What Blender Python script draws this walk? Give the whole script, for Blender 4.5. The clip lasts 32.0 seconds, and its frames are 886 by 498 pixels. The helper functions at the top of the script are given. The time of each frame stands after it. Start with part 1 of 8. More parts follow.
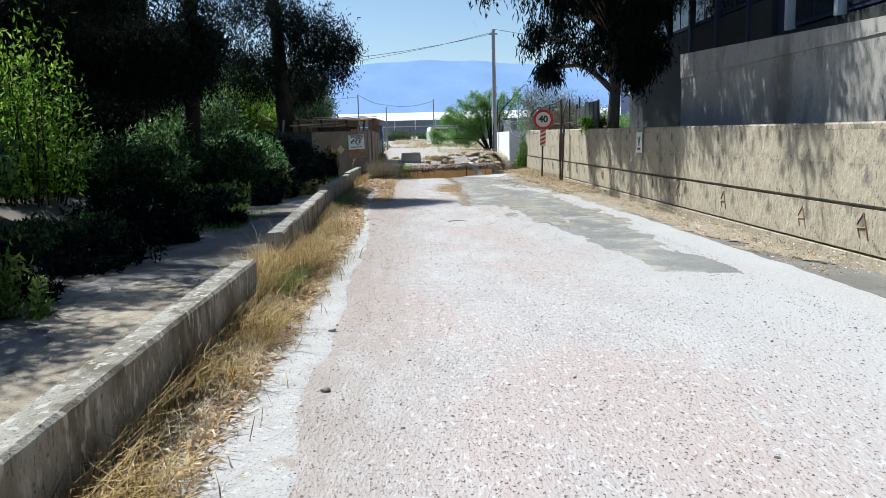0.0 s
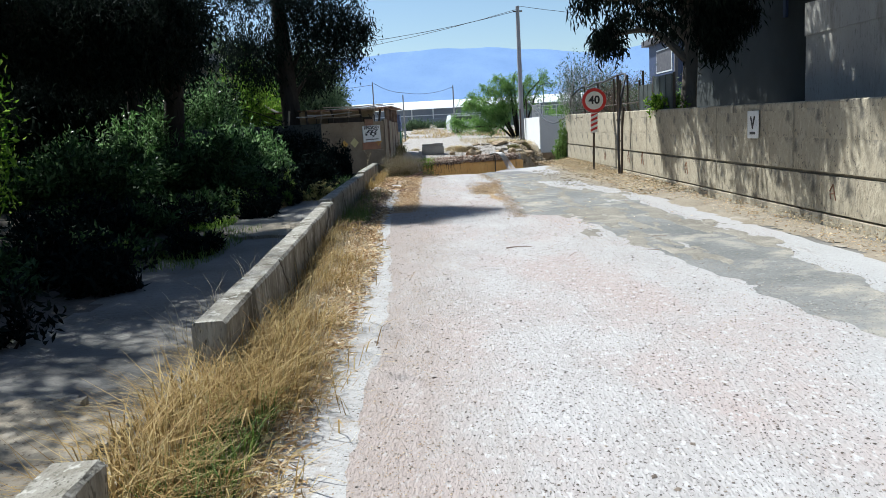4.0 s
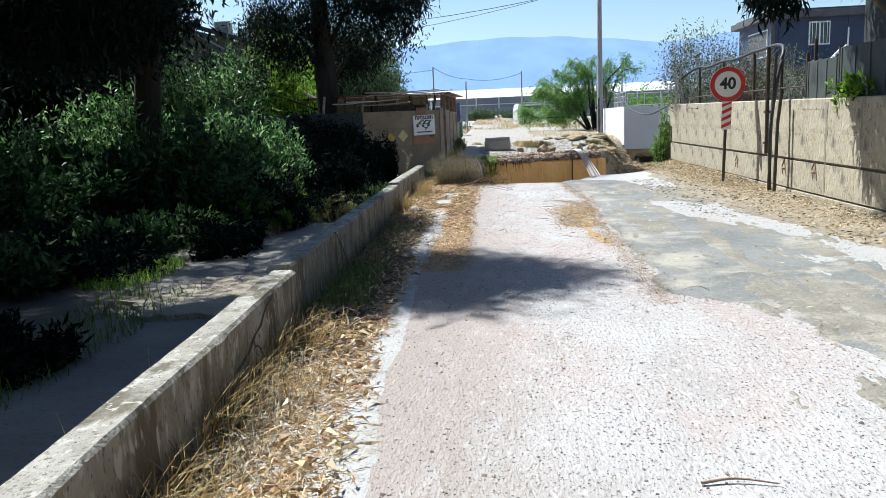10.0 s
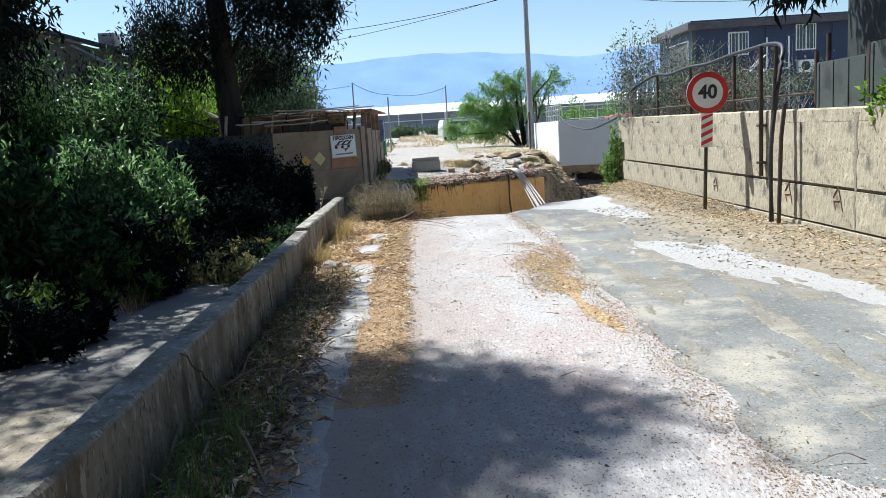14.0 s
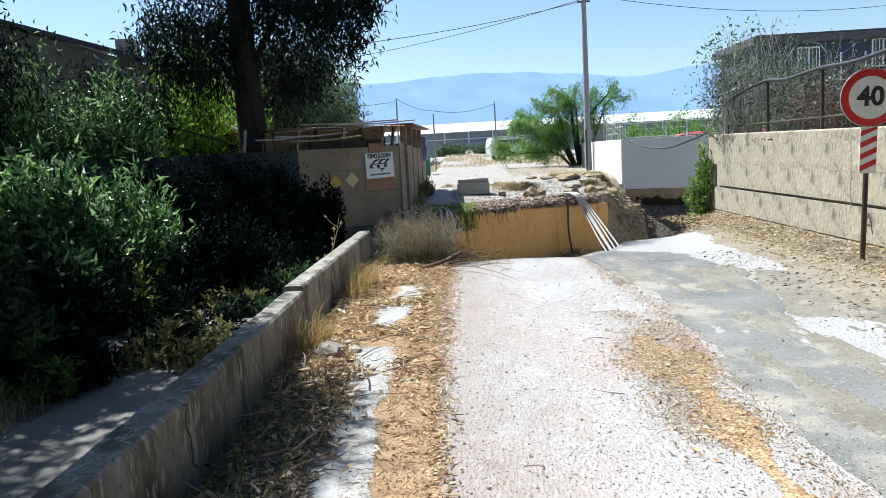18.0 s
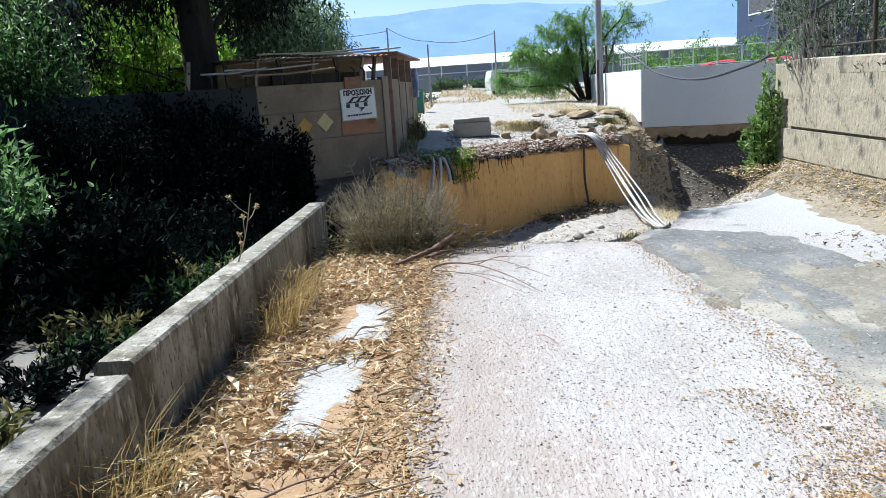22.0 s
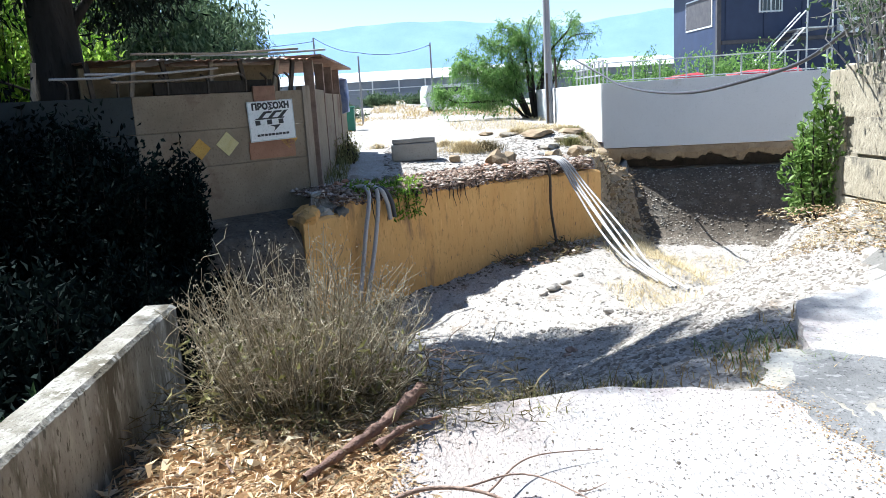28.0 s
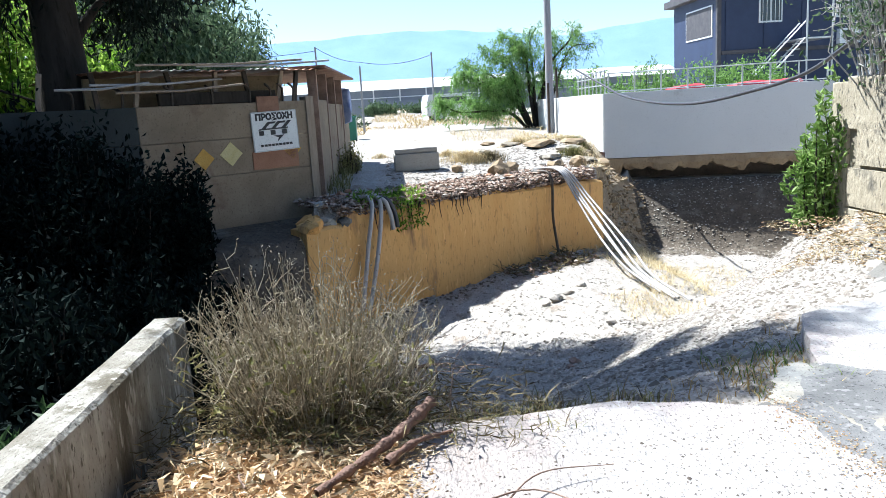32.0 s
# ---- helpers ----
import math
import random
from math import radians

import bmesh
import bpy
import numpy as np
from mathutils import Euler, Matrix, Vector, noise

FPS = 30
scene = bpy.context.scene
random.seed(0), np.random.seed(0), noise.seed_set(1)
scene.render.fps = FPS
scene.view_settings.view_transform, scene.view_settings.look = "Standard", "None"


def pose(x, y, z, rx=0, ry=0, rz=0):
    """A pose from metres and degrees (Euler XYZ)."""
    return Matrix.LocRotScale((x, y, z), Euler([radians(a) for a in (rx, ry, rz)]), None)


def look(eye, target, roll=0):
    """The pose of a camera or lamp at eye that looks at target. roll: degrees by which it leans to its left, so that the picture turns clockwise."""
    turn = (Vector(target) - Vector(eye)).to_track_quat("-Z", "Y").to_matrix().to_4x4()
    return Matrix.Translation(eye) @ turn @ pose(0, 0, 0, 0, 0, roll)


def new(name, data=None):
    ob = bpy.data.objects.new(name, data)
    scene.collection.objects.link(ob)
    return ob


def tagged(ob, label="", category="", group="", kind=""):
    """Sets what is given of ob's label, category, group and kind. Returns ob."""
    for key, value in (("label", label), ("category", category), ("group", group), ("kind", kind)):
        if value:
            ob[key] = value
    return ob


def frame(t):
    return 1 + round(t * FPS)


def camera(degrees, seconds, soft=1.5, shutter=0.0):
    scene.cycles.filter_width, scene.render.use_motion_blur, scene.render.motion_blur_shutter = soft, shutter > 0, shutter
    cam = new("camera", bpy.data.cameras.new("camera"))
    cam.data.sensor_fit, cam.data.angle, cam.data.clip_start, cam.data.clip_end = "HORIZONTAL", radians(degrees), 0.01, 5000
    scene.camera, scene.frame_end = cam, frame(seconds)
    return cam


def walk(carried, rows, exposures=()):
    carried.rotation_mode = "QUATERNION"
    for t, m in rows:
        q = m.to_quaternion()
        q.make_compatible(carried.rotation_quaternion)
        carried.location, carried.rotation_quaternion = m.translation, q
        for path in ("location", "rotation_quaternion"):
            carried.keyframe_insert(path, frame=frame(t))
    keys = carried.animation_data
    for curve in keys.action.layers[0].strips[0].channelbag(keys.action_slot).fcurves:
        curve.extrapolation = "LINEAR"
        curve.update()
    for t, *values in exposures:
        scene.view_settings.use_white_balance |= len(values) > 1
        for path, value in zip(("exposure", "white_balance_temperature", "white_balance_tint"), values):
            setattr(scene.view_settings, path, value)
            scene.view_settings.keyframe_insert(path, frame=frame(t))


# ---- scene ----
cam = camera(60.0, 32.0, soft=0.65)

# eye, target, roll along the walk
PATH = [
    (0, (-0.958, -5.06, 1.407), (-0.897, -3.081, 1.121), -1.5),
    (0.5, (-1.091, -4.631, 1.43), (-1.06, -2.65, 1.151), -1.4),
    (1, (-1.099, -4.087, 1.432), (-1.062, -2.109, 1.143), -1.4),
    (1.5, (-1.158, -3.603, 1.428), (-1.084, -1.629, 1.115), -2.7),
    (2, (-1.141, -3.098, 1.436), (-1.181, -1.133, 1.069), -2.2),
    (2.5, (-1.194, -2.563, 1.442), (-1.135, -0.593, 1.101), -2.3),
    (3, (-1.174, -1.943, 1.452), (-1.232, 0.038, 1.186), -2.6),
    (3.5, (-1.242, -1.467, 1.422), (-1.23, 0.514, 1.143), -3.2),
    (5.5, (-1.122, 0.995, 1.503), (-1.208, 2.951, 1.094), -2.6),
    (6, (-1.112, 1.477, 1.519), (-1.29, 3.436, 1.156), -2.7),
    (6.5, (-1.097, 1.932, 1.475), (-1.257, 3.877, 1.034), -2.1),
    (7, (-1.125, 2.265, 1.522), (-1.4, 4.203, 1.109), -3.2),
    (7.5, (-1.105, 2.729, 1.524), (-1.385, 4.678, 1.175), -3.3),
    (8, (-1.134, 3.208, 1.533), (-1.194, 5.189, 1.269), -3.8),
    (8.5, (-1.145, 3.563, 1.543), (-1.399, 5.514, 1.184), -3.4),
    (9, (-1.193, 4.095, 1.536), (-1.355, 6.057, 1.183), -3.8),
    (9.5, (-1.188, 4.508, 1.523), (-1.427, 6.473, 1.241), -2.9),
    (10, (-1.217, 4.917, 1.488), (-1.37, 6.883, 1.156), -2.5),
    (10.5, (-1.296, 5.283, 1.557), (-1.376, 7.253, 1.222), -2.1),
    (11, (-1.252, 5.718, 1.571), (-1.5, 7.676, 1.248), -3.6),
    (11.5, (-1.275, 6.18, 1.576), (-1.396, 8.138, 1.186), -5.1),
    (12, (-1.207, 6.577, 1.587), (-1.453, 8.534, 1.254), -4.1),
    (12.5, (-1.262, 6.974, 1.554), (-1.365, 8.943, 1.222), -2.1),
    (13, (-1.391, 7.2, 1.577), (-1.446, 9.172, 1.247), -4.1),
    (13.5, (-1.414, 7.59, 1.585), (-1.486, 9.562, 1.258), -2.9),
    (14, (-1.419, 8.019, 1.584), (-1.379, 9.995, 1.282), -3.7),
    (14.5, (-1.387, 8.433, 1.584), (-1.477, 10.414, 1.325), -2.9),
    (16.5, (-1.463, 10.103, 1.524), (-1.442, 12.079, 1.219), -3.1),
    (17, (-1.448, 10.491, 1.525), (-1.464, 12.466, 1.209), -1.3),
    (17.5, (-1.473, 10.939, 1.527), (-1.339, 12.904, 1.181), -2.2),
    (18, (-1.446, 11.327, 1.564), (-1.519, 13.31, 1.317), -3.2),
    (18.5, (-1.437, 11.794, 1.51), (-1.541, 13.772, 1.236), -3.0),
    (19, (-1.428, 12.307, 1.507), (-1.532, 14.267, 1.12), -4.2),
    (19.5, (-1.329, 12.749, 1.547), (-1.486, 14.708, 1.173), -2.5),
    (20, (-1.351, 13.318, 1.519), (-1.413, 15.263, 1.057), -4.3),
    (20.5, (-1.317, 13.649, 1.56), (-1.48, 15.588, 1.096), -2.4),
    (21, (-1.366, 14.05, 1.558), (-1.477, 15.986, 1.069), -3.7),
    (21.5, (-1.42, 14.494, 1.52), (-1.542, 16.452, 1.128), -4.6),
    (22, (-1.411, 14.866, 1.561), (-1.492, 16.822, 1.151), -3.9),
    (22.5, (-1.45, 15.282, 1.562), (-1.441, 17.206, 1.015), -4.6),
    (23, (-1.466, 15.691, 1.564), (-1.599, 17.635, 1.11), -3.8),
    (23.5, (-1.495, 16.122, 1.539), (-1.562, 18.076, 1.116), -4.7),
    (24, (-1.469, 16.437, 1.551), (-1.602, 18.386, 1.119), -6.1),
    (24.5, (-1.382, 16.762, 1.556), (-1.569, 18.709, 1.138), -4.2),
    (25, (-1.514, 17.11, 1.56), (-1.594, 19.052, 1.09), -5.5),
    (25.5, (-1.488, 17.407, 1.564), (-1.579, 19.356, 1.121), -4.7),
    (26, (-1.436, 17.732, 1.577), (-1.61, 19.672, 1.123), -5.0),
    (26.5, (-1.566, 18.067, 1.548), (-1.538, 20.02, 1.119), -4.4),
    (28.5, (-1.661, 18.681, 1.501), (-1.555, 20.642, 1.122), -3.3),
    (29, (-1.685, 18.634, 1.532), (-1.575, 20.595, 1.157), -2.9),
    (29.5, (-1.638, 18.648, 1.508), (-1.542, 20.612, 1.148), -2.8),
    (30, (-1.652, 18.637, 1.511), (-1.602, 20.605, 1.156), -3.4),
    (30.5, (-1.653, 18.651, 1.51), (-1.565, 20.618, 1.162), -2.8),
    (31, (-1.655, 18.651, 1.508), (-1.568, 20.619, 1.163), -3.1),
    (31.5, (-1.653, 18.664, 1.508), (-1.554, 20.628, 1.141), -3.0),
    (32, (-1.69, 18.632, 1.537), (-1.59, 20.598, 1.179), -3.4),
]
walk(cam, [(t, look(eye, target, roll)) for t, eye, target, roll in PATH], [(0, 0.69, 6100, 6), (3, 0.65, 6100, 6), (6, 0.80, 6100, 6), (10, 0.92, 6100, 6), (13, 0.93, 6100, 6), (17, 0.89, 6100, 6), (18, 0.97, 6100, 6), (20, 0.88, 5980, 6), (23, 0.99, 5920, 6), (24.5, 1.16, 5920, 6), (26, 1.40, 5930, 6), (28, 1.42, 5940, 7), (32, 1.45, 5940, 7)])

# ---- world, sun, exposure ----
SUN_FROM = Vector((-0.50, 0.40, 0.97)).normalized()
world = bpy.data.worlds.new("world")
scene.world = world
world.use_nodes = True
wn = world.node_tree
wn.nodes.clear()
sky = wn.nodes.new("ShaderNodeTexSky")
sky.sky_type = "NISHITA"
sky.sun_disc = False
sky.sun_elevation = math.asin(SUN_FROM.z)
sky.sun_rotation = math.atan2(SUN_FROM.x, SUN_FROM.y)
sky.altitude, sky.air_density, sky.dust_density, sky.ozone_density = 60, 1.0, 0.5, 2.4
bg = wn.nodes.new("ShaderNodeBackground")
bg.inputs["Strength"].default_value = 0.077
wout = wn.nodes.new("ShaderNodeOutputWorld")
wn.links.new(sky.outputs[0], bg.inputs[0])
wn.links.new(bg.outputs[0], wout.inputs[0])
sun = new("sun", bpy.data.lights.new("sun", "SUN"))
sun.data.energy, sun.data.angle, sun.data.color = 5.0, radians(0.5), (1.0, 0.975, 0.935)
sun.matrix_world = look((0, 0, 30), Vector((0, 0, 30)) - SUN_FROM)


# ---- materials ----
def material(name, a, b, scale=3.0, rough=0.85, bump=0.25, fine=45.0, metal=0.0, stain=None, stain_at=0.62, stain_scale=1.0, vary=0.0, stretch=(1, 1, 1), speck=None):
    """Two-scale noise between colours a and b, with a third colour in stains, and relief from the fine grain."""
    m = bpy.data.materials.new(name)
    m.use_nodes = True
    nt = m.node_tree
    p = nt.nodes["Principled BSDF"]
    p.inputs["Roughness"].default_value, p.inputs["Metallic"].default_value = rough, metal
    co = nt.nodes.new("ShaderNodeTexCoord")
    mp = nt.nodes.new("ShaderNodeMapping")
    mp.inputs["Scale"].default_value = stretch
    nt.links.new(co.outputs["Object"], mp.inputs["Vector"])

    def tex(s, detail=6.0):
        n = nt.nodes.new("ShaderNodeTexNoise")
        n.inputs["Scale"].default_value, n.inputs["Detail"].default_value, n.inputs["Roughness"].default_value = s, detail, 0.62
        nt.links.new(mp.outputs[0], n.inputs["Vector"])
        return n.outputs["Fac"]

    def mix(f, c, d):
        n = nt.nodes.new("ShaderNodeMix")
        n.data_type = "RGBA"
        for socket, value in ((n.inputs[0], f), (n.inputs[6], c), (n.inputs[7], d)):
            if hasattr(value, "is_linked"):
                nt.links.new(value, socket)
            else:
                socket.default_value = (*value, 1.0) if not isinstance(value, float) else value
        return n.outputs[2]

    def ramp(f, lo, hi):
        n = nt.nodes.new("ShaderNodeMapRange")
        n.inputs[1].default_value, n.inputs[2].default_value = lo, hi
        nt.links.new(f, n.inputs[0])
        return n.outputs[0]

    big, small = tex(scale), tex(fine, 3.0)
    col = mix(ramp(big, 0.32, 0.68), a, b)
    dark = tuple(v * 0.55 for v in a)
    col = mix(ramp(small, 0.56, 0.80), col, dark)
    if stain:
        col = mix(ramp(tex(stain_scale, 7.0), stain_at, stain_at + 0.10), col, stain)
    if speck:
        col = mix(ramp(tex(speck[0], 2.0), speck[1], speck[1] + 0.06), col, speck[2])
        col = mix(ramp(tex(speck[0] * 0.37, 2.0), 1 - speck[1] + 0.02, 1 - speck[1] - 0.05), col, tuple(min(1.0, v * 1.07) for v in b))
    if vary:
        info = nt.nodes.new("ShaderNodeObjectInfo")
        hsv = nt.nodes.new("ShaderNodeHueSaturation")
        nt.links.new(ramp(info.outputs["Random"], 0.0, 1.0), hsv.inputs["Value"])
        hsv.inputs["Value"].default_value = 1.0
        rng = nt.nodes.new("ShaderNodeMapRange")
        rng.inputs[3].default_value, rng.inputs[4].default_value = 1 - vary, 1 + vary
        nt.links.new(info.outputs["Random"], rng.inputs[0])
        nt.links.new(rng.outputs[0], hsv.inputs["Value"])
        nt.links.new(col, hsv.inputs["Color"])
        col = hsv.outputs["Color"]
    nt.links.new(col, p.inputs["Base Color"])
    if bump:
        add = nt.nodes.new("ShaderNodeMath")
        add.operation = "ADD"
        nt.links.new(big, add.inputs[0])
        nt.links.new(small, add.inputs[1])
        bp = nt.nodes.new("ShaderNodeBump")
        bp.inputs["Strength"].default_value, bp.inputs["Distance"].default_value = bump, 0.02
        nt.links.new(add.outputs[0], bp.inputs["Height"])
        nt.links.new(bp.outputs[0], p.inputs["Normal"])
    return m


def leafy(name, a, b, c, through_light=0.35, rough=0.55):
    """Leaves that differ one from another and let some light through."""
    m = bpy.data.materials.new(name)
    m.use_nodes = True
    nt = m.node_tree
    p = nt.nodes["Principled BSDF"]
    p.inputs["Roughness"].default_value, p.inputs["Specular IOR Level"].default_value = rough, 0.12
    geo = nt.nodes.new("ShaderNodeNewGeometry")
    cr = nt.nodes.new("ShaderNodeValToRGB")
    cr.color_ramp.elements[0].color, cr.color_ramp.elements[1].color = (*a, 1), (*c, 1)
    cr.color_ramp.elements.new(0.5).color = (*b, 1)
    nt.links.new(geo.outputs["Random Per Island"], cr.inputs[0])
    nt.links.new(cr.outputs[0], p.inputs["Base Color"])
    tr = nt.nodes.new("ShaderNodeBsdfTranslucent")
    nt.links.new(cr.outputs[0], tr.inputs["Color"])
    mx = nt.nodes.new("ShaderNodeMixShader")
    mx.inputs[0].default_value = through_light
    nt.links.new(p.outputs[0], mx.inputs[1])
    nt.links.new(tr.outputs[0], mx.inputs[2])
    nt.links.new(mx.outputs[0], nt.nodes["Material Output"].inputs["Surface"])
    return m


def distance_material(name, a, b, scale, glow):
    """Far hills seen through the air: the haze is painted on as a glow of their surface."""
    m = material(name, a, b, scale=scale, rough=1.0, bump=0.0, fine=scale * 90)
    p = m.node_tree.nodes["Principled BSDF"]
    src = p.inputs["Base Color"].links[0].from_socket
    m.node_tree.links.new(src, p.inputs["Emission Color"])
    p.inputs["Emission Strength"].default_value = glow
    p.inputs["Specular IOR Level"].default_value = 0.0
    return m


CONCRETE_ROAD = material("pale_worn_road", (0.333, 0.311, 0.297), (0.422, 0.410, 0.403), scale=1.7, bump=0.9, fine=46, stain=(0.370, 0.318, 0.299), stain_at=0.46, stain_scale=0.5, stretch=(1, 0.55, 1), speck=(64.0, 0.595, (0.089, 0.074, 0.067)))


def lengthways_wear(m, bands):
    """Worn bands along the road: from x, to x, colour, strength."""
    nt = m.node_tree
    p = nt.nodes["Principled BSDF"]
    co = nt.nodes.new("ShaderNodeTexCoord")
    sep = nt.nodes.new("ShaderNodeSeparateXYZ")
    mapping = nt.nodes.new("ShaderNodeMapping")
    mapping.inputs["Scale"].default_value = (1.6, 0.5, 1.0)
    noise_ = nt.nodes.new("ShaderNodeTexNoise")
    noise_.inputs["Detail"].default_value = 8.0
    noise_.inputs["Roughness"].default_value = 0.68
    shift = nt.nodes.new("ShaderNodeMath")
    shift.operation = "MULTIPLY_ADD"
    shift.inputs[1].default_value = 1.9
    nt.links.new(co.outputs["Object"], sep.inputs[0])
    nt.links.new(co.outputs["Object"], mapping.inputs[0])
    nt.links.new(mapping.outputs[0], noise_.inputs["Vector"])
    nt.links.new(noise_.outputs["Fac"], shift.inputs[0])
    nt.links.new(sep.outputs["X"], shift.inputs[2])
    for x0, x1, colour, strength in bands:
        ramp = nt.nodes.new("ShaderNodeMapRange")
        ramp.inputs["From Min"].default_value, ramp.inputs["From Max"].default_value = x0 + 0.95, x1 + 0.95
        ramp.inputs["To Max"].default_value = strength
        mix = nt.nodes.new("ShaderNodeMix")
        mix.data_type = "RGBA"
        mix.inputs[7].default_value = (*colour, 1)
        nt.links.new(shift.outputs[0], ramp.inputs["Value"])
        nt.links.new(ramp.outputs[0], mix.inputs[0])
        nt.links.new(p.inputs["Base Color"].links[0].from_socket, mix.inputs[6])
        nt.links.new(mix.outputs[2], p.inputs["Base Color"])


lengthways_wear(CONCRETE_ROAD, ((-0.75, -1.75, (0.265, 0.222, 0.195), 0.8), (0.4, 1.6, (0.368, 0.374, 0.372), 0.6)))
STRIP = material("pale_concrete_strip", (0.311, 0.303, 0.292), (0.385, 0.377, 0.366), scale=2.5, bump=0.35, fine=50, stain=(0.266, 0.229, 0.192), stain_at=0.56, stain_scale=3.5, speck=(60.0, 0.62, (0.148, 0.126, 0.104)))
ASPHALT = material("grey_asphalt", (0.120, 0.124, 0.120), (0.225, 0.227, 0.218), scale=0.9, bump=0.5, fine=60, stain=(0.34, 0.315, 0.265), stain_at=0.51, stain_scale=1.1, speck=(60.0, 0.61, (0.08, 0.072, 0.062)))
DUSTY = material("dusty_asphalt_rim", (0.156, 0.141, 0.115), (0.254, 0.236, 0.197), scale=1.6, bump=0.5, fine=50, stain=(0.295, 0.271, 0.226), stain_at=0.53, stain_scale=2.0, speck=(55.0, 0.61, (0.082, 0.070, 0.053)))
DARKASPHALT = material("dark_grey_asphalt", (0.106, 0.106, 0.106), (0.211, 0.209, 0.206), scale=1.6, bump=0.6, fine=60, stain=(0.253, 0.238, 0.211), stain_at=0.6, stain_scale=3.0, speck=(60.0, 0.60, (0.053, 0.053, 0.053)))
SAND = material("brown_sand", (0.268, 0.160, 0.082), (0.380, 0.262, 0.148), scale=5, bump=0.5, fine=80, stain=(0.374, 0.342, 0.293), stain_at=0.60, stain_scale=5, speck=(50.0, 0.62, (0.21, 0.125, 0.06)))
PALEGROUND = material("pale_dry_ground", (0.266, 0.237, 0.192), (0.370, 0.340, 0.289), scale=0.5, bump=0.6, fine=14, stain=(0.222, 0.170, 0.111), stain_at=0.55, stain_scale=0.35)
DIRT = material("dry_dirt", (0.108, 0.102, 0.089), (0.194, 0.184, 0.166), scale=0.9, bump=0.6, fine=22, stain=(0.155, 0.116, 0.077), stain_scale=2.0)
GRAVEL = material("stream_gravel", (0.266, 0.240, 0.210), (0.385, 0.355, 0.318), scale=3.5, bump=1.0, fine=22, stain=(0.200, 0.159, 0.118), stain_at=0.57, stain_scale=2.0, stretch=(1.6, 0.6, 1), speck=(34.0, 0.60, (0.133, 0.111, 0.089)))
STONE = material("stone", (0.311, 0.281, 0.244), (0.444, 0.407, 0.355), scale=6, bump=0.3, fine=40, vary=0.25)
CONCRETE = material("weathered_concrete", (0.296, 0.281, 0.252), (0.385, 0.370, 0.333), scale=2.2, bump=0.35, fine=50, stain=(0.163, 0.148, 0.118), stain_scale=2.4)
LOWWALL = material("low_wall_concrete", (0.150, 0.132, 0.098), (0.355, 0.340, 0.298), scale=2.6, bump=0.7, fine=38, stain=(0.095, 0.080, 0.052), stain_at=0.505, stain_scale=2.8, stretch=(1.5, 1.2, 0.45), speck=(34.0, 0.60, (0.110, 0.100, 0.076)))
BLOCK = material("wall_block_render", (0.318, 0.274, 0.196), (0.429, 0.381, 0.284), scale=1.9, bump=1.0, fine=14, stain=(0.155, 0.141, 0.111), stain_at=0.565, stain_scale=2.2, vary=0.03, stretch=(1, 1, 0.6), speck=(24.0, 0.62, (0.111, 0.099, 0.081)))
MORTAR = material("wall_backing", (0.20, 0.175, 0.13), (0.31, 0.275, 0.205), scale=3, bump=0.4)
UPPER = material("upper_wall_render", (0.286, 0.271, 0.241), (0.393, 0.377, 0.340), scale=0.9, bump=0.5, fine=26, stain=(0.182, 0.167, 0.136), stain_at=0.56, stain_scale=1.1, stretch=(1, 1, 0.35))
OCHRE = material("ochre_abutment", (0.610, 0.315, 0.090), (0.730, 0.440, 0.165), scale=1.1, bump=0.4, fine=22, stain=(0.280, 0.160, 0.075), stain_at=0.56, stain_scale=1.7, stretch=(1, 1, 0.25), speck=(30.0, 0.67, (0.18, 0.11, 0.06)))
WHITEWALL = material("white_painted_wall", (0.624, 0.631, 0.624), (0.672, 0.680, 0.672), scale=0.7, bump=0.08, fine=40, stain=(0.421, 0.405, 0.356), stain_at=0.66, stain_scale=0.9)
SHEDWALL = material("shed_wall", (0.213, 0.159, 0.103), (0.319, 0.249, 0.168), scale=1.3, bump=0.35, fine=30, stain=(0.168, 0.095, 0.062), stain_at=0.57, stain_scale=1.0)
RUSTY = material("rusty_sheet", (0.20, 0.10, 0.06), (0.34, 0.19, 0.12), scale=3, rough=0.7, bump=0.3, metal=0.3)
TIN = material("tin_roof", (0.28, 0.26, 0.23), (0.40, 0.38, 0.35), scale=1, rough=0.55, bump=0.1, metal=0.3, stain=(0.34, 0.22, 0.15), stain_scale=2)
WOOD = material("weathered_wood", (0.30, 0.23, 0.16), (0.42, 0.34, 0.26), scale=3, bump=0.5, fine=30, stretch=(6, 6, 0.6))
DEADWOOD = material("dead_wood", (0.19, 0.125, 0.095), (0.33, 0.235, 0.18), scale=5, bump=0.6, fine=40)
LOGWOOD = material("red_brown_dead_wood", (0.115, 0.062, 0.046), (0.225, 0.135, 0.100), scale=5, bump=0.7, fine=40, stretch=(1, 1, 1), stain=(0.30, 0.21, 0.16), stain_at=0.6, stain_scale=9)
BARK = material("bark", (0.025, 0.022, 0.018), (0.06, 0.05, 0.042), scale=3, bump=0.9, fine=14, stretch=(1, 1, 0.25))
PALEBARK = material("eucalyptus_bark", (0.10, 0.085, 0.068), (0.20, 0.175, 0.145), scale=2, bump=0.6, fine=14, stretch=(1, 1, 0.25), stain=(0.10, 0.08, 0.06), stain_scale=2)
BARK.node_tree.nodes["Principled BSDF"].inputs["Specular IOR Level"].default_value = 0.08
STEEL = material("dark_steel", (0.05, 0.045, 0.04), (0.10, 0.07, 0.05), scale=8, rough=0.6, bump=0.15, metal=0.5)
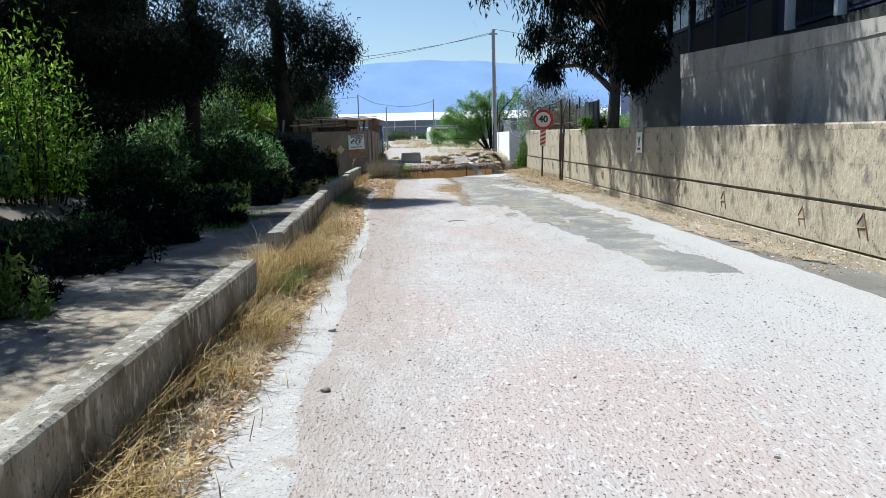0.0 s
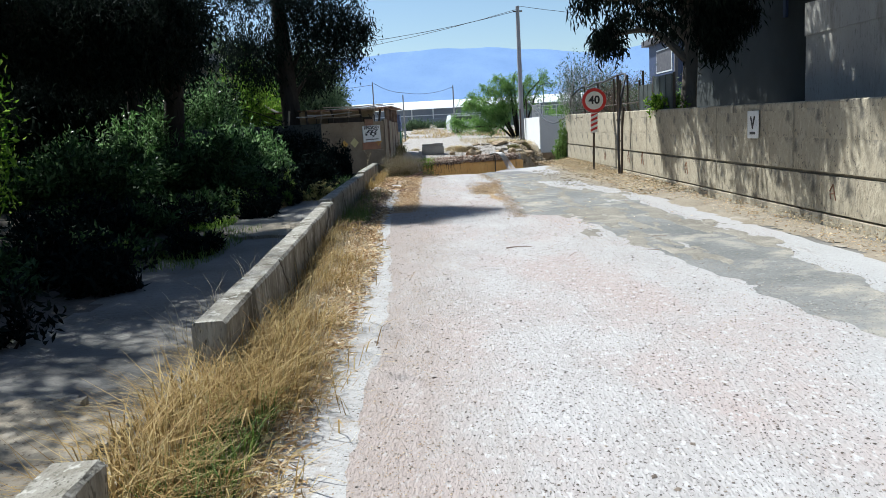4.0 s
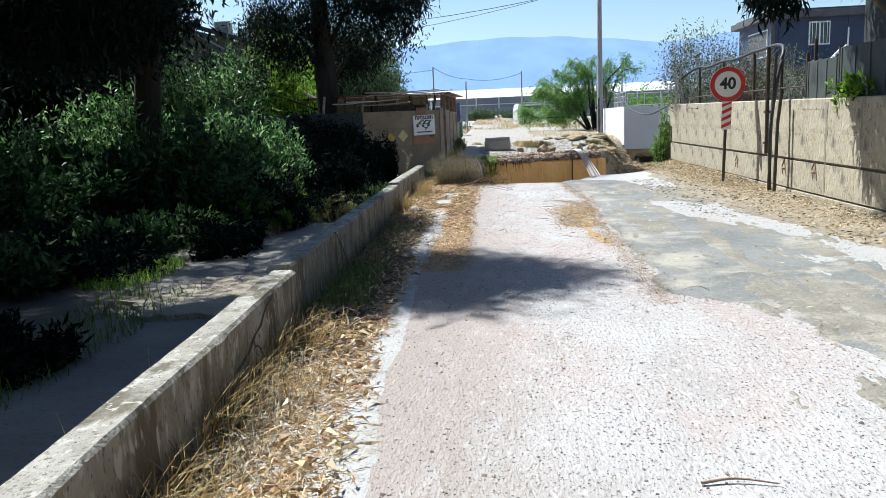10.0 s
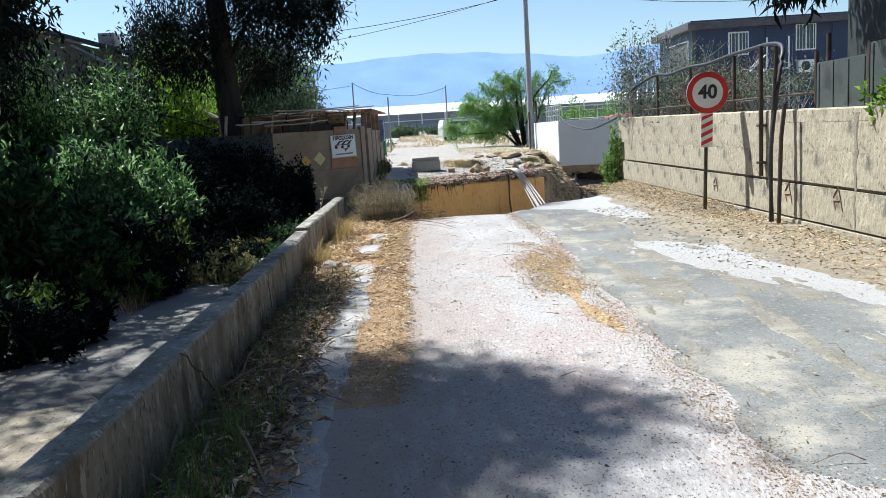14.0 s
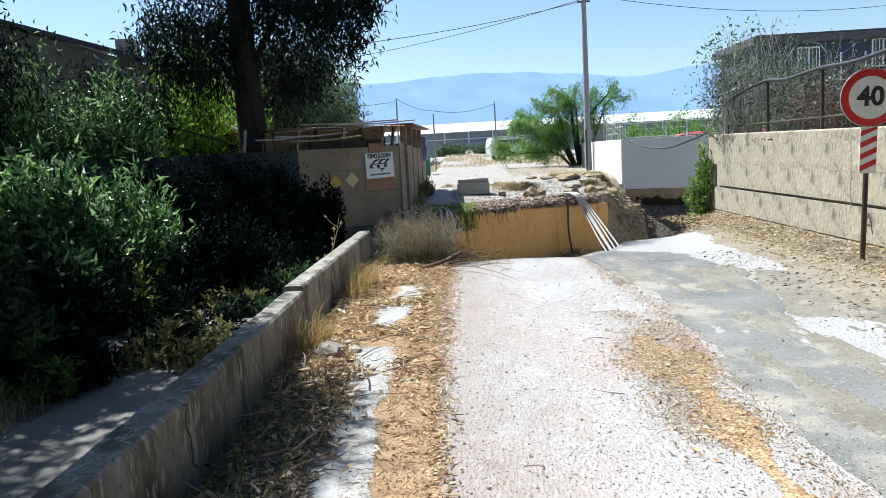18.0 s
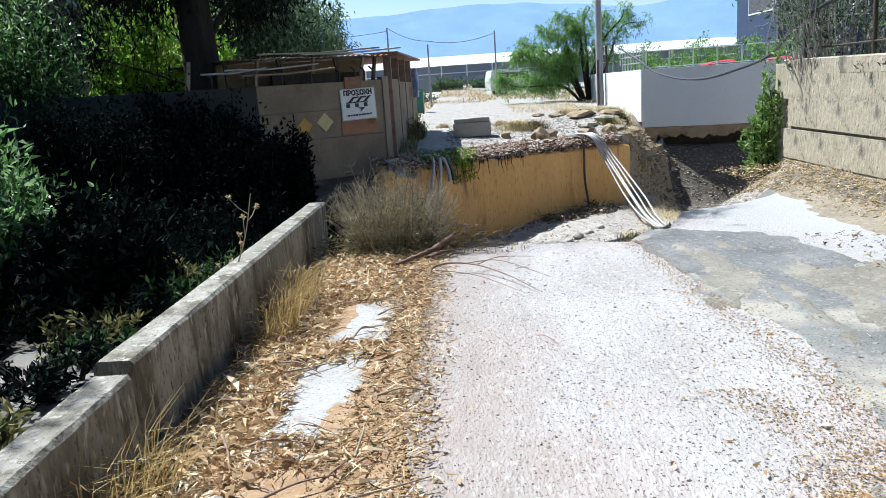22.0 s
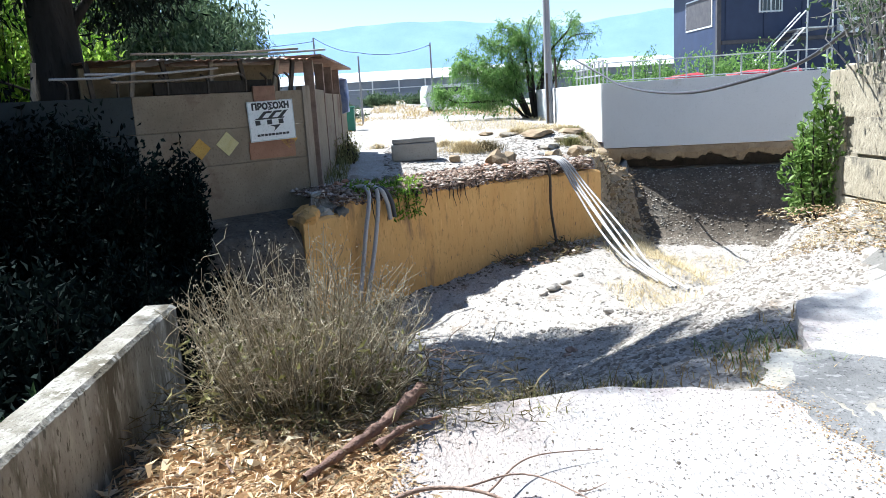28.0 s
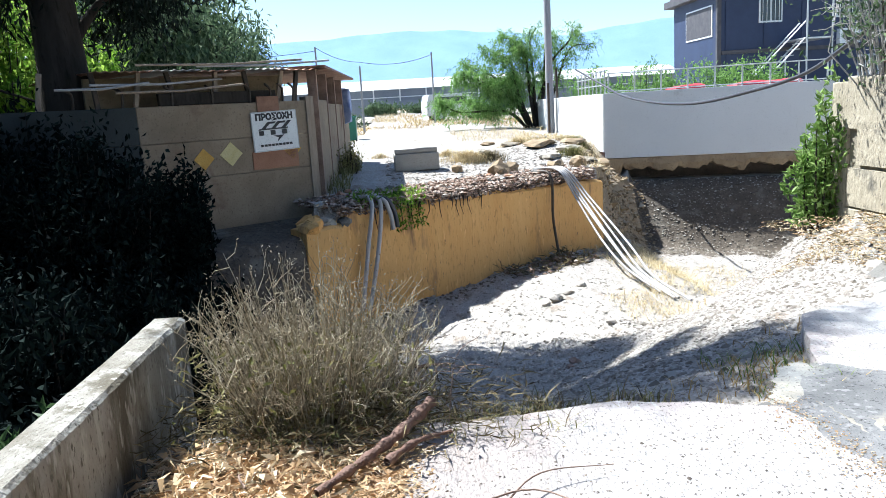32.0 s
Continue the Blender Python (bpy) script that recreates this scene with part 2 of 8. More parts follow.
GALV = material("galvanised", (0.45, 0.47, 0.48), (0.58, 0.60, 0.61), scale=6, rough=0.45, bump=0.05, metal=0.6)
POLEWOOD = material("grey_pole", (0.24, 0.24, 0.25), (0.34, 0.34, 0.35), scale=3, bump=0.3, stretch=(4, 4, 0.3))
CABLE = material("black_hose", (0.03, 0.03, 0.035), (0.06, 0.06, 0.07), scale=9, rough=0.5, bump=0.05)
PIPE = material("pale_plastic_pipe", (0.370, 0.355, 0.351), (0.458, 0.444, 0.436), scale=4, rough=0.5, bump=0.1, stain=(0.252, 0.222, 0.207), stain_scale=4)
RED = material("sign_red", (0.55, 0.02, 0.02), (0.62, 0.04, 0.03), scale=5, rough=0.45, bump=0.03)
SIGNWHITE = material("sign_white", (0.76, 0.76, 0.73), (0.82, 0.82, 0.80), scale=4, rough=0.45, bump=0.03)
BLACK = material("black_paint", (0.015, 0.015, 0.018), (0.03, 0.03, 0.03), scale=5, rough=0.5, bump=0.02)
NAVY = material("dark_blue_cladding", (0.018, 0.030, 0.072), (0.026, 0.042, 0.095), scale=1, rough=0.6, bump=0.1)
DARKROOF = material("dark_roof", (0.05, 0.05, 0.06), (0.09, 0.085, 0.09), scale=2, rough=0.7, bump=0.2)
FRAMEWHITE = material("white_frame", (0.70, 0.72, 0.73), (0.78, 0.80, 0.80), scale=3, rough=0.5, bump=0.03)
GLASS = material("window_glass", (0.03, 0.04, 0.05), (0.05, 0.06, 0.07), scale=1, rough=0.06, bump=0.0)
REDPAINT = material("red_plastic", (0.50, 0.04, 0.05), (0.60, 0.07, 0.07), scale=2, rough=0.4, bump=0.03)
BLUETARP = material("blue_tarp", (0.10, 0.16, 0.36), (0.30, 0.36, 0.52), scale=4, rough=0.5, bump=0.3)
GREENBIN = material("green_plastic", (0.02, 0.14, 0.09), (0.03, 0.18, 0.12), scale=3, rough=0.45, bump=0.03)
GREENHOUSE = material("greenhouse_sheet", (0.62, 0.64, 0.66), (0.72, 0.74, 0.75), scale=0.4, rough=0.5, bump=0.05)
GREYWALL = material("grey_far_wall", (0.155, 0.180, 0.220), (0.215, 0.240, 0.280), scale=0.4, rough=0.8, bump=0.1)
YELLOWPAINT = material("faded_yellow_paint", (0.60, 0.50, 0.22), (0.66, 0.58, 0.30), scale=8, bump=0.2)
ORANGEPAINT = material("faded_orange_paint", (0.56, 0.31, 0.06), (0.64, 0.40, 0.10), scale=8, bump=0.2)
BRICKRED = material("rust_red_render", (0.33, 0.16, 0.09), (0.42, 0.22, 0.13), scale=3, bump=0.4)
TYRE = material("tyre_rubber", (0.02, 0.02, 0.02), (0.035, 0.035, 0.035), scale=8, rough=0.8)
CARWHITE = material("car_paint", (0.60, 0.61, 0.62), (0.66, 0.67, 0.68), scale=1, rough=0.25, bump=0.0)
# Blue haze put into the hill colour and its emission
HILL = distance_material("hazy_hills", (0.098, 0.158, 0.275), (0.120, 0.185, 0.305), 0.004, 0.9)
# Brown bank soil with the shade of the white wall in its colour
BANKSOIL = material("shaded_bank_soil", (0.063, 0.048, 0.033), (0.114, 0.091, 0.065), scale=2.2, bump=1.0, fine=16, stain=(0.152, 0.131, 0.101), stain_at=0.56, stain_scale=1.4, speck=(20.0, 0.6, (0.033, 0.027, 0.021)))
TANEARTH = material("tan_packed_earth", (0.244, 0.173, 0.099), (0.340, 0.255, 0.155), scale=2.5, bump=0.8, fine=20, stain=(0.148, 0.104, 0.062), stain_at=0.58, stain_scale=2.0)
# Dark soil, its colour deepened to carry the shade lying on it
DARKSOIL = material("dark_soil_with_shade", (0.055, 0.046, 0.037), (0.10, 0.083, 0.066), scale=2.0, bump=0.9, fine=14, stain=(0.17, 0.15, 0.12), stain_scale=3)
SCREEN = material("grey_green_sheet", (0.045, 0.056, 0.053), (0.068, 0.082, 0.078), scale=1.2, bump=0.1, fine=30, rough=0.6, stain=(0.034, 0.040, 0.036), stain_at=0.58, stain_scale=1.5)
# Render whose base colour is darkened for the tree shade on it
SHADEWALL = material("shade_toned_render", (0.024, 0.029, 0.028), (0.042, 0.049, 0.047), scale=0.8, bump=0.2, fine=30, stain=(0.035, 0.035, 0.03), stain_scale=1)
# Near-black bluish tones put the crown shade into the leaf colour
LEAF_EUC = leafy("shade_toned_eucalyptus_leaves", (0.006, 0.011, 0.009), (0.012, 0.020, 0.015), (0.026, 0.037, 0.028), 0.2, 0.75)
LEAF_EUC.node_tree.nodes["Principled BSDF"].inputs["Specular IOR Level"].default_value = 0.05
# Pale end of the ramp is painted in for sun glints on dark leaves
LEAF_BUSH = leafy("glinting_bush_leaves", (0.010, 0.034, 0.010), (0.055, 0.125, 0.030), (0.30, 0.46, 0.20), 0.5)
LEAF_BUSH.node_tree.nodes["Principled BSDF"].inputs["Specular IOR Level"].default_value = 0.45
LEAF_BUSH.node_tree.nodes["Principled BSDF"].inputs["Roughness"].default_value = 0.38
# Shaded and sunlit tones of green leaf, the light partly in the colour
LEAF_MID = leafy("shaded_green_leaves", (0.010, 0.028, 0.010), (0.032, 0.070, 0.022), (0.10, 0.16, 0.07), 0.35, 0.5)
LEAF_LIGHT = leafy("sunlit_yellow_green_leaves", (0.04, 0.11, 0.01), (0.16, 0.30, 0.03), (0.34, 0.48, 0.09), 0.55)
# Blue-black leaf colour holds the deep shade these shrubs stand in
LEAF_DARK = leafy("shade_toned_shrub_leaves", (0.003, 0.005, 0.005), (0.005, 0.010, 0.009), (0.016, 0.026, 0.022), 0.1, 0.8)
LEAF_PEPPER = leafy("pepper_tree_leaves", (0.10, 0.20, 0.05), (0.19, 0.33, 0.09), (0.30, 0.46, 0.16), 0.55)
LEAF_FAR = leafy("grey_green_far_leaves", (0.046, 0.078, 0.039), (0.098, 0.150, 0.078), (0.195, 0.260, 0.143), 0.4, 0.6)
LEAF_IVY = leafy("broad_green_leaves", (0.080, 0.150, 0.030), (0.175, 0.285, 0.065), (0.31, 0.43, 0.15), 0.35)
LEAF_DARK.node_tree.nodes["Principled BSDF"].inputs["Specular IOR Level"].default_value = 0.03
STRAW = leafy("dry_grass", (0.197, 0.124, 0.048), (0.383, 0.267, 0.107), (0.552, 0.436, 0.214), 0.3, 0.7)
GREYSTALK = leafy("dry_bush_stalks", (0.207, 0.172, 0.115), (0.414, 0.356, 0.253), (0.667, 0.609, 0.471), 0.3, 0.8)
OLIVE = leafy("withered_olive_leaves", (0.10, 0.105, 0.035), (0.20, 0.19, 0.075), (0.33, 0.30, 0.14), 0.3, 0.7)
BANKCHIPS = leafy("bank_debris", (0.09, 0.075, 0.058), (0.20, 0.17, 0.135), (0.42, 0.39, 0.34), 0.0, 0.9)
DARKSTRAW = leafy("matted_dark_straw", (0.05, 0.04, 0.022), (0.15, 0.12, 0.065), (0.34, 0.28, 0.16), 0.2, 0.8)
PALESTRAW = leafy("bleached_straw", (0.34, 0.26, 0.13), (0.52, 0.42, 0.24), (0.70, 0.60, 0.40), 0.3, 0.7)
CLODS = leafy("brown_clods", (0.163, 0.114, 0.067), (0.281, 0.210, 0.129), (0.414, 0.340, 0.244), 0.0, 0.9)
VERGE = material("sandy_verge", (0.200, 0.166, 0.118), (0.296, 0.255, 0.192), scale=2.2, bump=0.9, fine=26, stain=(0.340, 0.311, 0.259), stain_at=0.58, stain_scale=2.0, speck=(30.0, 0.62, (0.111, 0.081, 0.052)))
SANDCHIPS = leafy("sand_pebbles", (0.204, 0.122, 0.061), (0.342, 0.237, 0.134), (0.504, 0.407, 0.277), 0.0, 0.9)
PALESTEM = material("whitish_stems", (0.36, 0.34, 0.32), (0.52, 0.50, 0.48), scale=6, bump=0.2)
REDCHIPS = leafy("broken_red_brown_edge", (0.12, 0.075, 0.055), (0.30, 0.215, 0.165), (0.52, 0.44, 0.37), 0.0, 0.9)
LITTER = leafy("fallen_leaves", (0.250, 0.140, 0.068), (0.580, 0.410, 0.230), (0.840, 0.730, 0.530), 0.15, 0.7)
GREENGRASS = leafy("green_grass", (0.06, 0.12, 0.02), (0.12, 0.19, 0.04), (0.22, 0.28, 0.08), 0.35)
CHIPS = leafy("gravel_chips", (0.163, 0.141, 0.118), (0.311, 0.281, 0.244), (0.458, 0.429, 0.385), 0.0, 0.9)
DARKCHIPS = leafy("dark_chips", (0.08, 0.07, 0.06), (0.16, 0.13, 0.11), (0.30, 0.25, 0.20), 0.0, 0.9)


# ---- building blocks ----
rng = np.random.default_rng(7)


def raw(name, verts, faces, mat, smooth=False):
    """A mesh object from arrays of places and of faces of one size."""
    verts, faces = np.asarray(verts, np.float32), np.asarray(faces, np.int32)
    me = bpy.data.meshes.new(name)
    n, k = faces.shape
    me.vertices.add(len(verts))
    me.vertices.foreach_set("co", verts.ravel())
    me.loops.add(n * k)
    me.loops.foreach_set("vertex_index", faces.ravel())
    me.polygons.add(n)
    me.polygons.foreach_set("loop_start", np.arange(0, n * k, k, dtype=np.int32))
    me.polygons.foreach_set("use_smooth", np.full(n, smooth))
    me.update(calc_edges=True)
    me.materials.append(mat)
    return new(name, me)


def part(name, bm, mat, parent=None, label=""):
    """Links a bmesh, or an object made by raw(), as one mesh object, under a thing if one is given."""
    if isinstance(bm, bmesh.types.BMesh):
        me = bpy.data.meshes.new(name)
        bm.to_mesh(me)
        bm.free()
        me.materials.append(mat)
        ob = new(name, me)
    else:
        ob = bm
    ob.parent = parent
    return tagged(ob, label)


def thing(name, label, category, at=(0, 0, 0), turn=0.0, group="", kind=""):
    ob = new(name)
    ob.empty_display_size = 0.1
    ob.matrix_world = Matrix.Translation(at) @ Matrix.Rotation(turn, 4, "Z")
    return tagged(ob, label, category, group, kind)


def box(x0, x1, y0, y1, z0, z1, bevel=0.0, m=None, rough=0.0, cuts=0):
    bm = bmesh.new()
    bmesh.ops.create_cube(bm, size=1.0)
    bmesh.ops.scale(bm, vec=(x1 - x0, y1 - y0, z1 - z0), verts=bm.verts)
    bmesh.ops.translate(bm, vec=((x0 + x1) / 2, (y0 + y1) / 2, (z0 + z1) / 2), verts=bm.verts)
    if cuts:
        bmesh.ops.subdivide_edges(bm, edges=[e for e in bm.edges if e.calc_length() > 0.5 * max(x1 - x0, y1 - y0, z1 - z0)], cuts=cuts, use_grid_fill=True)
    if bevel:
        bmesh.ops.bevel(bm, geom=[e for e in bm.edges if not e.is_boundary and e.calc_face_angle(0) > 0.5], offset=bevel, segments=2, affect="EDGES", profile=0.6)
    if rough:
        for v in bm.verts:
            v.co += rough * noise.noise_vector(v.co * 3.1)
    if m is not None:
        bmesh.ops.transform(bm, matrix=m, verts=bm.verts)
    return bm


def tube_arrays(points, radii, sides=7):
    pts = np.asarray(points, float)
    radii = np.broadcast_to(np.asarray(radii, float), len(pts))
    t = np.gradient(pts, axis=0)
    t /= np.linalg.norm(t, axis=1, keepdims=True) + 1e-9
    ref = np.where(np.abs(t[:, 2:3]) > 0.9, [[1.0, 0, 0]], [[0, 0, 1.0]])
    u = np.cross(t, ref)
    u /= np.linalg.norm(u, axis=1, keepdims=True) + 1e-9
    w = np.cross(t, u)
    a = np.linspace(0, 2 * np.pi, sides, endpoint=False)
    v = (pts[:, None] + radii[:, None, None] * (np.cos(a)[None, :, None] * u[:, None] + np.sin(a)[None, :, None] * w[:, None])).reshape(-1, 3)
    i = np.arange(len(pts) - 1)[:, None] * sides
    j = np.arange(sides)[None]
    k = (np.arange(sides)[None] + 1) % sides
    f = np.stack([i + j, i + k, i + sides + k, i + sides + j], -1).reshape(-1, 4)
    return v, f


def tubes(name, many, mat, sides=5):
    vs, fs, n = [], [], 0
    for points, radii in many:
        v, f = tube_arrays(points, radii, sides)
        vs.append(v)
        fs.append(f + n)
        n += len(v)
    return raw(name, np.concatenate(vs), np.concatenate(fs), mat, True)


def unit(v):
    return v / (np.linalg.norm(v, axis=-1, keepdims=True) + 1e-9)


def leaves(name, at, along, length, width, mat, curl=0.15):
    """Leaf blades: a rhomb of four corners each, at a place, along a way, turned at random."""
    at, along = np.asarray(at, float), unit(np.asarray(along, float))
    n = len(at)
    length = np.broadcast_to(length, n)[:, None]
    width = np.broadcast_to(width, n)[:, None]
    side = unit(np.cross(along, rng.normal(size=(n, 3))))
    up = np.cross(side, along)
    mid = at + along * length * 0.45 + up * length * curl
    v = np.stack([at, mid + side * width / 2, at + along * length, mid - side * width / 2], 1).reshape(-1, 3)
    f = np.arange(4 * n).reshape(n, 4)
    return raw(name, v, f, mat)


def blades(name, at, height, width, mat, lean=0.5, bend=0.6, way=None):
    """Grass blades of two faces, bent over."""
    at = np.asarray(at, float)
    n = len(at)
    h = np.broadcast_to(height, n)[:, None]
    w = np.broadcast_to(width, n)[:, None]
    a = rng.uniform(0, 2 * np.pi, n)
    d = np.stack([np.cos(a), np.sin(a), 0 * a], 1)
    if way is not None:
        d = unit(d + np.asarray(way))
    s = np.stack([-np.sin(a), np.cos(a), 0 * a], 1)
    l1 = rng.uniform(0.2, 1, (n, 1)) * lean
    up = np.array([[0, 0, 1.0]])
    mid = at + unit(up + d * l1) * h * 0.55
    tip = mid + unit(up * (1 - bend * rng.uniform(0, 1, (n, 1))) + d * (l1 + bend)) * h * 0.5
    v = np.stack([at - s * w / 2, at + s * w / 2, mid + s * w * 0.35, mid - s * w * 0.35, tip], 1).reshape(-1, 3)
    o = 5 * np.arange(n)[:, None]
    f = np.concatenate([o + [[0, 1, 2, 3]], o + [[3, 2, 4, 4]]])
    # the tip is a triangle
    quads, tips = f[:n], f[n:, :3]
    me_f = np.concatenate([quads[:, [0, 1, 2]], quads[:, [0, 2, 3]], tips])
    return raw(name, v, me_f, mat)


def chips(name, at, size, mat, flat=0.5):
    """Small angular stones: squashed octahedra, each turned and cut its own way."""
    at = np.asarray(at, float)
    n = len(at)
    base = np.array([[1, 0, 0], [0, 1, 0], [-1, 0, 0], [0, -1, 0], [0, 0, 1], [0, 0, -1]], float)
    s = np.broadcast_to(size, n)[:, None, None]
    v = base[None] * rng.uniform(0.55, 1.25, (n, 6, 1)) * s + rng.normal(0, 0.15, (n, 6, 3)) * s
    v[..., 2] *= flat
    a = rng.uniform(0, 2 * np.pi, n)
    c, d = np.cos(a)[:, None], np.sin(a)[:, None]
    x, y = v[..., 0] * c - v[..., 1] * d, v[..., 0] * d + v[..., 1] * c
    v = np.stack([x, y, v[..., 2]], -1) + at[:, None]
    tri = np.array([[0, 1, 4], [1, 2, 4], [2, 3, 4], [3, 0, 4], [1, 0, 5], [2, 1, 5], [3, 2, 5], [0, 3, 5]])
    f = (6 * np.arange(n)[:, None, None] + tri[None]).reshape(-1, 3)
    return raw(name, v.reshape(-1, 3), f, mat)


def slab(name, outline, z0, z1, mat, ragged=0.0, step=0.25, parent=None, seed=1, bevel=0.012):
    """A flat piece with an uneven rim, from a coarse outline."""
    r = np.random.default_rng(seed)
    pts = []
    for (ax, ay), (bx, by) in zip(outline, outline[1:] + outline[:1]):
        n = max(1, int(math.hypot(bx - ax, by - ay) / step))
        for i in range(n):
            k = i / n
            px, py = ax + (bx - ax) * k, ay + (by - ay) * k
            w = noise.noise_vector(Vector((px * 1.7 + seed, py * 1.7, seed * 3.0))) + 0.5 * noise.noise_vector(Vector((px * 6 + seed, py * 6, seed * 3.0)))
            pts.append((px + ragged * w.x + r.normal(0, ragged * 0.08), py + ragged * w.y + r.normal(0, ragged * 0.08)))
    bm = bmesh.new()
    top = [bm.verts.new((px, py, z1)) for px, py in pts]
    face = bm.faces.new(top)
    if face.normal.z < 0 or face.calc_area() == 0:
        bm.normal_update()
        if face.normal.z < 0:
            face.normal_flip()
    rim = bmesh.ops.extrude_face_region(bm, geom=[face])
    low = [g for g in rim["geom"] if isinstance(g, bmesh.types.BMVert)]
    for v in low:
        v.co.z = z0
    bmesh.ops.recalc_face_normals(bm, faces=bm.faces)
    bmesh.ops.triangulate(bm, faces=[f for f in bm.faces if len(f.verts) > 4])
    return part(name, bm, mat, parent)


def smooth(v):
    v = np.clip(v, 0, 1)
    return v * v * (3 - 2 * v)


def grain(x, y, seed, octaves=4):
    """Smooth noise on a plane, finer and fainter octave by octave."""
    x, y = np.broadcast_arrays(np.asarray(x, float), np.asarray(y, float))
    table = np.random.default_rng(seed).uniform(-1, 1, (64, 64))
    total, weight = np.zeros(x.shape), 0.0
    for k in range(octaves):
        u, v = x * 2 ** k + 5.3 * k, y * 2 ** k + 9.1 * k
        i, j = np.floor(u).astype(int), np.floor(v).astype(int)
        f, g = smooth(u - i), smooth(v - j)
        a, b, c, d = (table[(i + p) % 64, (j + r) % 64] for p, r in ((0, 0), (1, 0), (0, 1), (1, 1)))
        total = total + ((a * (1 - f) + b * f) * (1 - g) + (c * (1 - f) + d * f) * g) * 0.62 ** k
        weight += 0.62 ** k
    return total / weight


def sheet(name, outline, top, mat, ragged=0.2, step=0.035, seed=1, lost=0.0, stretch=(2.2, 1.3), slope=0.10):
    """A thin spread layer that runs out to nothing along a crumbling edge; lost wears holes through it."""
    p = np.array(outline, float)
    x0, y0 = p.min(0) - 0.25
    x1, y1 = p.max(0) + 0.25
    xs, ys = np.arange(x0, x1, step), np.arange(y0, y1, step * 1.3)
    x, y = np.meshgrid(xs, ys)
    q = np.random.default_rng(seed)
    x, y = x + q.uniform(-0.4, 0.4, x.shape) * step, y + q.uniform(-0.4, 0.4, x.shape) * step
    near, inside = np.full(x.shape, 1e9), np.zeros(x.shape, bool)
    for (ax, ay), (bx, by) in zip(p, np.roll(p, -1, 0)):
        dx, dy = bx - ax, by - ay
        f = np.clip(((x - ax) * dx + (y - ay) * dy) / (dx * dx + dy * dy + 1e-9), 0, 1)
        near = np.minimum(near, np.hypot(x - ax - f * dx, y - ay - f * dy))
        if dy:
            inside ^= ((ay > y) != (by > y)) & (x < ax + dx * (y - ay) / dy)
    field = np.where(inside, near, -near)
    field = np.minimum(field, 0.35) + ragged * grain(x * stretch[0], y * stretch[1], seed, 6) * 1.6 - lost
    z = np.clip(field * slope, -0.012, top)
    ny_, nx_ = x.shape
    i, j = np.meshgrid(np.arange(nx_ - 1), np.arange(ny_ - 1))
    face = np.stack([j * nx_ + i, j * nx_ + i + 1, (j + 1) * nx_ + i + 1, (j + 1) * nx_ + i], -1).reshape(-1, 4)
    face = face[z.ravel()[face].max(1) > -0.004]
    used, back = np.unique(face, return_inverse=True)
    return raw(name, np.stack([x, y, z], -1).reshape(-1, 3)[used], back.reshape(-1, 4), mat)


def words(name, text, size, m, mat, parent, label="", depth=0.002):
    """Letters of the built-in font, as a mesh."""
    cu = bpy.data.curves.new(name, "FONT")
    cu.body, cu.size, cu.align_x, cu.align_y, cu.extrude, cu.offset = text, size, "CENTER", "CENTER", depth, size * (0.065 if size == 0.15 else 0.03)
    ob = bpy.data.objects.new(name, cu)
    scene.collection.objects.link(ob)
    bpy.context.view_layer.update()
    me = bpy.data.meshes.new_from_object(ob.evaluated_get(bpy.context.evaluated_depsgraph_get()))
    bpy.data.objects.remove(ob)
    me.materials.clear()
    me.materials.append(mat)
    out = new(name, me)
    out.parent = parent
    out.matrix_local = m
    return tagged(out, label)


# ---- ground, road, stream ----
NEAR_X = [-60, -3.0, -1.5, -0.3, 0.6, 1.8, 2.8, 3.7, 3.9, 60]
NEAR_Y = [-11, 22.5, 22.2, 22.15, 22.6, 23.9, 25.6, 27.4, 27.8, 27.8]
FAR_X = [-60, -3.25, 3.04, 4.4, 5.5, 11, 60]
FAR_Y = [-9.2, 32.15, 36.75, 40.3, 42.3, 40.9, 36]


def waves(x, y, s, seed=0.0):
    """Cheap smooth unevenness."""
    return (np.sin(x * s * 1.3 + seed) * np.cos(y * s * 0.9 + 1.7 * seed) + 0.5 * np.sin(x * s * 2.7 + y * s * 2.1 + seed)) / 1.5


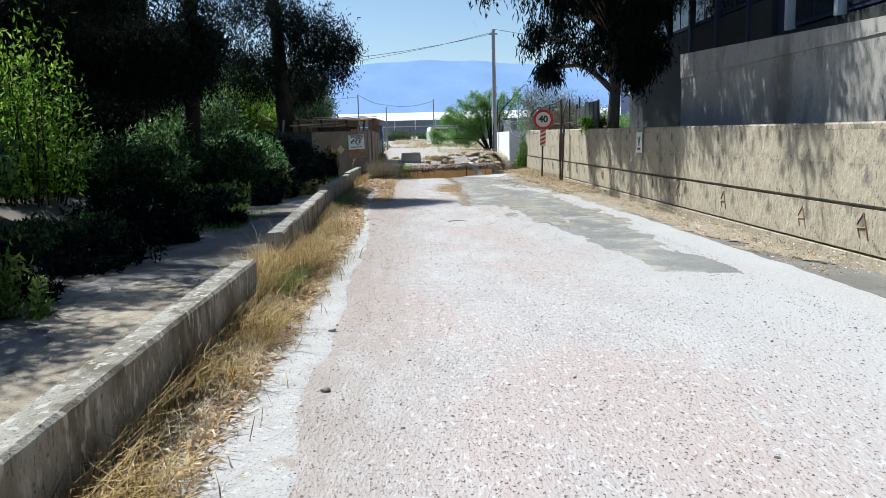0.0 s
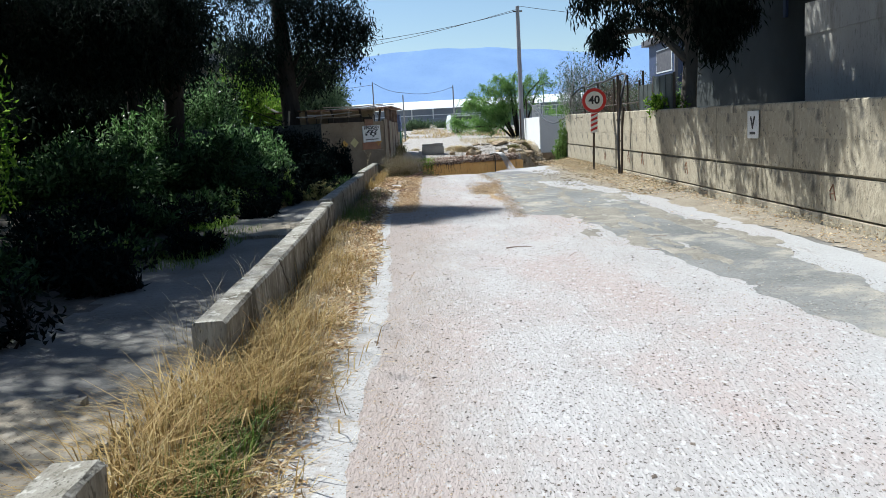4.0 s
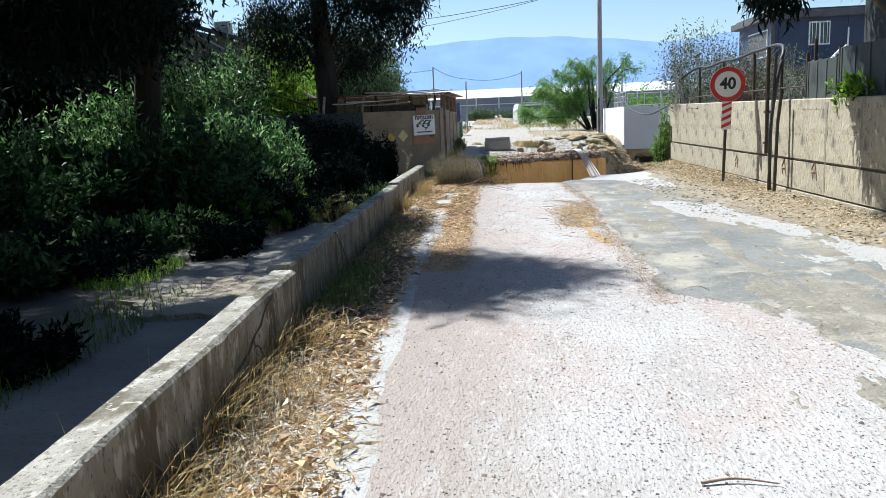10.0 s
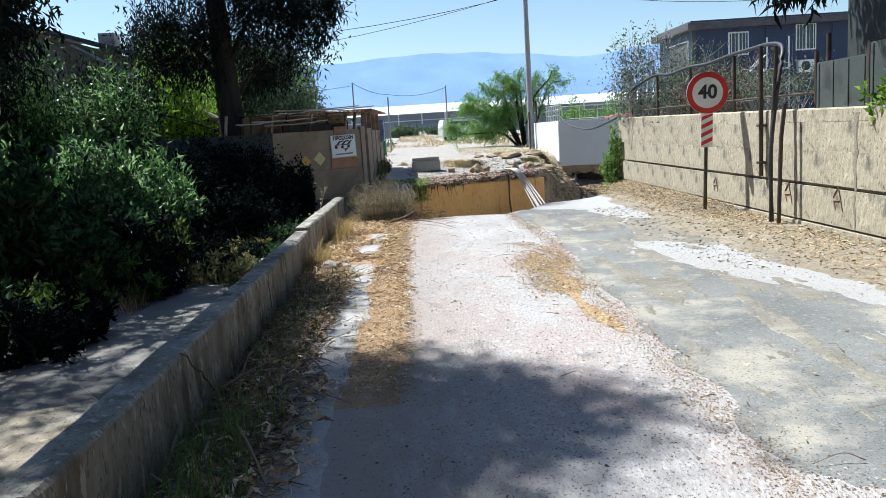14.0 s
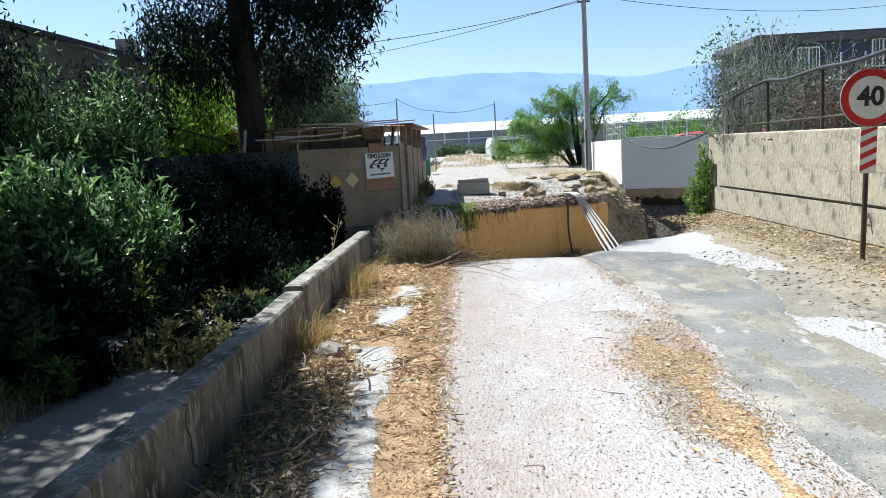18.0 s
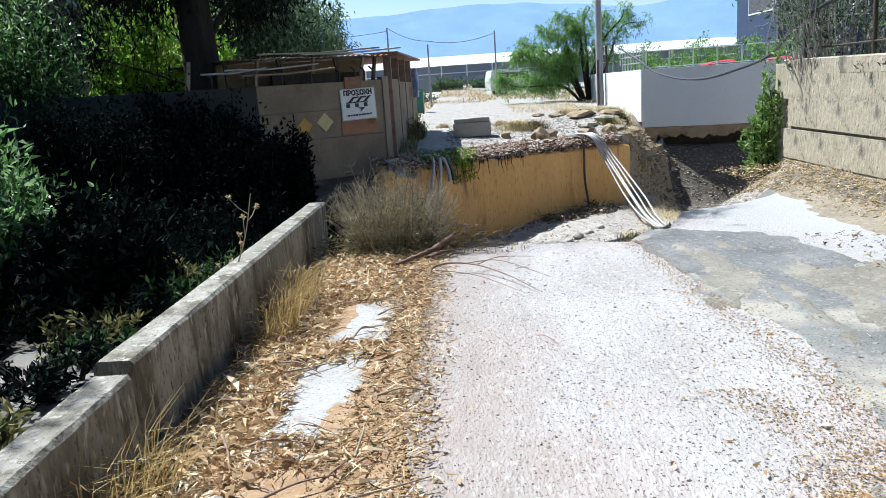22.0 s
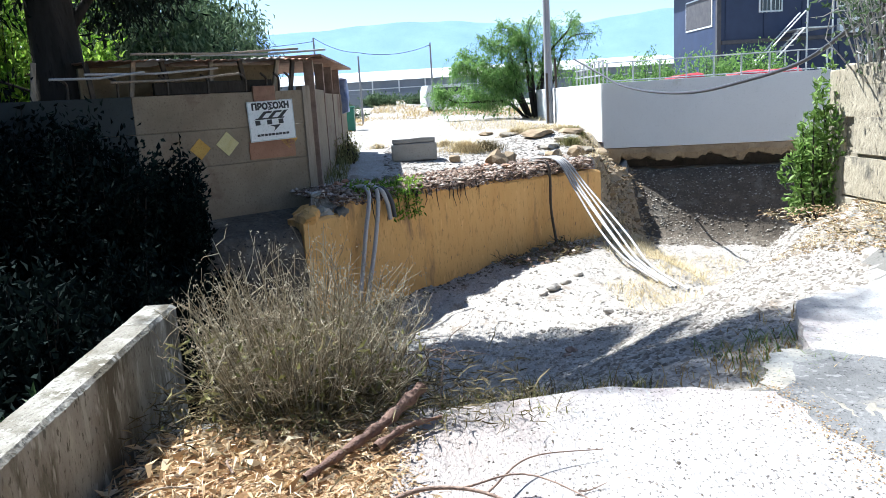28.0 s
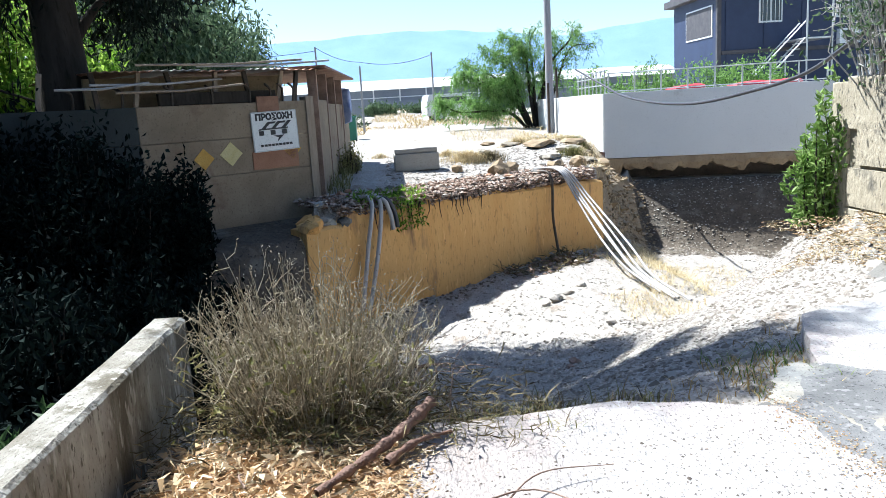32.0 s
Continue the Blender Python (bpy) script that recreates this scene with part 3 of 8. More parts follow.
def ground_z(x, y):
    x, y = np.asarray(x, float), np.asarray(y, float)
    yn, yf = np.interp(x, NEAR_X, NEAR_Y), np.interp(x, FAR_X, FAR_Y)
    # near side: road bed, verge, path and wooded strip beside it, terrace behind the retaining wall
    z = np.full(np.broadcast(x, y).shape, -0.06)
    z = np.where((x < -2.0), -0.006 + 0.012 * waves(x, y, 2.2), z)
    z = np.where(x < -2.9, -0.17 + 0.03 * waves(x, y, 1.3) + 0.5 * smooth((-6.0 - x) / 3.0), z)
    verge = smooth((y - 17.5) / 4)
    z = np.where(x > 2.4, -0.014 + 0.075 * verge * smooth((x - 2.45) / 1.2) - 0.065 * (1 - verge) * smooth((x - 3.15) / 0.5) + 0.012 * waves(x, y, 3.0) * smooth((x - 2.95) / 0.4), z)
    z = np.where(x > 3.85, 1.42, z)
    z = np.where((x > 4.9) & (y < 11.3), 2.55, z)
    # far side
    past = np.maximum(y - yf, 0)
    far = -0.06 + 0.30 * smooth(past / 5) + 0.28 * smooth((past - 5) / 14) + 0.03 * waves(x, y, 1.6)
    far = far + 0.22 * np.exp(-((x - 3.0) / 1.3) ** 2 - ((y - 41) / 3.0) ** 2)
    far = far + 1.7 * smooth((past - 18) / 60)
    far = far - 0.85 * smooth((x - 3.05) / 1.3) * smooth((5.6 - x) / 0.3) * (1 - smooth(past / 3.2))
    far = np.where(x < -3.25, -0.5 + 0.9 * smooth(past / 4), far)
    far = np.where(x > 5.5, -1.0 + 1.5 * smooth((past - 0.5) / 3), far)
    # stream bed
    dn, df = y - yn, yf - y
    deep = np.interp(x, [-3, -1.5, 1.5, 3.5, 5, 9], [-2.2, -2.15, -1.8, -1.95, -2.8, -3.0]) + 0.07 * waves(x, y, 1.9, 2.0) + 0.035 * waves(x, y, 5.3, 1.0)
    run = np.interp(x, [-3, -1.5, 0.2, 1.5, 3.7, 6], [2.2, 4.4, 6.2, 6.6, 4.6, 1.2])
    bed = -0.12 + (deep + 0.12) * smooth(dn / run)
    slope = np.interp(x, [-3.4, -3.3, 3.0, 3.1, 3.9, 5.3, 5.9], [1.5, 0.01, 0.01, 0.5, 1.5, 2.0, 1.9])
    top = np.interp(x, [-3.4, -3.3, 3.0, 3.1, 3.6, 4.3, 4.9, 5.8], [-0.5, -0.1, -0.1, -0.25, -0.65, -1.05, -1.1, -1.0])
    bed = bed + (top - bed) * (1 - smooth(df / slope))
    inside = (dn > 0) & (df > 0)
    z = np.where(inside, bed, np.where(dn <= 0, z, far))
    return z


def spread(lo, hi, step, out, n):
    mid = np.arange(lo, hi + step / 2, step)
    grow = np.geomspace(step * 1.5, out, n)
    return np.concatenate([lo - grow[::-1], mid, hi + grow])


gx, gy = spread(-13, 13, 0.16, 6000, 34), spread(-10, 47, 0.16, 6000, 34)
GX, GY = np.meshgrid(gx, gy)
GZ = ground_z(GX, GY)
nx, ny = len(gx), len(gy)
i, j = np.meshgrid(np.arange(nx - 1), np.arange(ny - 1))
quad = np.stack([j * nx + i, j * nx + i + 1, (j + 1) * nx + i + 1, (j + 1) * nx + i], -1).reshape(-1, 4)
ground = tagged(raw("ground", np.stack([GX, GY, GZ], -1).reshape(-1, 3), quad, DIRT, True), "dry pale earth with a dug-out gravel stream bed", "ground", kind="structure")
ground.data.materials.append(GRAVEL)
ground.data.materials.append(DARKSOIL)
ground.data.materials.append(PALEGROUND)
ground.data.materials.append(VERGE)
ground.data.materials.append(BANKSOIL)
ground.data.materials.append(TANEARTH)
cx, cy = GX[:-1, :-1] + 0.08, GY[:-1, :-1] + 0.08
inside = (cy > np.interp(cx, NEAR_X, NEAR_Y)) & (cy < np.interp(cx, FAR_X, FAR_Y))
inside |= (cy >= np.interp(cx, FAR_X, FAR_Y)) & (cx > -3.3) & (cx < 5.2)
kind_ = inside.astype(np.int32)
kind_[(cx > 3.02) & (cx <= 5.5) & (cy > np.interp(cx, FAR_X, FAR_Y) - 2.6) & (cy < np.interp(cx, FAR_X, FAR_Y) + 3)] = 4
kind_[(cx > 3.02) & (cx <= 5.4) & (cy > np.interp(cx, FAR_X, FAR_Y) - 2.2) & (cy < np.interp(cx, FAR_X, FAR_Y) + 0.3)] = 6
# Bank below the white wall takes the shade-darkened soil
kind_[(cx > 5.4) & (cy > np.interp(cx, FAR_X, FAR_Y) - 2.9) & inside] = 5
kind_[(cy >= np.interp(cx, FAR_X, FAR_Y)) & ~inside] = 3
# Wooded strip in dark soil: tree shade put into the ground colour
kind_[(cx < -5.0 + 0.35 * np.sin(1.7 * cy) * np.sin(0.6 * cy)) & (cy < 34) & (cy > -12)] = 2
kind_[(cx < -4.5 + 0.3 * np.sin(2.1 * cy)) & (cy > 16.5) & (cy < 24)] = 2
kind_[(cx < -3.25) & (cy > 23.2) & (cy < 30)] = 2
kind_[(cx < -3.25) & (cx > -7) & (cy >= 30) & (cy < 34)] = 5
ground.data.polygons.foreach_set("material_index", kind_.ravel())

road = slab("road", [(-2.35, -16), (2.9, -16), (2.9, 2), (2.7, 14), (2.65, 20), (2.5, 24.6), (1.8, 23.95), (1.0, 23.6), (0.3, 22.0), (0.15, 22.1), (-0.6, 22.35), (-1.5, 22.25), (-2.35, 22.3)], -0.30, 0.0, CONCRETE_ROAD, ragged=0.05, step=0.18)
tagged(road, "pale sun-bleached worn road with a broken end", "road", kind="structure")
patch = sheet("asphalt_patch", [(0.13, 11.2), (0.2, 13.4), (0.25, 16.3), (0.40, 18.6), (0.26, 20.4), (0.2, 21.4), (0.2, 22.2), (0.45, 22.55), (0.68, 22.65), (0.9, 22.5), (1.4, 22.3), (1.75, 20.5), (1.45, 18.5), (1.02, 17.1), (1.3, 15.9), (1.62, 15.1), (2.05, 14.3), (2.3, 12.5), (2.22, 10), (2.28, 7), (2.2, 4.6), (2.25, 2.45), (1.55, 2.66), (1.38, 4.3), (1.35, 5.4), (1.0, 7.6), (0.95, 9.2), (0.8, 10.6)], 0.004, ASPHALT, 0.16, seed=3, step=0.03)
tagged(patch, "grey asphalt patch on the pale road", "asphalt", kind="structure")
dark_patch = sheet("asphalt_patch", [(0.27, 21.0), (0.2, 21.6), (0.2, 22.15), (0.45, 22.5), (0.68, 22.6), (0.9, 22.45), (1.35, 22.2), (1.6, 20.9), (1.45, 19.6), (1.2, 19.2), (0.9, 20.0), (0.5, 20.4)], 0.0075, DARKASPHALT, 0.16, seed=7)
tagged(dark_patch, "darker grey asphalt at the broken end of the road", "asphalt", kind="structure")
strip = sheet("concrete_strip", [(-2.2, -12), (-1.45, -12), (-1.49, -2.1), (-1.63, -0.9), (-1.60, 1.0), (-1.70, 3.4), (-1.66, 5), (-1.80, 7.4), (-1.9, 9.2), (-2.0, 11.0), (-2.02, 13.6), (-2.05, 15.8), (-2.2, 16.6), (-2.4, 15.0), (-2.5, 12), (-2.45, 6), (-2.3, 0)], 0.003, STRIP, 0.07, seed=5)
tagged(strip, "pale concrete edging strip of the road", "kerb strip", kind="structure")
for k, outline in enumerate((
    [(-2.38, 12.8), (-2.0, 12.8), (-2.0, 14.4), (-1.95, 15.0), (-2.0, 15.9), (-1.96, 16.6), (-2.08, 17.5), (-2.46, 17.6), (-2.38, 16.5), (-2.30, 15.6), (-2.31, 15.0), (-2.38, 14.4)], [(-2.46, 17.9), (-2.12, 17.9), (-2.02, 19.45), (-2.50, 19.4)], [(-2.40, 19.5), (-1.98, 19.5), (-1.93, 20.55), (-2.30, 20.5)],
)):
    bit = sheet("concrete_strip", outline, 0.0145, STRIP, 0.06 if k == 0 else 0.09, seed=11 + k, step=0.022, stretch=(4, 3), slope=0.2)
    tagged(bit, "pale concrete showing through sand", "kerb strip", kind="structure")
drift = sheet("sand_drift", [(-2.02, 12.4), (-2.1, 15.6), (-2.55, 16.4), (-2.6, 18), (-2.65, 20.6), (-2.8, 22.0), (-1.76, 22.0), (-1.82, 20.6), (-1.77, 18), (-1.70, 16), (-1.64, 14), (-1.66, 12.4)], 0.011, SAND, 0.07, seed=21, step=0.025, stretch=(3, 2))
tagged(drift, "brown sand washed along the road", "sand", kind="stuff")
rim = sheet("dusty_rim", [(1.42, 17.9), (1.72, 17.75), (2.1, 17.3), (2.4, 16.7), (2.7, 15.6), (2.95, 15.4), (2.6, 18.5), (2.3, 19.9), (1.95, 20.3), (1.6, 19.5)], 0.0055, DUSTY, 0.22, seed=47)
tagged(rim, "dusty brown rim of the asphalt under the wall", "asphalt", kind="structure")
dust = sheet("dust_film", [(0.55, 8.0), (0.2, 12), (0.15, 22.2), (1.4, 22.3), (2.3, 19), (2.7, 13), (2.7, 6), (1.6, 5.5), (0.9, 7.0)], 0.0095, DUSTY, 0.62, seed=52, lost=0.36, stretch=(3.4, 0.8))
tagged(dust, "brown dust trodden in streaks over the asphalt", "dust", kind="stuff")
worn = sheet("pale_wear", [(0.3, 11.2), (0.3, 20), (1.4, 20.5), (2.6, 16), (2.9, 6), (2.6, 3), (1.5, 3)], 0.0068, STRIP, 0.62, seed=57, lost=0.70, stretch=(3.6, 0.8))
tagged(worn, "pale bleached wear through the asphalt", "road wear", kind="stuff")
verge_dirt = sheet("verge_dirt", [(2.02, 17.8), (2.3, 15.9), (2.6, 13.6), (2.75, 11), (2.95, 7), (3.2, 3), (3.45, 3), (3.45, 17), (3.7, 19), (3.7, 27.2), (2.9, 25.8), (2.45, 24.4), (2.25, 22.6), (2.15, 20)], 0.018, VERGE, 0.26, seed=41)
tagged(verge_dirt, "sandy brown verge washed along the foot of the wall", "verge", kind="structure")

# Sunlit spots of the sandy path, put in as paler ground
for outline, top in (([(-4.6, 2.0), (-4.2, 3.6), (-3.6, 3.9), (-3.1, 3.4), (-2.95, 0.5), (-2.9, -3.0), (-3.6, -2.6), (-4.0, 0.9)], -0.13), ([(-5.0, 12.0), (-4.4, 13.0), (-3.6, 13.4), (-3.05, 13.0), (-3.05, 11.6), (-3.7, 11.4), (-4.5, 11.5)], -0.132)):
    drift = slab("path_sand", outline, -0.3, top, VERGE, ragged=0.25, step=0.09, seed=61)
    tagged(drift, "sandy path patch made pale for the sunlight on it", "sand", kind="stuff")

# hills across the plain
hx = np.linspace(-5200, 5200, 140)
ridge = np.interp(hx, [-5200, -1500, -450, -100, 360, 806, 960, 1193, 1546, 2500, 5200], [370, 395, 430, 433, 438, 395, 374, 404, 428, 470, 430]) + 5 * np.sin(hx / 130 + 2) + 3 * np.sin(hx / 47)
hv, levels = [], 9
for k in range(levels):
    f = k / (levels - 1)
    hv.append(np.stack([hx, 3600 + 900 * f + 60 * np.sin(hx / 210 + 4 * f), ridge * f ** 0.9 * (1 + 0.05 * np.sin(hx / 90 + 9 * f) * (1 - f)) + 0.4], -1))
hv = np.concatenate(hv)
i, j = np.meshgrid(np.arange(139), np.arange(levels - 1))
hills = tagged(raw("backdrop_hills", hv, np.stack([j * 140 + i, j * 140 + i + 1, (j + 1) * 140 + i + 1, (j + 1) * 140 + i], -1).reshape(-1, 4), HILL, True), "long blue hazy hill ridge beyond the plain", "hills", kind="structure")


# ---- low roadside wall, in cracked lengths ----
def wall_wear(seed, y, q):
    """How far a length of the low wall bulges or is worn, at one of its lines."""
    return noise.noise(Vector((seed, y * 1.1, q * 5.0))) * 0.010 + noise.noise(Vector((seed + 9, y * 7.0, q * 3.0))) * (0.004 if q < 2 else 0.009)


def low_wall(x0, y0, x1, y1, h0, h1, width, seed):
    n = max(4, int((y1 - y0) / 0.07))
    bm = bmesh.new()
    rings = []
    for k in range(n + 1):
        f = k / n
        xr, y, h = x0 + (x1 - x0) * f, y0 + (y1 - y0) * f, h0 + (h1 - h0) * f
        e = [wall_wear(seed, y, q) for q in range(6)]
        chip = 0.035 * max(0.0, noise.noise(Vector((seed + 4, y * 3.3, 2.0))) - 0.25)
        ring = [(xr + e[0], -0.3), (xr + e[1], h * 0.55), (xr + e[2] - chip * 0.4, h - 0.02 - chip), (xr - 0.018 - chip, h + 0.4 * e[3] - chip * 0.3), (xr - width + 0.02, h + 0.5 * e[4]), (xr - width + e[5], h - 0.03), (xr - width, -0.5)]
        rings.append([bm.verts.new((px, y, pz)) for px, pz in ring])
    for a, b in zip(rings, rings[1:]):
        for k in range(6):
            bm.faces.new((a[k], b[k], b[k + 1], a[k + 1]))
    bm.faces.new(rings[0])
    bm.faces.new(rings[-1][::-1])
    bmesh.ops.recalc_face_normals(bm, faces=bm.faces)
    return bm


LOW_WALL = [(-2.20, -16, -2.36, 1.48, 0.44, 0.42, 3), (-2.42, 3.20, -2.75, 10.42, 0.45, 0.44, 5), (-2.79, 10.47, -2.95, 18.02, 0.47, 0.42, 7), (-2.98, 18.12, -2.98, 23.0, 0.45, 0.45, 9)]
for k, (x0, y0, x1, y1, h0, h1, seed) in enumerate(LOW_WALL):
    w = part("low_wall_%d" % (k + 1), low_wall(x0, y0, x1, y1, h0, h1, 0.19, seed), LOWWALL)
    tagged(w, "cracked weathered concrete roadside parapet with dry weeds at its foot", "low wall", kind="structure")
# crack down the second length
for which, ya, za, yb, zb, seed in ((2, 8.35, 0.02, 9.75, 0.43, 1), (2, 9.1, 0.27, 9.5, 0.05, 2), (2, 5.2, 0.44, 5.7, 0.02, 3), (2, 6.9, 0.44, 7.05, 0.10, 4), (3, 12.2, 0.46, 12.8, 0.05, 5), (3, 14.9, 0.44, 15.0, 0.05, 6)):
    x0, y0, x1, y1, h0, h1, noise_seed = LOW_WALL[which - 1]
    line, n = [], 14
    for q in range(n + 1):
        y = ya + (yb - ya) * q / n + 0.07 * noise.noise(Vector((seed, q * 0.45, 0.3)))
        z = za + (zb - za) * q / n + 0.035 * noise.noise(Vector((seed, q * 0.5, 7.3)))
        e0, e1, e2 = (wall_wear(noise_seed, y, r) for r in range(3))
        line.append((x0 + (x1 - x0) * (y - y0) / (y1 - y0) + float(np.interp(z, [-0.3, h0 * 0.55, h0 - 0.025], [e0, e1, e2])), y, z))
    part("crack", raw("crack", *tube_arrays(line, [(0.006 if seed == 1 else 0.003) + 0.005 * abs(math.sin(seed + 1.3 * q)) for q in range(n + 1)], 5), DARKSOIL, True), None, bpy.data.objects["low_wall_%d" % which], "thin dark tube along a crack")

# broken stump of the wall where a length has fallen out
bm = low_wall(-2.36, 1.48, -2.41, 3.20, 0.10, 0.16, 0.19, 13)
for v in bm.verts:
    if v.co.z > 0:
        v.co.z = max(0.03, v.co.z + 0.09 * noise.noise(Vector((2.0, v.co.y * 3.0, v.co.x * 4.0))))
tagged(part("low_wall_5", bm, LOWWALL), "broken stump of the parapet under dry grass", "low wall", kind="structure")

# ---- retaining wall of blocks on the other side of the road ----
WX, WALL_END = 3.73, 27.7


def wall_top(y):
    return 1.455 + 0.0072 * (y - 2.5)


backing = box(WX + 0.05, WX + 0.42, -16, WALL_END, -0.5, 1.36)
wall_right = part("wall_right", backing, MORTAR)
tagged(wall_right, "sunlit blockwork retaining wall with shade streaks and a dark joint line", "retaining wall", kind="structure")
base = part("wall_base", box(WX - 0.012, WX + 0.3, -16, WALL_END, -0.4, 0.062, 0.01), BLOCK, wall_right, "plain footing course")
r = np.random.default_rng(4)
cap_y = np.linspace(-16, WALL_END, 38)
bm = bmesh.new()
rows = []
for y in cap_y:
    z = wall_top(y) - 0.04
    rows.append([bm.verts.new((WX + dx, y, z + dz)) for dx, dz in ((-0.001, min(-0.03, 1.40 - z)), (-0.002, 0.025), (0.012, 0.045), (0.44, 0.045), (0.45, min(-0.03, 1.34 - z)))])
for a, b in zip(rows, rows[1:]):
    for k in range(4):
        bm.faces.new((a[k], a[k + 1], b[k + 1], b[k]))
    bm.faces.new((a[4], a[0], b[0], b[4]))
bm.faces.new(rows[-1])
bm.faces.new(rows[0][::-1])
bmesh.ops.recalc_face_normals(bm, faces=bm.faces)
part("wall_cap", bm, BLOCK, wall_right, "thin worn coping")


def block_mesh(length, height, seed):
    """A rough-faced wall block, face toward -x, its lower near corner at the origin."""
    q = np.random.default_rng(seed)
    bm = bmesh.new()
    ny_, nz_ = 8, 5
    g = 0.0004
    grid = [[bm.verts.new((-0.0 + (0.0010 if a in (0, ny_) or b in (0, nz_) else 0.0012 * q.normal()), g + (length - 2 * g) * a / ny_, g + (height - 2 * g) * b / nz_)) for a in range(ny_ + 1)] for b in range(nz_ + 1)]
    for b in range(nz_):
        for a in range(ny_):
            bm.faces.new((grid[b][a + 1], grid[b][a], grid[b + 1][a], grid[b + 1][a + 1]))
    rim = [grid[0][a] for a in range(ny_ + 1)] + [grid[b][ny_] for b in range(1, nz_ + 1)] + [grid[nz_][a] for a in range(ny_ - 1, -1, -1)] + [grid[b][0] for b in range(nz_ - 1, 0, -1)]
    back = [bm.verts.new((0.06, v.co.y, v.co.z)) for v in rim]
    for k in range(len(rim)):
        n = (k + 1) % len(rim)
        bm.faces.new((rim[k], rim[n], back[n], back[k]))
    bmesh.ops.recalc_face_normals(bm, faces=bm.faces)
    me = bpy.data.meshes.new("stone_block")
    bm.to_mesh(me)
    bm.free()
    me.materials.append(BLOCK)
    return me


COURSES = ((0.092, 0.463), (0.60, 0.425), (1.025, 0.40))
kinds = {(c, k): block_mesh((0.86, 1.02, 1.18)[k], h, 31 + 7 * c + k) for c, (z, h) in enumerate(COURSES) for k in range(3)}
for c, (z, h) in enumerate(COURSES):
    y = -6.0 - 0.4 * c
    while y < WALL_END - 0.9:
        k = int(r.integers(3))
        ob = new("stone_block", kinds[c, k])
        ob.parent = wall_right
        ob.location = (WX + 0.0012 * r.normal(), y, z)
        y += (0.86, 1.02, 1.18)[k]
part("return_wall", box(WX + 0.01, 16, WALL_END, WALL_END + 0.35, -2.2, 1.58, 0.02), BLOCK, wall_right, "end of the wall turning along the stream")

for y, z, s in ((6.54, 0.36, 0.13), (4.11, 0.34, 0.13), (2.82, 0.37, 0.14), (8.6, 0.36, 0.1), (21.4, 0.36, 0.13), (18.7, 0.42, 0.14), (17.4, 0.44, 0.15), (14.2, 0.38, 0.12)):
    many_ = []
    for a, b in (((-0.6, -1.0), (0.1, 1.0)), ((0.1, 1.0), (0.9, 0.1)), ((-0.2, -0.1), (0.8, -0.2)), ((0.8, -0.2), (0.5, -0.9))):
        many_.append(([(WX - 0.004, y + a[0] * s, z + a[1] * s), (WX - 0.004, y + (a[0] + b[0]) * s / 2, z + (a[1] + b[1]) * s / 2), (WX - 0.004, y + b[0] * s, z + b[1] * s)], 0.009))
    part("painted_mark", tubes("painted_mark", many_, RUSTY, 4), None, wall_right, "faded red-brown painted scribble")
for y, w, z0 in ((17.05, 0.05, 0.1), (15.9, 0.03, 0.3), (12.6, 0.035, 0.25), (21.9, 0.03, 0.5), (9.7, 0.03, 0.6)):
    bm = bmesh.new()
    pts = [(y + w * 0.5 * math.sin(4.1 * q + y), 1.5 - (1.5 - z0) * q / 9, w * (0.5 + 0.5 * abs(math.cos(2.3 * q))) * (1 - 0.07 * q)) for q in range(10)]
    rows_ = [[bm.verts.new((WX - 0.0045, a - b, z)), bm.verts.new((WX - 0.0045, a + b, z))] for a, z, b in pts]
    for a, b in zip(rows_, rows_[1:]):
        bm.faces.new((a[0], a[1], b[1], b[0]))
    part("drip_stain", bm, MORTAR, wall_right, "dark run-off stain down the blocks")

r2 = np.random.default_rng(14)
n_ = 480
cy, cz = r2.uniform(-3, WALL_END - 0.3, n_), r2.choice([0.3, 0.8, 1.2], n_) + r2.uniform(-0.19, 0.18, n_)
ca, cl, cw = r2.normal(0.2, 0.9, n_), r2.uniform(0.03, 0.15, n_), r2.uniform(0.004, 0.012, n_)
u_ = np.stack([0 * ca, np.cos(ca), np.sin(ca)], 1)
v_ = np.stack([0 * ca, -np.sin(ca), np.cos(ca)], 1)
c_ = np.stack([np.full(n_, WX - 0.0075), cy, cz], 1)
quads_ = np.stack([c_ - u_ * cl[:, None] / 2, c_ + v_ * cw[:, None] / 2, c_ + u_ * cl[:, None] / 2, c_ - v_ * cw[:, None] / 2], 1).reshape(-1, 3)
marks = part("chisel_marks", raw("chisel_marks", quads_, np.arange(4 * n_).reshape(n_, 4), MORTAR), None, wall_right, "dark chisel scratches over the blocks")
tagged(marks, "dark chisel scratches over the blocks", kind="stuff")

# upper wall on the terrace
upper = part("wall_upper", box(4.72, 5.05, -16, 11.46, 1.35, 2.55, 0.015, cuts=0), UPPER)
tagged(upper, "tall pale rendered upper terrace wall with streaks", "terrace wall", kind="structure")
bm = bmesh.new()
rows = []
for y in np.linspace(-16, 11.46, 24):
    z = 2.72 + 0.043 * max(y - 4.2, -6) if y < 11.5 else 3.03
    rows.append([bm.verts.new(p) for p in ((4.70, y, 2.53), (4.70, y, z), (5.07, y, z), (5.07, y, 2.53))])
for a, b in zip(rows, rows[1:]):
    for k in range(4):
        bm.faces.new((a[k], a[(k + 1) % 4], b[(k + 1) % 4], b[k]))
bm.faces.new(rows[-1])
bm.faces.new(rows[0][::-1])
bmesh.ops.recalc_face_normals(bm, faces=bm.faces)
part("upper_course", bm, UPPER, upper, "upper course with a joint below it")
part("wall_return", box(5.05, 12, 11.16, 11.46, 1.35, 3.0, 0.015), UPPER, upper)

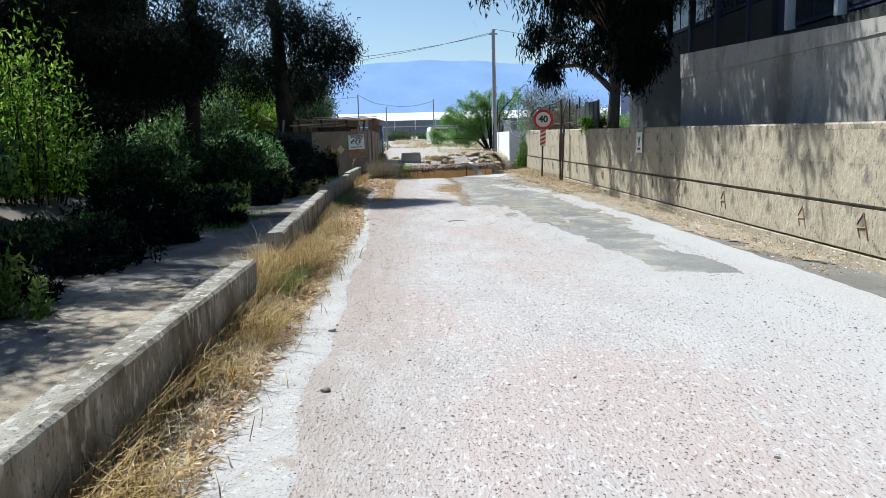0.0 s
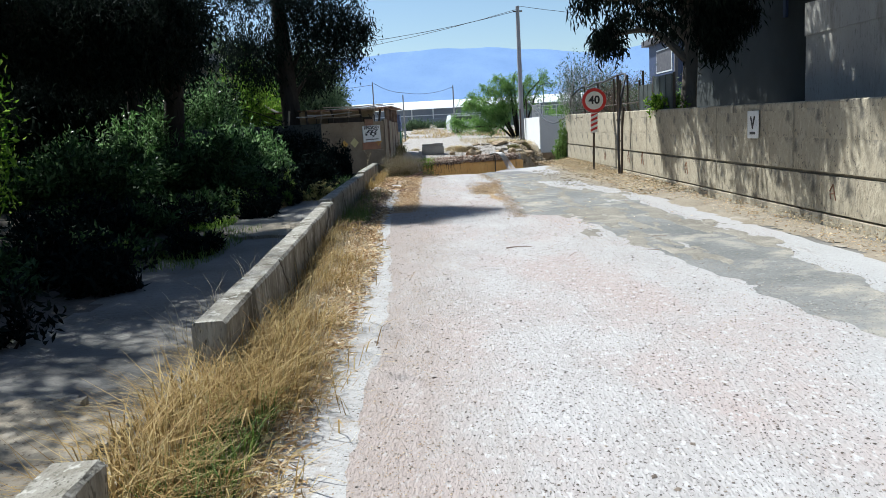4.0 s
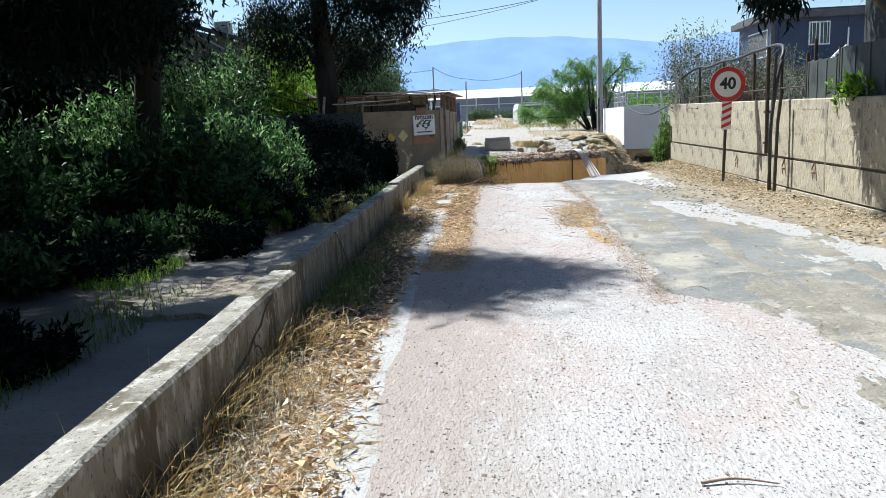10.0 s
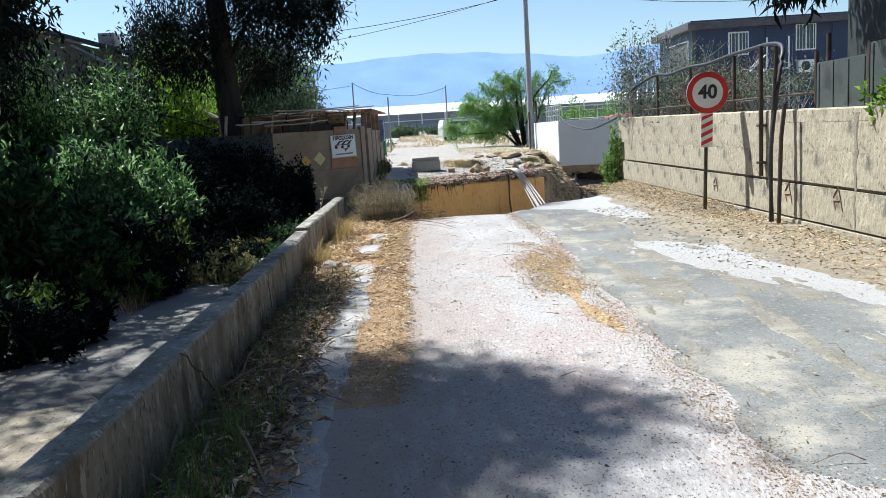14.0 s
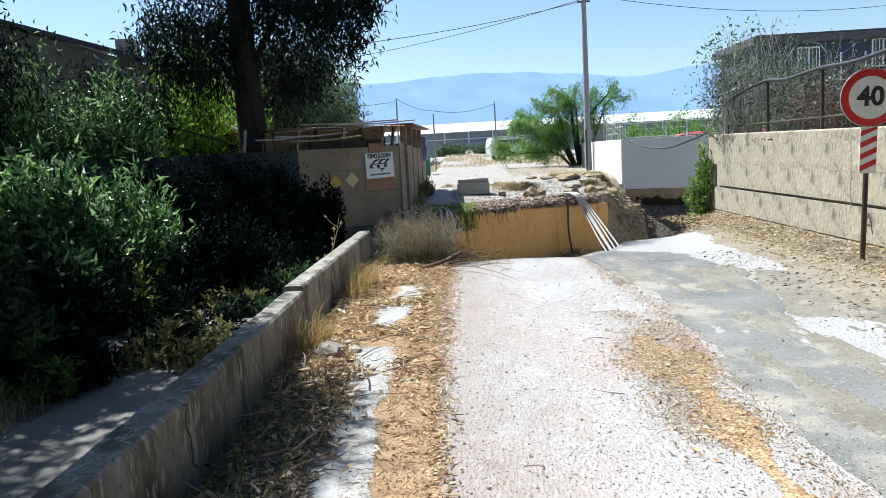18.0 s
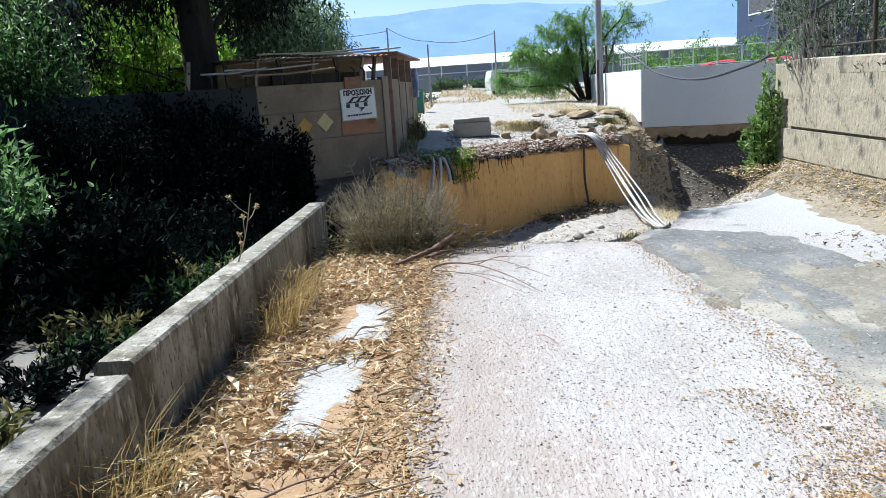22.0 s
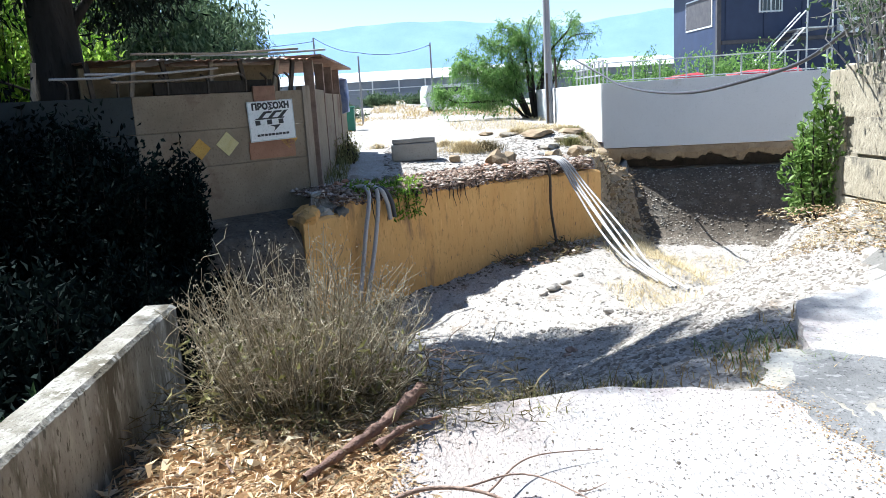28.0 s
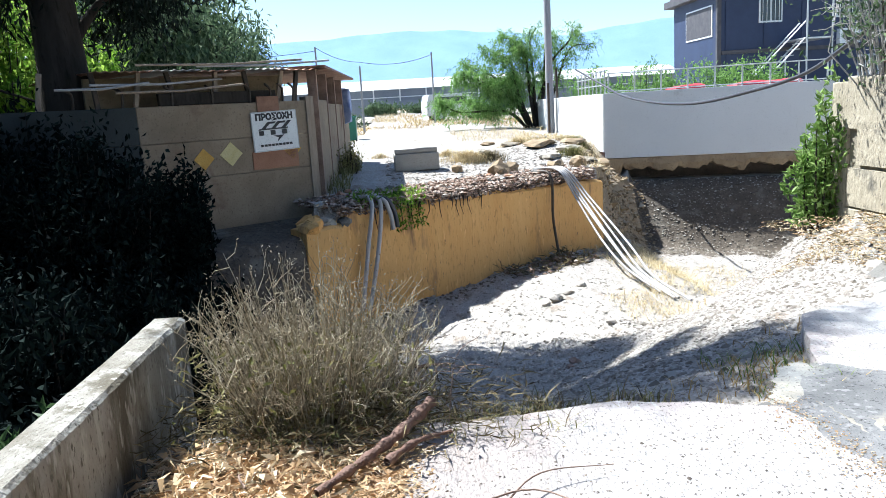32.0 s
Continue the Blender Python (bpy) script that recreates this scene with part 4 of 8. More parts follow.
# ---- abutment of the washed-out bridge, set askew ----
SKEW = math.atan2(0.592, 0.806)
AB = Matrix.Translation((-3.25, 31.8, 0)) @ Matrix.Rotation(SKEW, 4, "Z")   # local x along the wall, -y toward the road
bm = bmesh.new()
n = 44
ringsA = []
for k in range(n + 1):
    q = -0.12 + 7.95 * k / n
    topz = -0.14 - 0.02 * q + 0.09 * noise.noise(Vector((q * 1.3, 0, 3))) + 0.05 * noise.noise(Vector((q * 5.1, 2, 3))) - (0.25 if q < 0.75 else 0.0)
    e = 0.02 * noise.noise(Vector((q * 2, 1, 0)))
    ringsA.append([bm.verts.new((q, y, z)) for y, z in ((e, -3.0), (e * 0.6, -1.4), (e, topz - 0.05), (0.05, topz), (0.55, topz), (0.55, -3.0))])
for a, b in zip(ringsA, ringsA[1:]):
    for k in range(5):
        bm.faces.new((a[k], b[k], b[k + 1], a[k + 1]))
bm.faces.new(ringsA[0])
bm.faces.new(ringsA[-1][::-1])
bmesh.ops.recalc_face_normals(bm, faces=bm.faces)
bmesh.ops.transform(bm, matrix=AB, verts=bm.verts)
abutment = part("wall_abutment", bm, OCHRE)
tagged(abutment, "ochre-stained concrete abutment of a washed-out bridge", "bridge abutment", kind="structure")


# ---- speed sign ----
def disc(radius, y0, y1, sides=40):
    bm = bmesh.new()
    bmesh.ops.create_cone(bm, cap_ends=True, segments=sides, radius1=radius, radius2=radius, depth=y1 - y0)
    bmesh.ops.rotate(bm, cent=(0, 0, 0), matrix=Matrix.Rotation(radians(90), 3, "X"), verts=bm.verts)
    bmesh.ops.translate(bm, vec=(0, (y0 + y1) / 2, 0), verts=bm.verts)
    return bm


sign = thing("speed_sign", "round 40 speed limit sign above a red-striped plate on a post", "road sign", (3.2, 20.5, 0.0), radians(-3))
sign.matrix_world = sign.matrix_world @ Matrix.Rotation(radians(1.5), 4, "Y")
part("post", raw("post", *tube_arrays([(0, 0.03, -0.3), (0, 0.03, 1.0), (0, 0.03, 2.2)], 0.03, 10), STEEL, True), None, sign)
tilt = Matrix.Translation((0, 0, 1.93))
for nm, rad, y0, y1, mt in (("plate", 0.335, -0.012, 0.004, GALV), ("red_ring", 0.33, -0.016, -0.012, RED), ("face", 0.245, -0.020, -0.016, SIGNWHITE)):
    bm = disc(rad, y0, y1)
    bmesh.ops.transform(bm, matrix=tilt, verts=bm.verts)
    part(nm, bm, mt, sign)
words("number", "40", 0.30, Matrix.Translation((0, -0.023, 1.935)) @ Matrix.Rotation(radians(90), 4, "X"), BLACK, sign, "black figures 40", 0.001)
striped = part("striped_plate", box(-0.095, 0.095, -0.010, 0.004, 1.06, 1.60, 0.003), SIGNWHITE, sign, "white plate with red diagonal bands")
for k in range(4):
    z = 1.10 + 0.135 * k
    bm = bmesh.new()
    v = [bm.verts.new(p) for p in ((-0.093, -0.0125, z - 0.02), (0.093, -0.0125, z + 0.065), (0.093, -0.0125, z + 0.13), (-0.093, -0.0125, z + 0.045))]
    for q in v:
        q.co.z = min(max(q.co.z, 1.062), 1.598)
    bm.faces.new(v)
    ext = bmesh.ops.extrude_face_region(bm, geom=bm.faces[:])
    for g in ext["geom"]:
        if isinstance(g, bmesh.types.BMVert):
            g.co.y += 0.002
    bmesh.ops.recalc_face_normals(bm, faces=bm.faces)
    part("red_band", bm, RED, striped)

# ---- tall steel posts with a draped hose ----
gate = thing("gate_post", "pair of thin rusty steel posts leaning on the blockwork wall", "post", (3.47, 18.65, 0.0))
part("post", raw("post", *tube_arrays([(0, 0.08, -0.3), (0.02, 0.08, 1.2), (0.06, 0.03, 2.35)], 0.026, 8), STEEL, True), None, gate)
part("post", raw("post", *tube_arrays([(0.03, -0.1, -0.3), (0.06, -0.12, 1.2), (0.10, -0.14, 1.66)], 0.03, 8), STEEL, True), None, gate)
stake = thing("wall_post", "tall rusty steel post fixed to the face of the blockwork wall", "post", (3.66, 19.45, 0.0))
part("post", raw("post", *tube_arrays([(0.0, 0, 0.62), (0.0, 0, 1.5), (0.0, 0, 2.52)], 0.035, 8), STEEL, True), None, stake)
for z in (0.8, 1.35):
    part("bracket", box(-0.05, 0.06, -0.05, 0.05, z, z + 0.04, 0.005), STEEL, stake)

fence = thing("wall_fence", "rusty steel post and rail fence on top of the retaining wall", "fence", (3.95, 0, 0))
for y in (18.1, 19.6, 21.13, 23.24, 25.35, 27.4):
    part("fence_post", raw("fence_post", *tube_arrays([(0, y, 1.4), (0, y, 2.0), (0, y, 2.52 if y < 27 else 2.6)], 0.028, 6), STEEL, True), None, fence)
for z in (1.78,):
    part("rail", raw("rail", *tube_arrays([(0, 17.6, z), (0, 22, z + 0.01), (0, 27.45, z)], 0.018, 6), STEEL, True), None, fence)
hose_pts = [(3.5, 18.74, 0.02), (3.47, 18.72, 0.9), (3.52, 18.7, 1.6), (3.62, 18.75, 2.15), (3.74, 18.95, 2.45), (3.82, 19.5, 2.55), (3.9, 20.4, 2.56), (3.92, 21.2, 2.55), (3.93, 22.3, 2.50), (3.93, 23.3, 2.52), (3.93, 24.5, 2.47), (3.93, 25.4, 2.52), (3.9, 26.4, 2.42), (3.85, 27.4, 2.2), (4.2, 29.5, 1.75), (4.25, 31.5, 1.52), (4.35, 34, 1.36), (4.5, 37, 1.40), (4.62, 40, 1.62), (4.8, 42.45, 1.95), (4.5, 45, 2.6)]


def curve_points(pts, n=6):
    """A smooth line through the points."""
    p = np.asarray(pts, float)
    p = np.concatenate([2 * p[:1] - p[1:2], p, 2 * p[-1:] - p[-2:-1]])
    out = []
    for k in range(1, len(p) - 2):
        for t in np.arange(n) / n:
            out.append(0.5 * (2 * p[k] + (p[k + 1] - p[k - 1]) * t + (2 * p[k - 1] - 5 * p[k] + 4 * p[k + 1] - p[k + 2]) * t * t + (3 * p[k] - p[k - 1] - 3 * p[k + 1] + p[k + 2]) * t ** 3))
    out.append(p[-2])
    return np.array(out)


hose = tagged(raw("hose", *tube_arrays(curve_points(hose_pts), 0.03, 8), CABLE, True), "thick black hose draped along the fence and across the stream", "hose")

vsign = thing("notice_plate", "small white plate with dark V mark on the block wall", "sign", (WX - 0.03, 10.98, 1.02))
part("plate", box(-0.008, 0.004, -0.20, 0.20, -0.02, 0.40, 0.004), SIGNWHITE, vsign)
for s in (-1, 1):
    bm = box(-0.014, -0.009, -0.02, 0.02, 0.13, 0.33)
    bmesh.ops.rotate(bm, cent=(0, 0, 0.15), matrix=Matrix.Rotation(radians(24 * s), 3, "X"), verts=bm.verts)
    part("mark", bm, BLACK, vsign)
part("mark_bar", box(-0.014, -0.009, -0.1, 0.1, 0.04, 0.08), BLACK, vsign)

# ---- shed with warning sign, beyond the stream ----
SH = Matrix.Translation((-3.30, 33.33, 0)) @ Matrix.Rotation(SKEW, 4, "Z")   # local -x along its front wall


def shed_box(*a, bevel=0.008):
    return box(*a, bevel, SH)


shed = thing("shed", "low makeshift shed of stained panels, rusty sheets and tin roof", "shed", (-3.3, 33.33, -0.6))


def shed_part(name, bm, mt, label=""):
    bmesh.ops.transform(bm, matrix=Matrix.Translation((3.3, -33.33, 0.6)), verts=bm.verts)
    return part(name, bm, mt, shed, label)


# Left panels use the darkened render: shade of the trees put into colour
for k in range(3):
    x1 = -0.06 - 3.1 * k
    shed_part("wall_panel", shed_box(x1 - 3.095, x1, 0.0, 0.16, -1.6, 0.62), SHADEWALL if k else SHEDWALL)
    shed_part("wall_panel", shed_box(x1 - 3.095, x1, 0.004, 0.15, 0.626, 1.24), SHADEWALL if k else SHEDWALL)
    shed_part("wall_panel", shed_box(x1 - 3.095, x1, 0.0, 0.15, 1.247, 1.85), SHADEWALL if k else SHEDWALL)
shed_part("red_panel", shed_box(-1.22, -0.30, -0.014, 0.02, 0.66, 0.98), BRICKRED, "rust-red painted band")
shed_part("corner_post", shed_box(-0.06, 0.10, -0.03, 0.2, -1.0, 1.92), WOOD)
for x, z, s, mt in ((-1.62, 0.98, 0.15, YELLOWPAINT), (-2.12, 0.93, 0.13, ORANGEPAINT), (-0.42, 0.98, 0.13, ORANGEPAINT)):
    bm = box(-s, s, -0.006, 0.0, -s, s)
    bmesh.ops.rotate(bm, cent=(0, 0, 0), matrix=Matrix.Rotation(radians(45), 3, "Y"), verts=bm.verts)
    bmesh.ops.translate(bm, vec=(x, -0.008, z), verts=bm.verts)
    bmesh.ops.transform(bm, matrix=SH, verts=bm.verts)
    shed_part("painted_diamond", bm, mt)
# open band under the roof: posts, planks and rusty sheets
shed_part("inner_wall", shed_box(-3.7, -0.1, 0.75, 0.85, -0.6, 2.36), TANEARTH, "dim boards behind the opening")
# Dark strip stands for the shade inside the open band below the roof
shed_part("lintel", shed_box(-2.75, -0.62, 0.05, 0.15, 1.86, 2.06), BARK, "dark strip put in for the shade of the opening")
shed_part("rusty_sheet", shed_box(-1.05, -0.62, -0.03, 0.02, 1.55, 1.95), RUSTY)
for k, x in enumerate((-4.55, -3.7, -3.1, -2.45, -1.75, -1.1, -0.55, -0.2)):
    bm = box(-0.035, 0.035, 0.1, 0.17, 1.83, 2.42, 0.006)
    bmesh.ops.rotate(bm, cent=(0, 0, 1.9), matrix=Matrix.Rotation(radians((8, -5, 10, -12, 6, -8, 14, 10)[k]), 3, "Y"), verts=bm.verts)
    bmesh.ops.translate(bm, vec=(x, 0, 0), verts=bm.verts)
    bmesh.ops.transform(bm, matrix=SH, verts=bm.verts)
    shed_part("batten", bm, STEEL if k % 2 else WOOD)
bm = box(-2.6, 0.35, -0.1, 5.9, 2.43, 2.475, 0.004)
bmesh.ops.transform(bm, matrix=Matrix.Translation((-3.28, 33.45, 0)) @ Matrix.Rotation(radians(-2), 4, "Z"), verts=bm.verts)
shed_part("side_roof", bm, RUSTY)
for k in range(5):
    x0 = -3.75 + 0.82 * k
    bm = bmesh.new()
    front = -0.22 + 0.16 * ((k * 7) % 5) / 5
    rows_ = []
    for a in range(13):
        x, z = x0 + 0.86 * a / 12, 2.445 + 0.012 * (k % 2) + 0.013 * math.cos(math.pi * a)
        rows_.append([bm.verts.new((x, y_, z + dz + 0.012 * noise.noise(Vector((x * 2, y_, 3.0))))) for y_, dz in ((front, -0.05), (front + 1.4, 0.0), (5.6, 0.03), (5.6, 0.045), (front, -0.038))])
    for a, b in zip(rows_, rows_[1:]):
        for q in range(5):
            bm.faces.new((a[q], a[(q + 1) % 5], b[(q + 1) % 5], b[q]))
    bm.faces.new(rows_[0])
    bm.faces.new(rows_[-1][::-1])
    bmesh.ops.recalc_face_normals(bm, faces=bm.faces)
    bmesh.ops.transform(bm, matrix=SH, verts=bm.verts)
    shed_part("roof_sheet", bm, TIN if k % 2 else RUSTY, "corrugated tin roof sheet")
for k, x in enumerate((-4.1, -3.35, -2.55, -1.85, -1.15, -0.75, -0.5, -0.28)):
    pts = [SH @ Vector(p) for p in ((x, 0.06, 1.7), (x + 0.02, 0.05, 2.0), (x - 0.01, 0.02, 2.10), (x - 0.16, -0.12, 2.16))]
    ob = raw("hooked_arm", *tube_arrays(curve_points(pts, 4), 0.022, 6), STEEL, True)
    ob.data.transform(Matrix.Translation((3.3, -33.33, 0.6)))
    part("hooked_arm", ob, None, shed, "bent dark steel fence arm")
for k, (xa, ya, xb, yb, z) in enumerate(((-3.9, -0.3, -1.6, 0.1, 2.20), (-3.2, -0.35, -0.2, -0.25, 2.49), (-4.4, -0.3, -3.0, -0.3, 2.14), (-3.5, -0.2, -1.4, -0.3, 2.08), (-2.2, -0.3, 0.35, -0.28, 2.47))):
    a, b = SH @ Vector((xa, ya, z)), SH @ Vector((xb, yb, z + 0.08))
    ob = raw("loose_pole", *tube_arrays([a, (a + b) / 2 + Vector((0, 0, -0.04)), b], 0.02, 7), WOOD if k % 2 else PALESTEM, True)
    ob.data.transform(Matrix.Translation((3.3, -33.33, 0.6)))
    part("loose_pole", ob, None, shed)
# side wall along the far road
for k in range(4):
    y0 = 0.2 + 1.5 * k
    bm = box(-0.02, 0.12, y0, y0 + 1.48, -0.6, 1.80 if k else 1.86, 0.008)
    bmesh.ops.transform(bm, matrix=Matrix.Translation((-3.28, 33.45, 0)) @ Matrix.Rotation(radians(-2), 4, "Z"), verts=bm.verts)
    shed_part("side_panel", bm, SHEDWALL)
    bm = box(-0.04, 0.14, y0 - 0.05, y0 + 0.05, -0.6, 2.4, 0.008)
    bmesh.ops.transform(bm, matrix=Matrix.Translation((-3.28, 33.45, 0)) @ Matrix.Rotation(radians(-2), 4, "Z"), verts=bm.verts)
    shed_part("side_post", bm, DEADWOOD)
bm = box(-0.03, 0.2, 5.1, 5.5, 1.3, 2.2, 0.05, cuts=3, rough=0.08)
bmesh.ops.transform(bm, matrix=Matrix.Translation((-3.2, 33.45, 0)) @ Matrix.Rotation(radians(-2), 4, "Z"), verts=bm.verts)
shed_part("tarp", bm, BLUETARP, "blue tarp hung at the corner")

warn = thing("warning_sign", "white warning sign with black lettering and emblem on shed wall", "sign", (0, 0, 0))
warn.matrix_world = Matrix.Translation((-3.895, 32.895, 1.33)) @ Matrix.Rotation(SKEW, 4, "Z") @ Matrix.Rotation(radians(-1.5), 4, "Y")
part("board", box(-0.455, 0.455, -0.035, -0.015, -0.355, 0.355, 0.006), SIGNWHITE, warn)
for a in ((-0.45, 0.45, 0.335, 0.352), (-0.45, 0.45, -0.352, -0.335), (-0.452, -0.437, -0.35, 0.35), (0.437, 0.452, -0.35, 0.35)):
    part("border", box(a[0], a[1], -0.039, -0.034, a[2], a[3]), GALV, warn)
words("heading", "ΠΡΟΣΟΧΗ", 0.15, Matrix.Translation((0.0, -0.040, 0.255)) @ Matrix.Rotation(radians(90), 4, "X"), BLACK, warn, "black capitals", 0.001)
for k, pts in enumerate((
    ((-0.30, 0.03), (-0.22, 0.03), (-0.06, 0.17), (-0.14, 0.17)), ((-0.14, 0.17), (0.02, 0.17), (0.0, 0.135), (-0.16, 0.135)), ((-0.10, 0.03), (-0.02, 0.03), (0.14, 0.17), (0.06, 0.17)), ((0.06, 0.17), (0.22, 0.17), (0.20, 0.135), (0.04, 0.135)),
    ((0.10, 0.03), (0.18, 0.03), (0.34, 0.17), (0.26, 0.17)), ((-0.34, 0.03), (0.24, 0.03), (0.26, 0.055), (-0.31, 0.055)), ((-0.06, -0.08), (0.16, -0.08), (0.02, -0.19), (0.05, -0.12)),
)):
    bm = bmesh.new()
    f = bm.faces.new([bm.verts.new((px, -0.0405 - 0.0006 * k, pz)) for px, pz in pts])
    ext = bmesh.ops.extrude_face_region(bm, geom=[f])
    for g in ext["geom"]:
        if isinstance(g, bmesh.types.BMVert):
            g.co.y = -0.036
    bmesh.ops.recalc_face_normals(bm, faces=bm.faces)
    part("emblem_stroke", bm, BLACK, warn)
for k in range(6):
    part("text_bar", box(-0.33 + 0.115 * k, -0.235 + 0.115 * k, -0.0415, -0.036, -0.065, 0.02), SIGNWHITE if k % 2 else BLACK, warn)
for k in range(9):
    part("small_text_bar", box(-0.32 + 0.072 * k, -0.262 + 0.072 * k, -0.040, -0.036, -0.265, -0.225), BLACK, warn)

# ---- white wall with a railing across the stream ----
W0, W1, W2 = Vector((4.77, 42.45, 0)), Vector((11.2, 40.6, 0)), Vector((5.0, 56.0, 0))


def along(a, b, z0, z1, thick, bevel=0.01):
    d = b - a
    m = Matrix.Translation(a) @ Matrix.Rotation(math.atan2(d.y, d.x), 4, "Z")
    return box(0, d.length, 0, thick, z0, z1, bevel, m)


ww = part("wall_white", along(W0, W1, -0.28, 1.72, 0.25), WHITEWALL)
tagged(ww, "white painted boundary wall over an undercut footing", "boundary wall", kind="structure")
bm = along(W0 + Vector((0.02, 0.26, 0)), W2, -0.1, 1.72, -0.25)
part("side_wall", bm, WHITEWALL, ww, "sunlit white side")
bm = bmesh.new()
rows_ = []
for k in range(80):
    p = W0.lerp(W1, 0.02 + 0.98 * k / 79)
    low = -0.64 + 0.20 * noise.noise(Vector((k * 0.12, 0.0, 5.0))) + 0.15 * noise.noise(Vector((k * 0.37, 0.0, 9.0))) + 0.07 * noise.noise(Vector((k * 0.9, 3.0, 9.0))) - (0.3 if k < 5 else 0.0)
    rows_.append([bm.verts.new((p.x + 0.01 * math.sin(k), p.y + dy + 0.03 * noise.noise(Vector((k * 0.3, dy, 1.0))), z)) for dy, z in ((-0.03, -0.30), (-0.05, (low - 0.3) / 2), (0.0, low), (0.75, low), (0.75, -0.30))])
for a, b in zip(rows_, rows_[1:]):
    for k in range(5):
        bm.faces.new((a[k], a[(k + 1) % 5], b[(k + 1) % 5], b[k]))
bm.faces.new(rows_[0])
bm.faces.new(rows_[-1][::-1])
bmesh.ops.recalc_face_normals(bm, faces=bm.faces)
# Added dark block keeps sun from behind out of the undercut
part("earth_backing", along(W0 + Vector((0.3, 0.75, 0)), W1 + Vector((0, 0.75, 0)), -2.2, -0.2, 0.9, 0.02), DARKSOIL, ww, "dark block added under the footing to stop light leaking")
part("footing", bm, TANEARTH, ww, "exposed earth-stained footing")
rail = thing("railing", "grey galvanised railing on top of the white wall", "railing", (4.77, 42.45, 1.72))
d = (W1 - W0).normalized()
for k in range(9):
    p = d * (0.15 + 0.78 * k) + Vector((0.03, 0.12, 0))
    part("upright", raw("upright", *tube_arrays([p, p + Vector((0, 0, 0.3)), p + Vector((0, 0, 0.62))], 0.025, 6), GALV, True), None, rail)
for z in (0.05, 0.6):
    p, q = d * 0.1 + Vector((0.03, 0.12, z)), d * 6.5 + Vector((0.03, 0.12, z))
    part("rail", raw("rail", *tube_arrays([p, (p + q) / 2, q], 0.02, 6), GALV, True), None, rail)
for k in range(8):
    y = 0.25 + 0.5 * k
    p = Vector((0.1, y, 0))
    part("upright", raw("upright", *tube_arrays([p, p + Vector((0, 0, 0.3)), p + Vector((0, 0, 0.7))], 0.025, 6), GALV, True), None, rail)
for z in (0.25, 0.5, 0.7):
    p, q = Vector((0.1, 0.2, z)), Vector((0.12, 4.0, z))
    part("rail", raw("rail", *tube_arrays([p, (p + q) / 2, q], 0.022, 6), GALV, True), None, rail)

# ---- concrete block, pipes, cables at the abutment ----
blk = thing("concrete_block", "grey concrete block lying on the broken road end", "concrete block", (-1.27, 36.9, ground_z(-1.27, 36.9)), radians(4))
part("body", box(-0.52, 0.52, -0.25, 0.25, 0.0, 0.40, 0.025, rough=0.02, cuts=2), CONCRETE, blk)
part("upper_course", box(-0.50, 0.50, -0.22, 0.22, 0.405, 0.52, 0.03, rough=0.025, cuts=2), CONCRETE, blk)


def hang(name, q, side, drop, out, mt, rad, label, cat, group):
    top = AB @ Vector((q, 0.5, 0.02))
    lip = AB @ Vector((q + 0.02, -0.06, -0.02))
    mid = AB @ Vector((q + side * 0.45, -0.06 - out * 0.45, -0.1 - drop * 0.55))
    foot = AB @ Vector((q + side, -0.1 - out, -0.1 - drop))
    return tagged(raw(name, *tube_arrays(curve_points([top, lip, mid, foot]), rad, 8), mt, True), label, cat, group)


for k in range(5):
    d, e = (0.0, 0.07, 0.13, 0.3, 0.22)[k], (0.0, 0.5, 0.2, 0.75, 0.35)[k]
    pts = [(1.45 + d, 36.5, 0.05), (1.82 + 0.7 * d, 35.5 + 0.05 * k, 0.06), (2.15 + d, 35.25, -0.55), (2.42 + 1.2 * d, 34.2 - e, -1.32), (2.55 + 0.9 * d, 32.9 - e, -1.68), (2.72 + 0.8 * d, 31.4 - e, float(ground_z(2.72 + 0.8 * d, 31.4 - e)) + 0.04)]
    tagged(raw("pipe", *tube_arrays(curve_points(pts), 0.023, 8), PIPE, True), "pale plastic conduit hanging from the broken road edge", "pipe", "hanging conduits")
hang("pipe", 5.95, -0.1, 1.6, 0.25, STEEL, 0.03, "dark conduit hanging down the abutment", "pipe", "hanging conduits")
for k, (q0, q1, q2, zf, mt) in enumerate(((1.22, 1.04, 0.80, -1.95, PIPE), (1.40, 1.27, 0.95, -2.0, PIPE), (1.45, 1.56, 1.60, -0.58, PIPE), (1.52, 1.66, 1.70, -0.55, CABLE))):
    pts = [AB @ Vector((q0 - 0.1, 0.6, -0.02)), AB @ Vector((q0, -0.05, 0.0)), AB @ Vector((q1, -0.13, -0.42 * abs(zf))), AB @ Vector((q2, -0.16, zf))]
    tagged(raw("pipe", *tube_arrays(curve_points(pts), 0.04, 8), mt, True), "plastic conduit hanging from the broken road edge", "pipe", "hanging conduits")


# ---- poles and wires ----
def utility_pole(x, y, h, rad, label):
    z = float(ground_z(x, y))
    t = thing("utility_pole", label, "utility pole", (x, y, z), group="utility poles")
    part("shaft", raw("shaft", *tube_arrays([(0, 0, -0.5), (0, 0, h * 0.5), (0.0, 0, h)], [rad, rad * 0.85, rad * 0.7], 10), POLEWOOD, True), None, t)
    return t


p1 = utility_pole(4.68, 50.4, 8.55, 0.17, "tall grey utility pole beside the white wall")
part("brace", raw("brace", *tube_arrays([(0.42, 0.5, -0.5), (0.42, 0.5, 1.2), (0.40, 0.5, 2.6)], 0.05, 8), STEEL, True), None, p1)
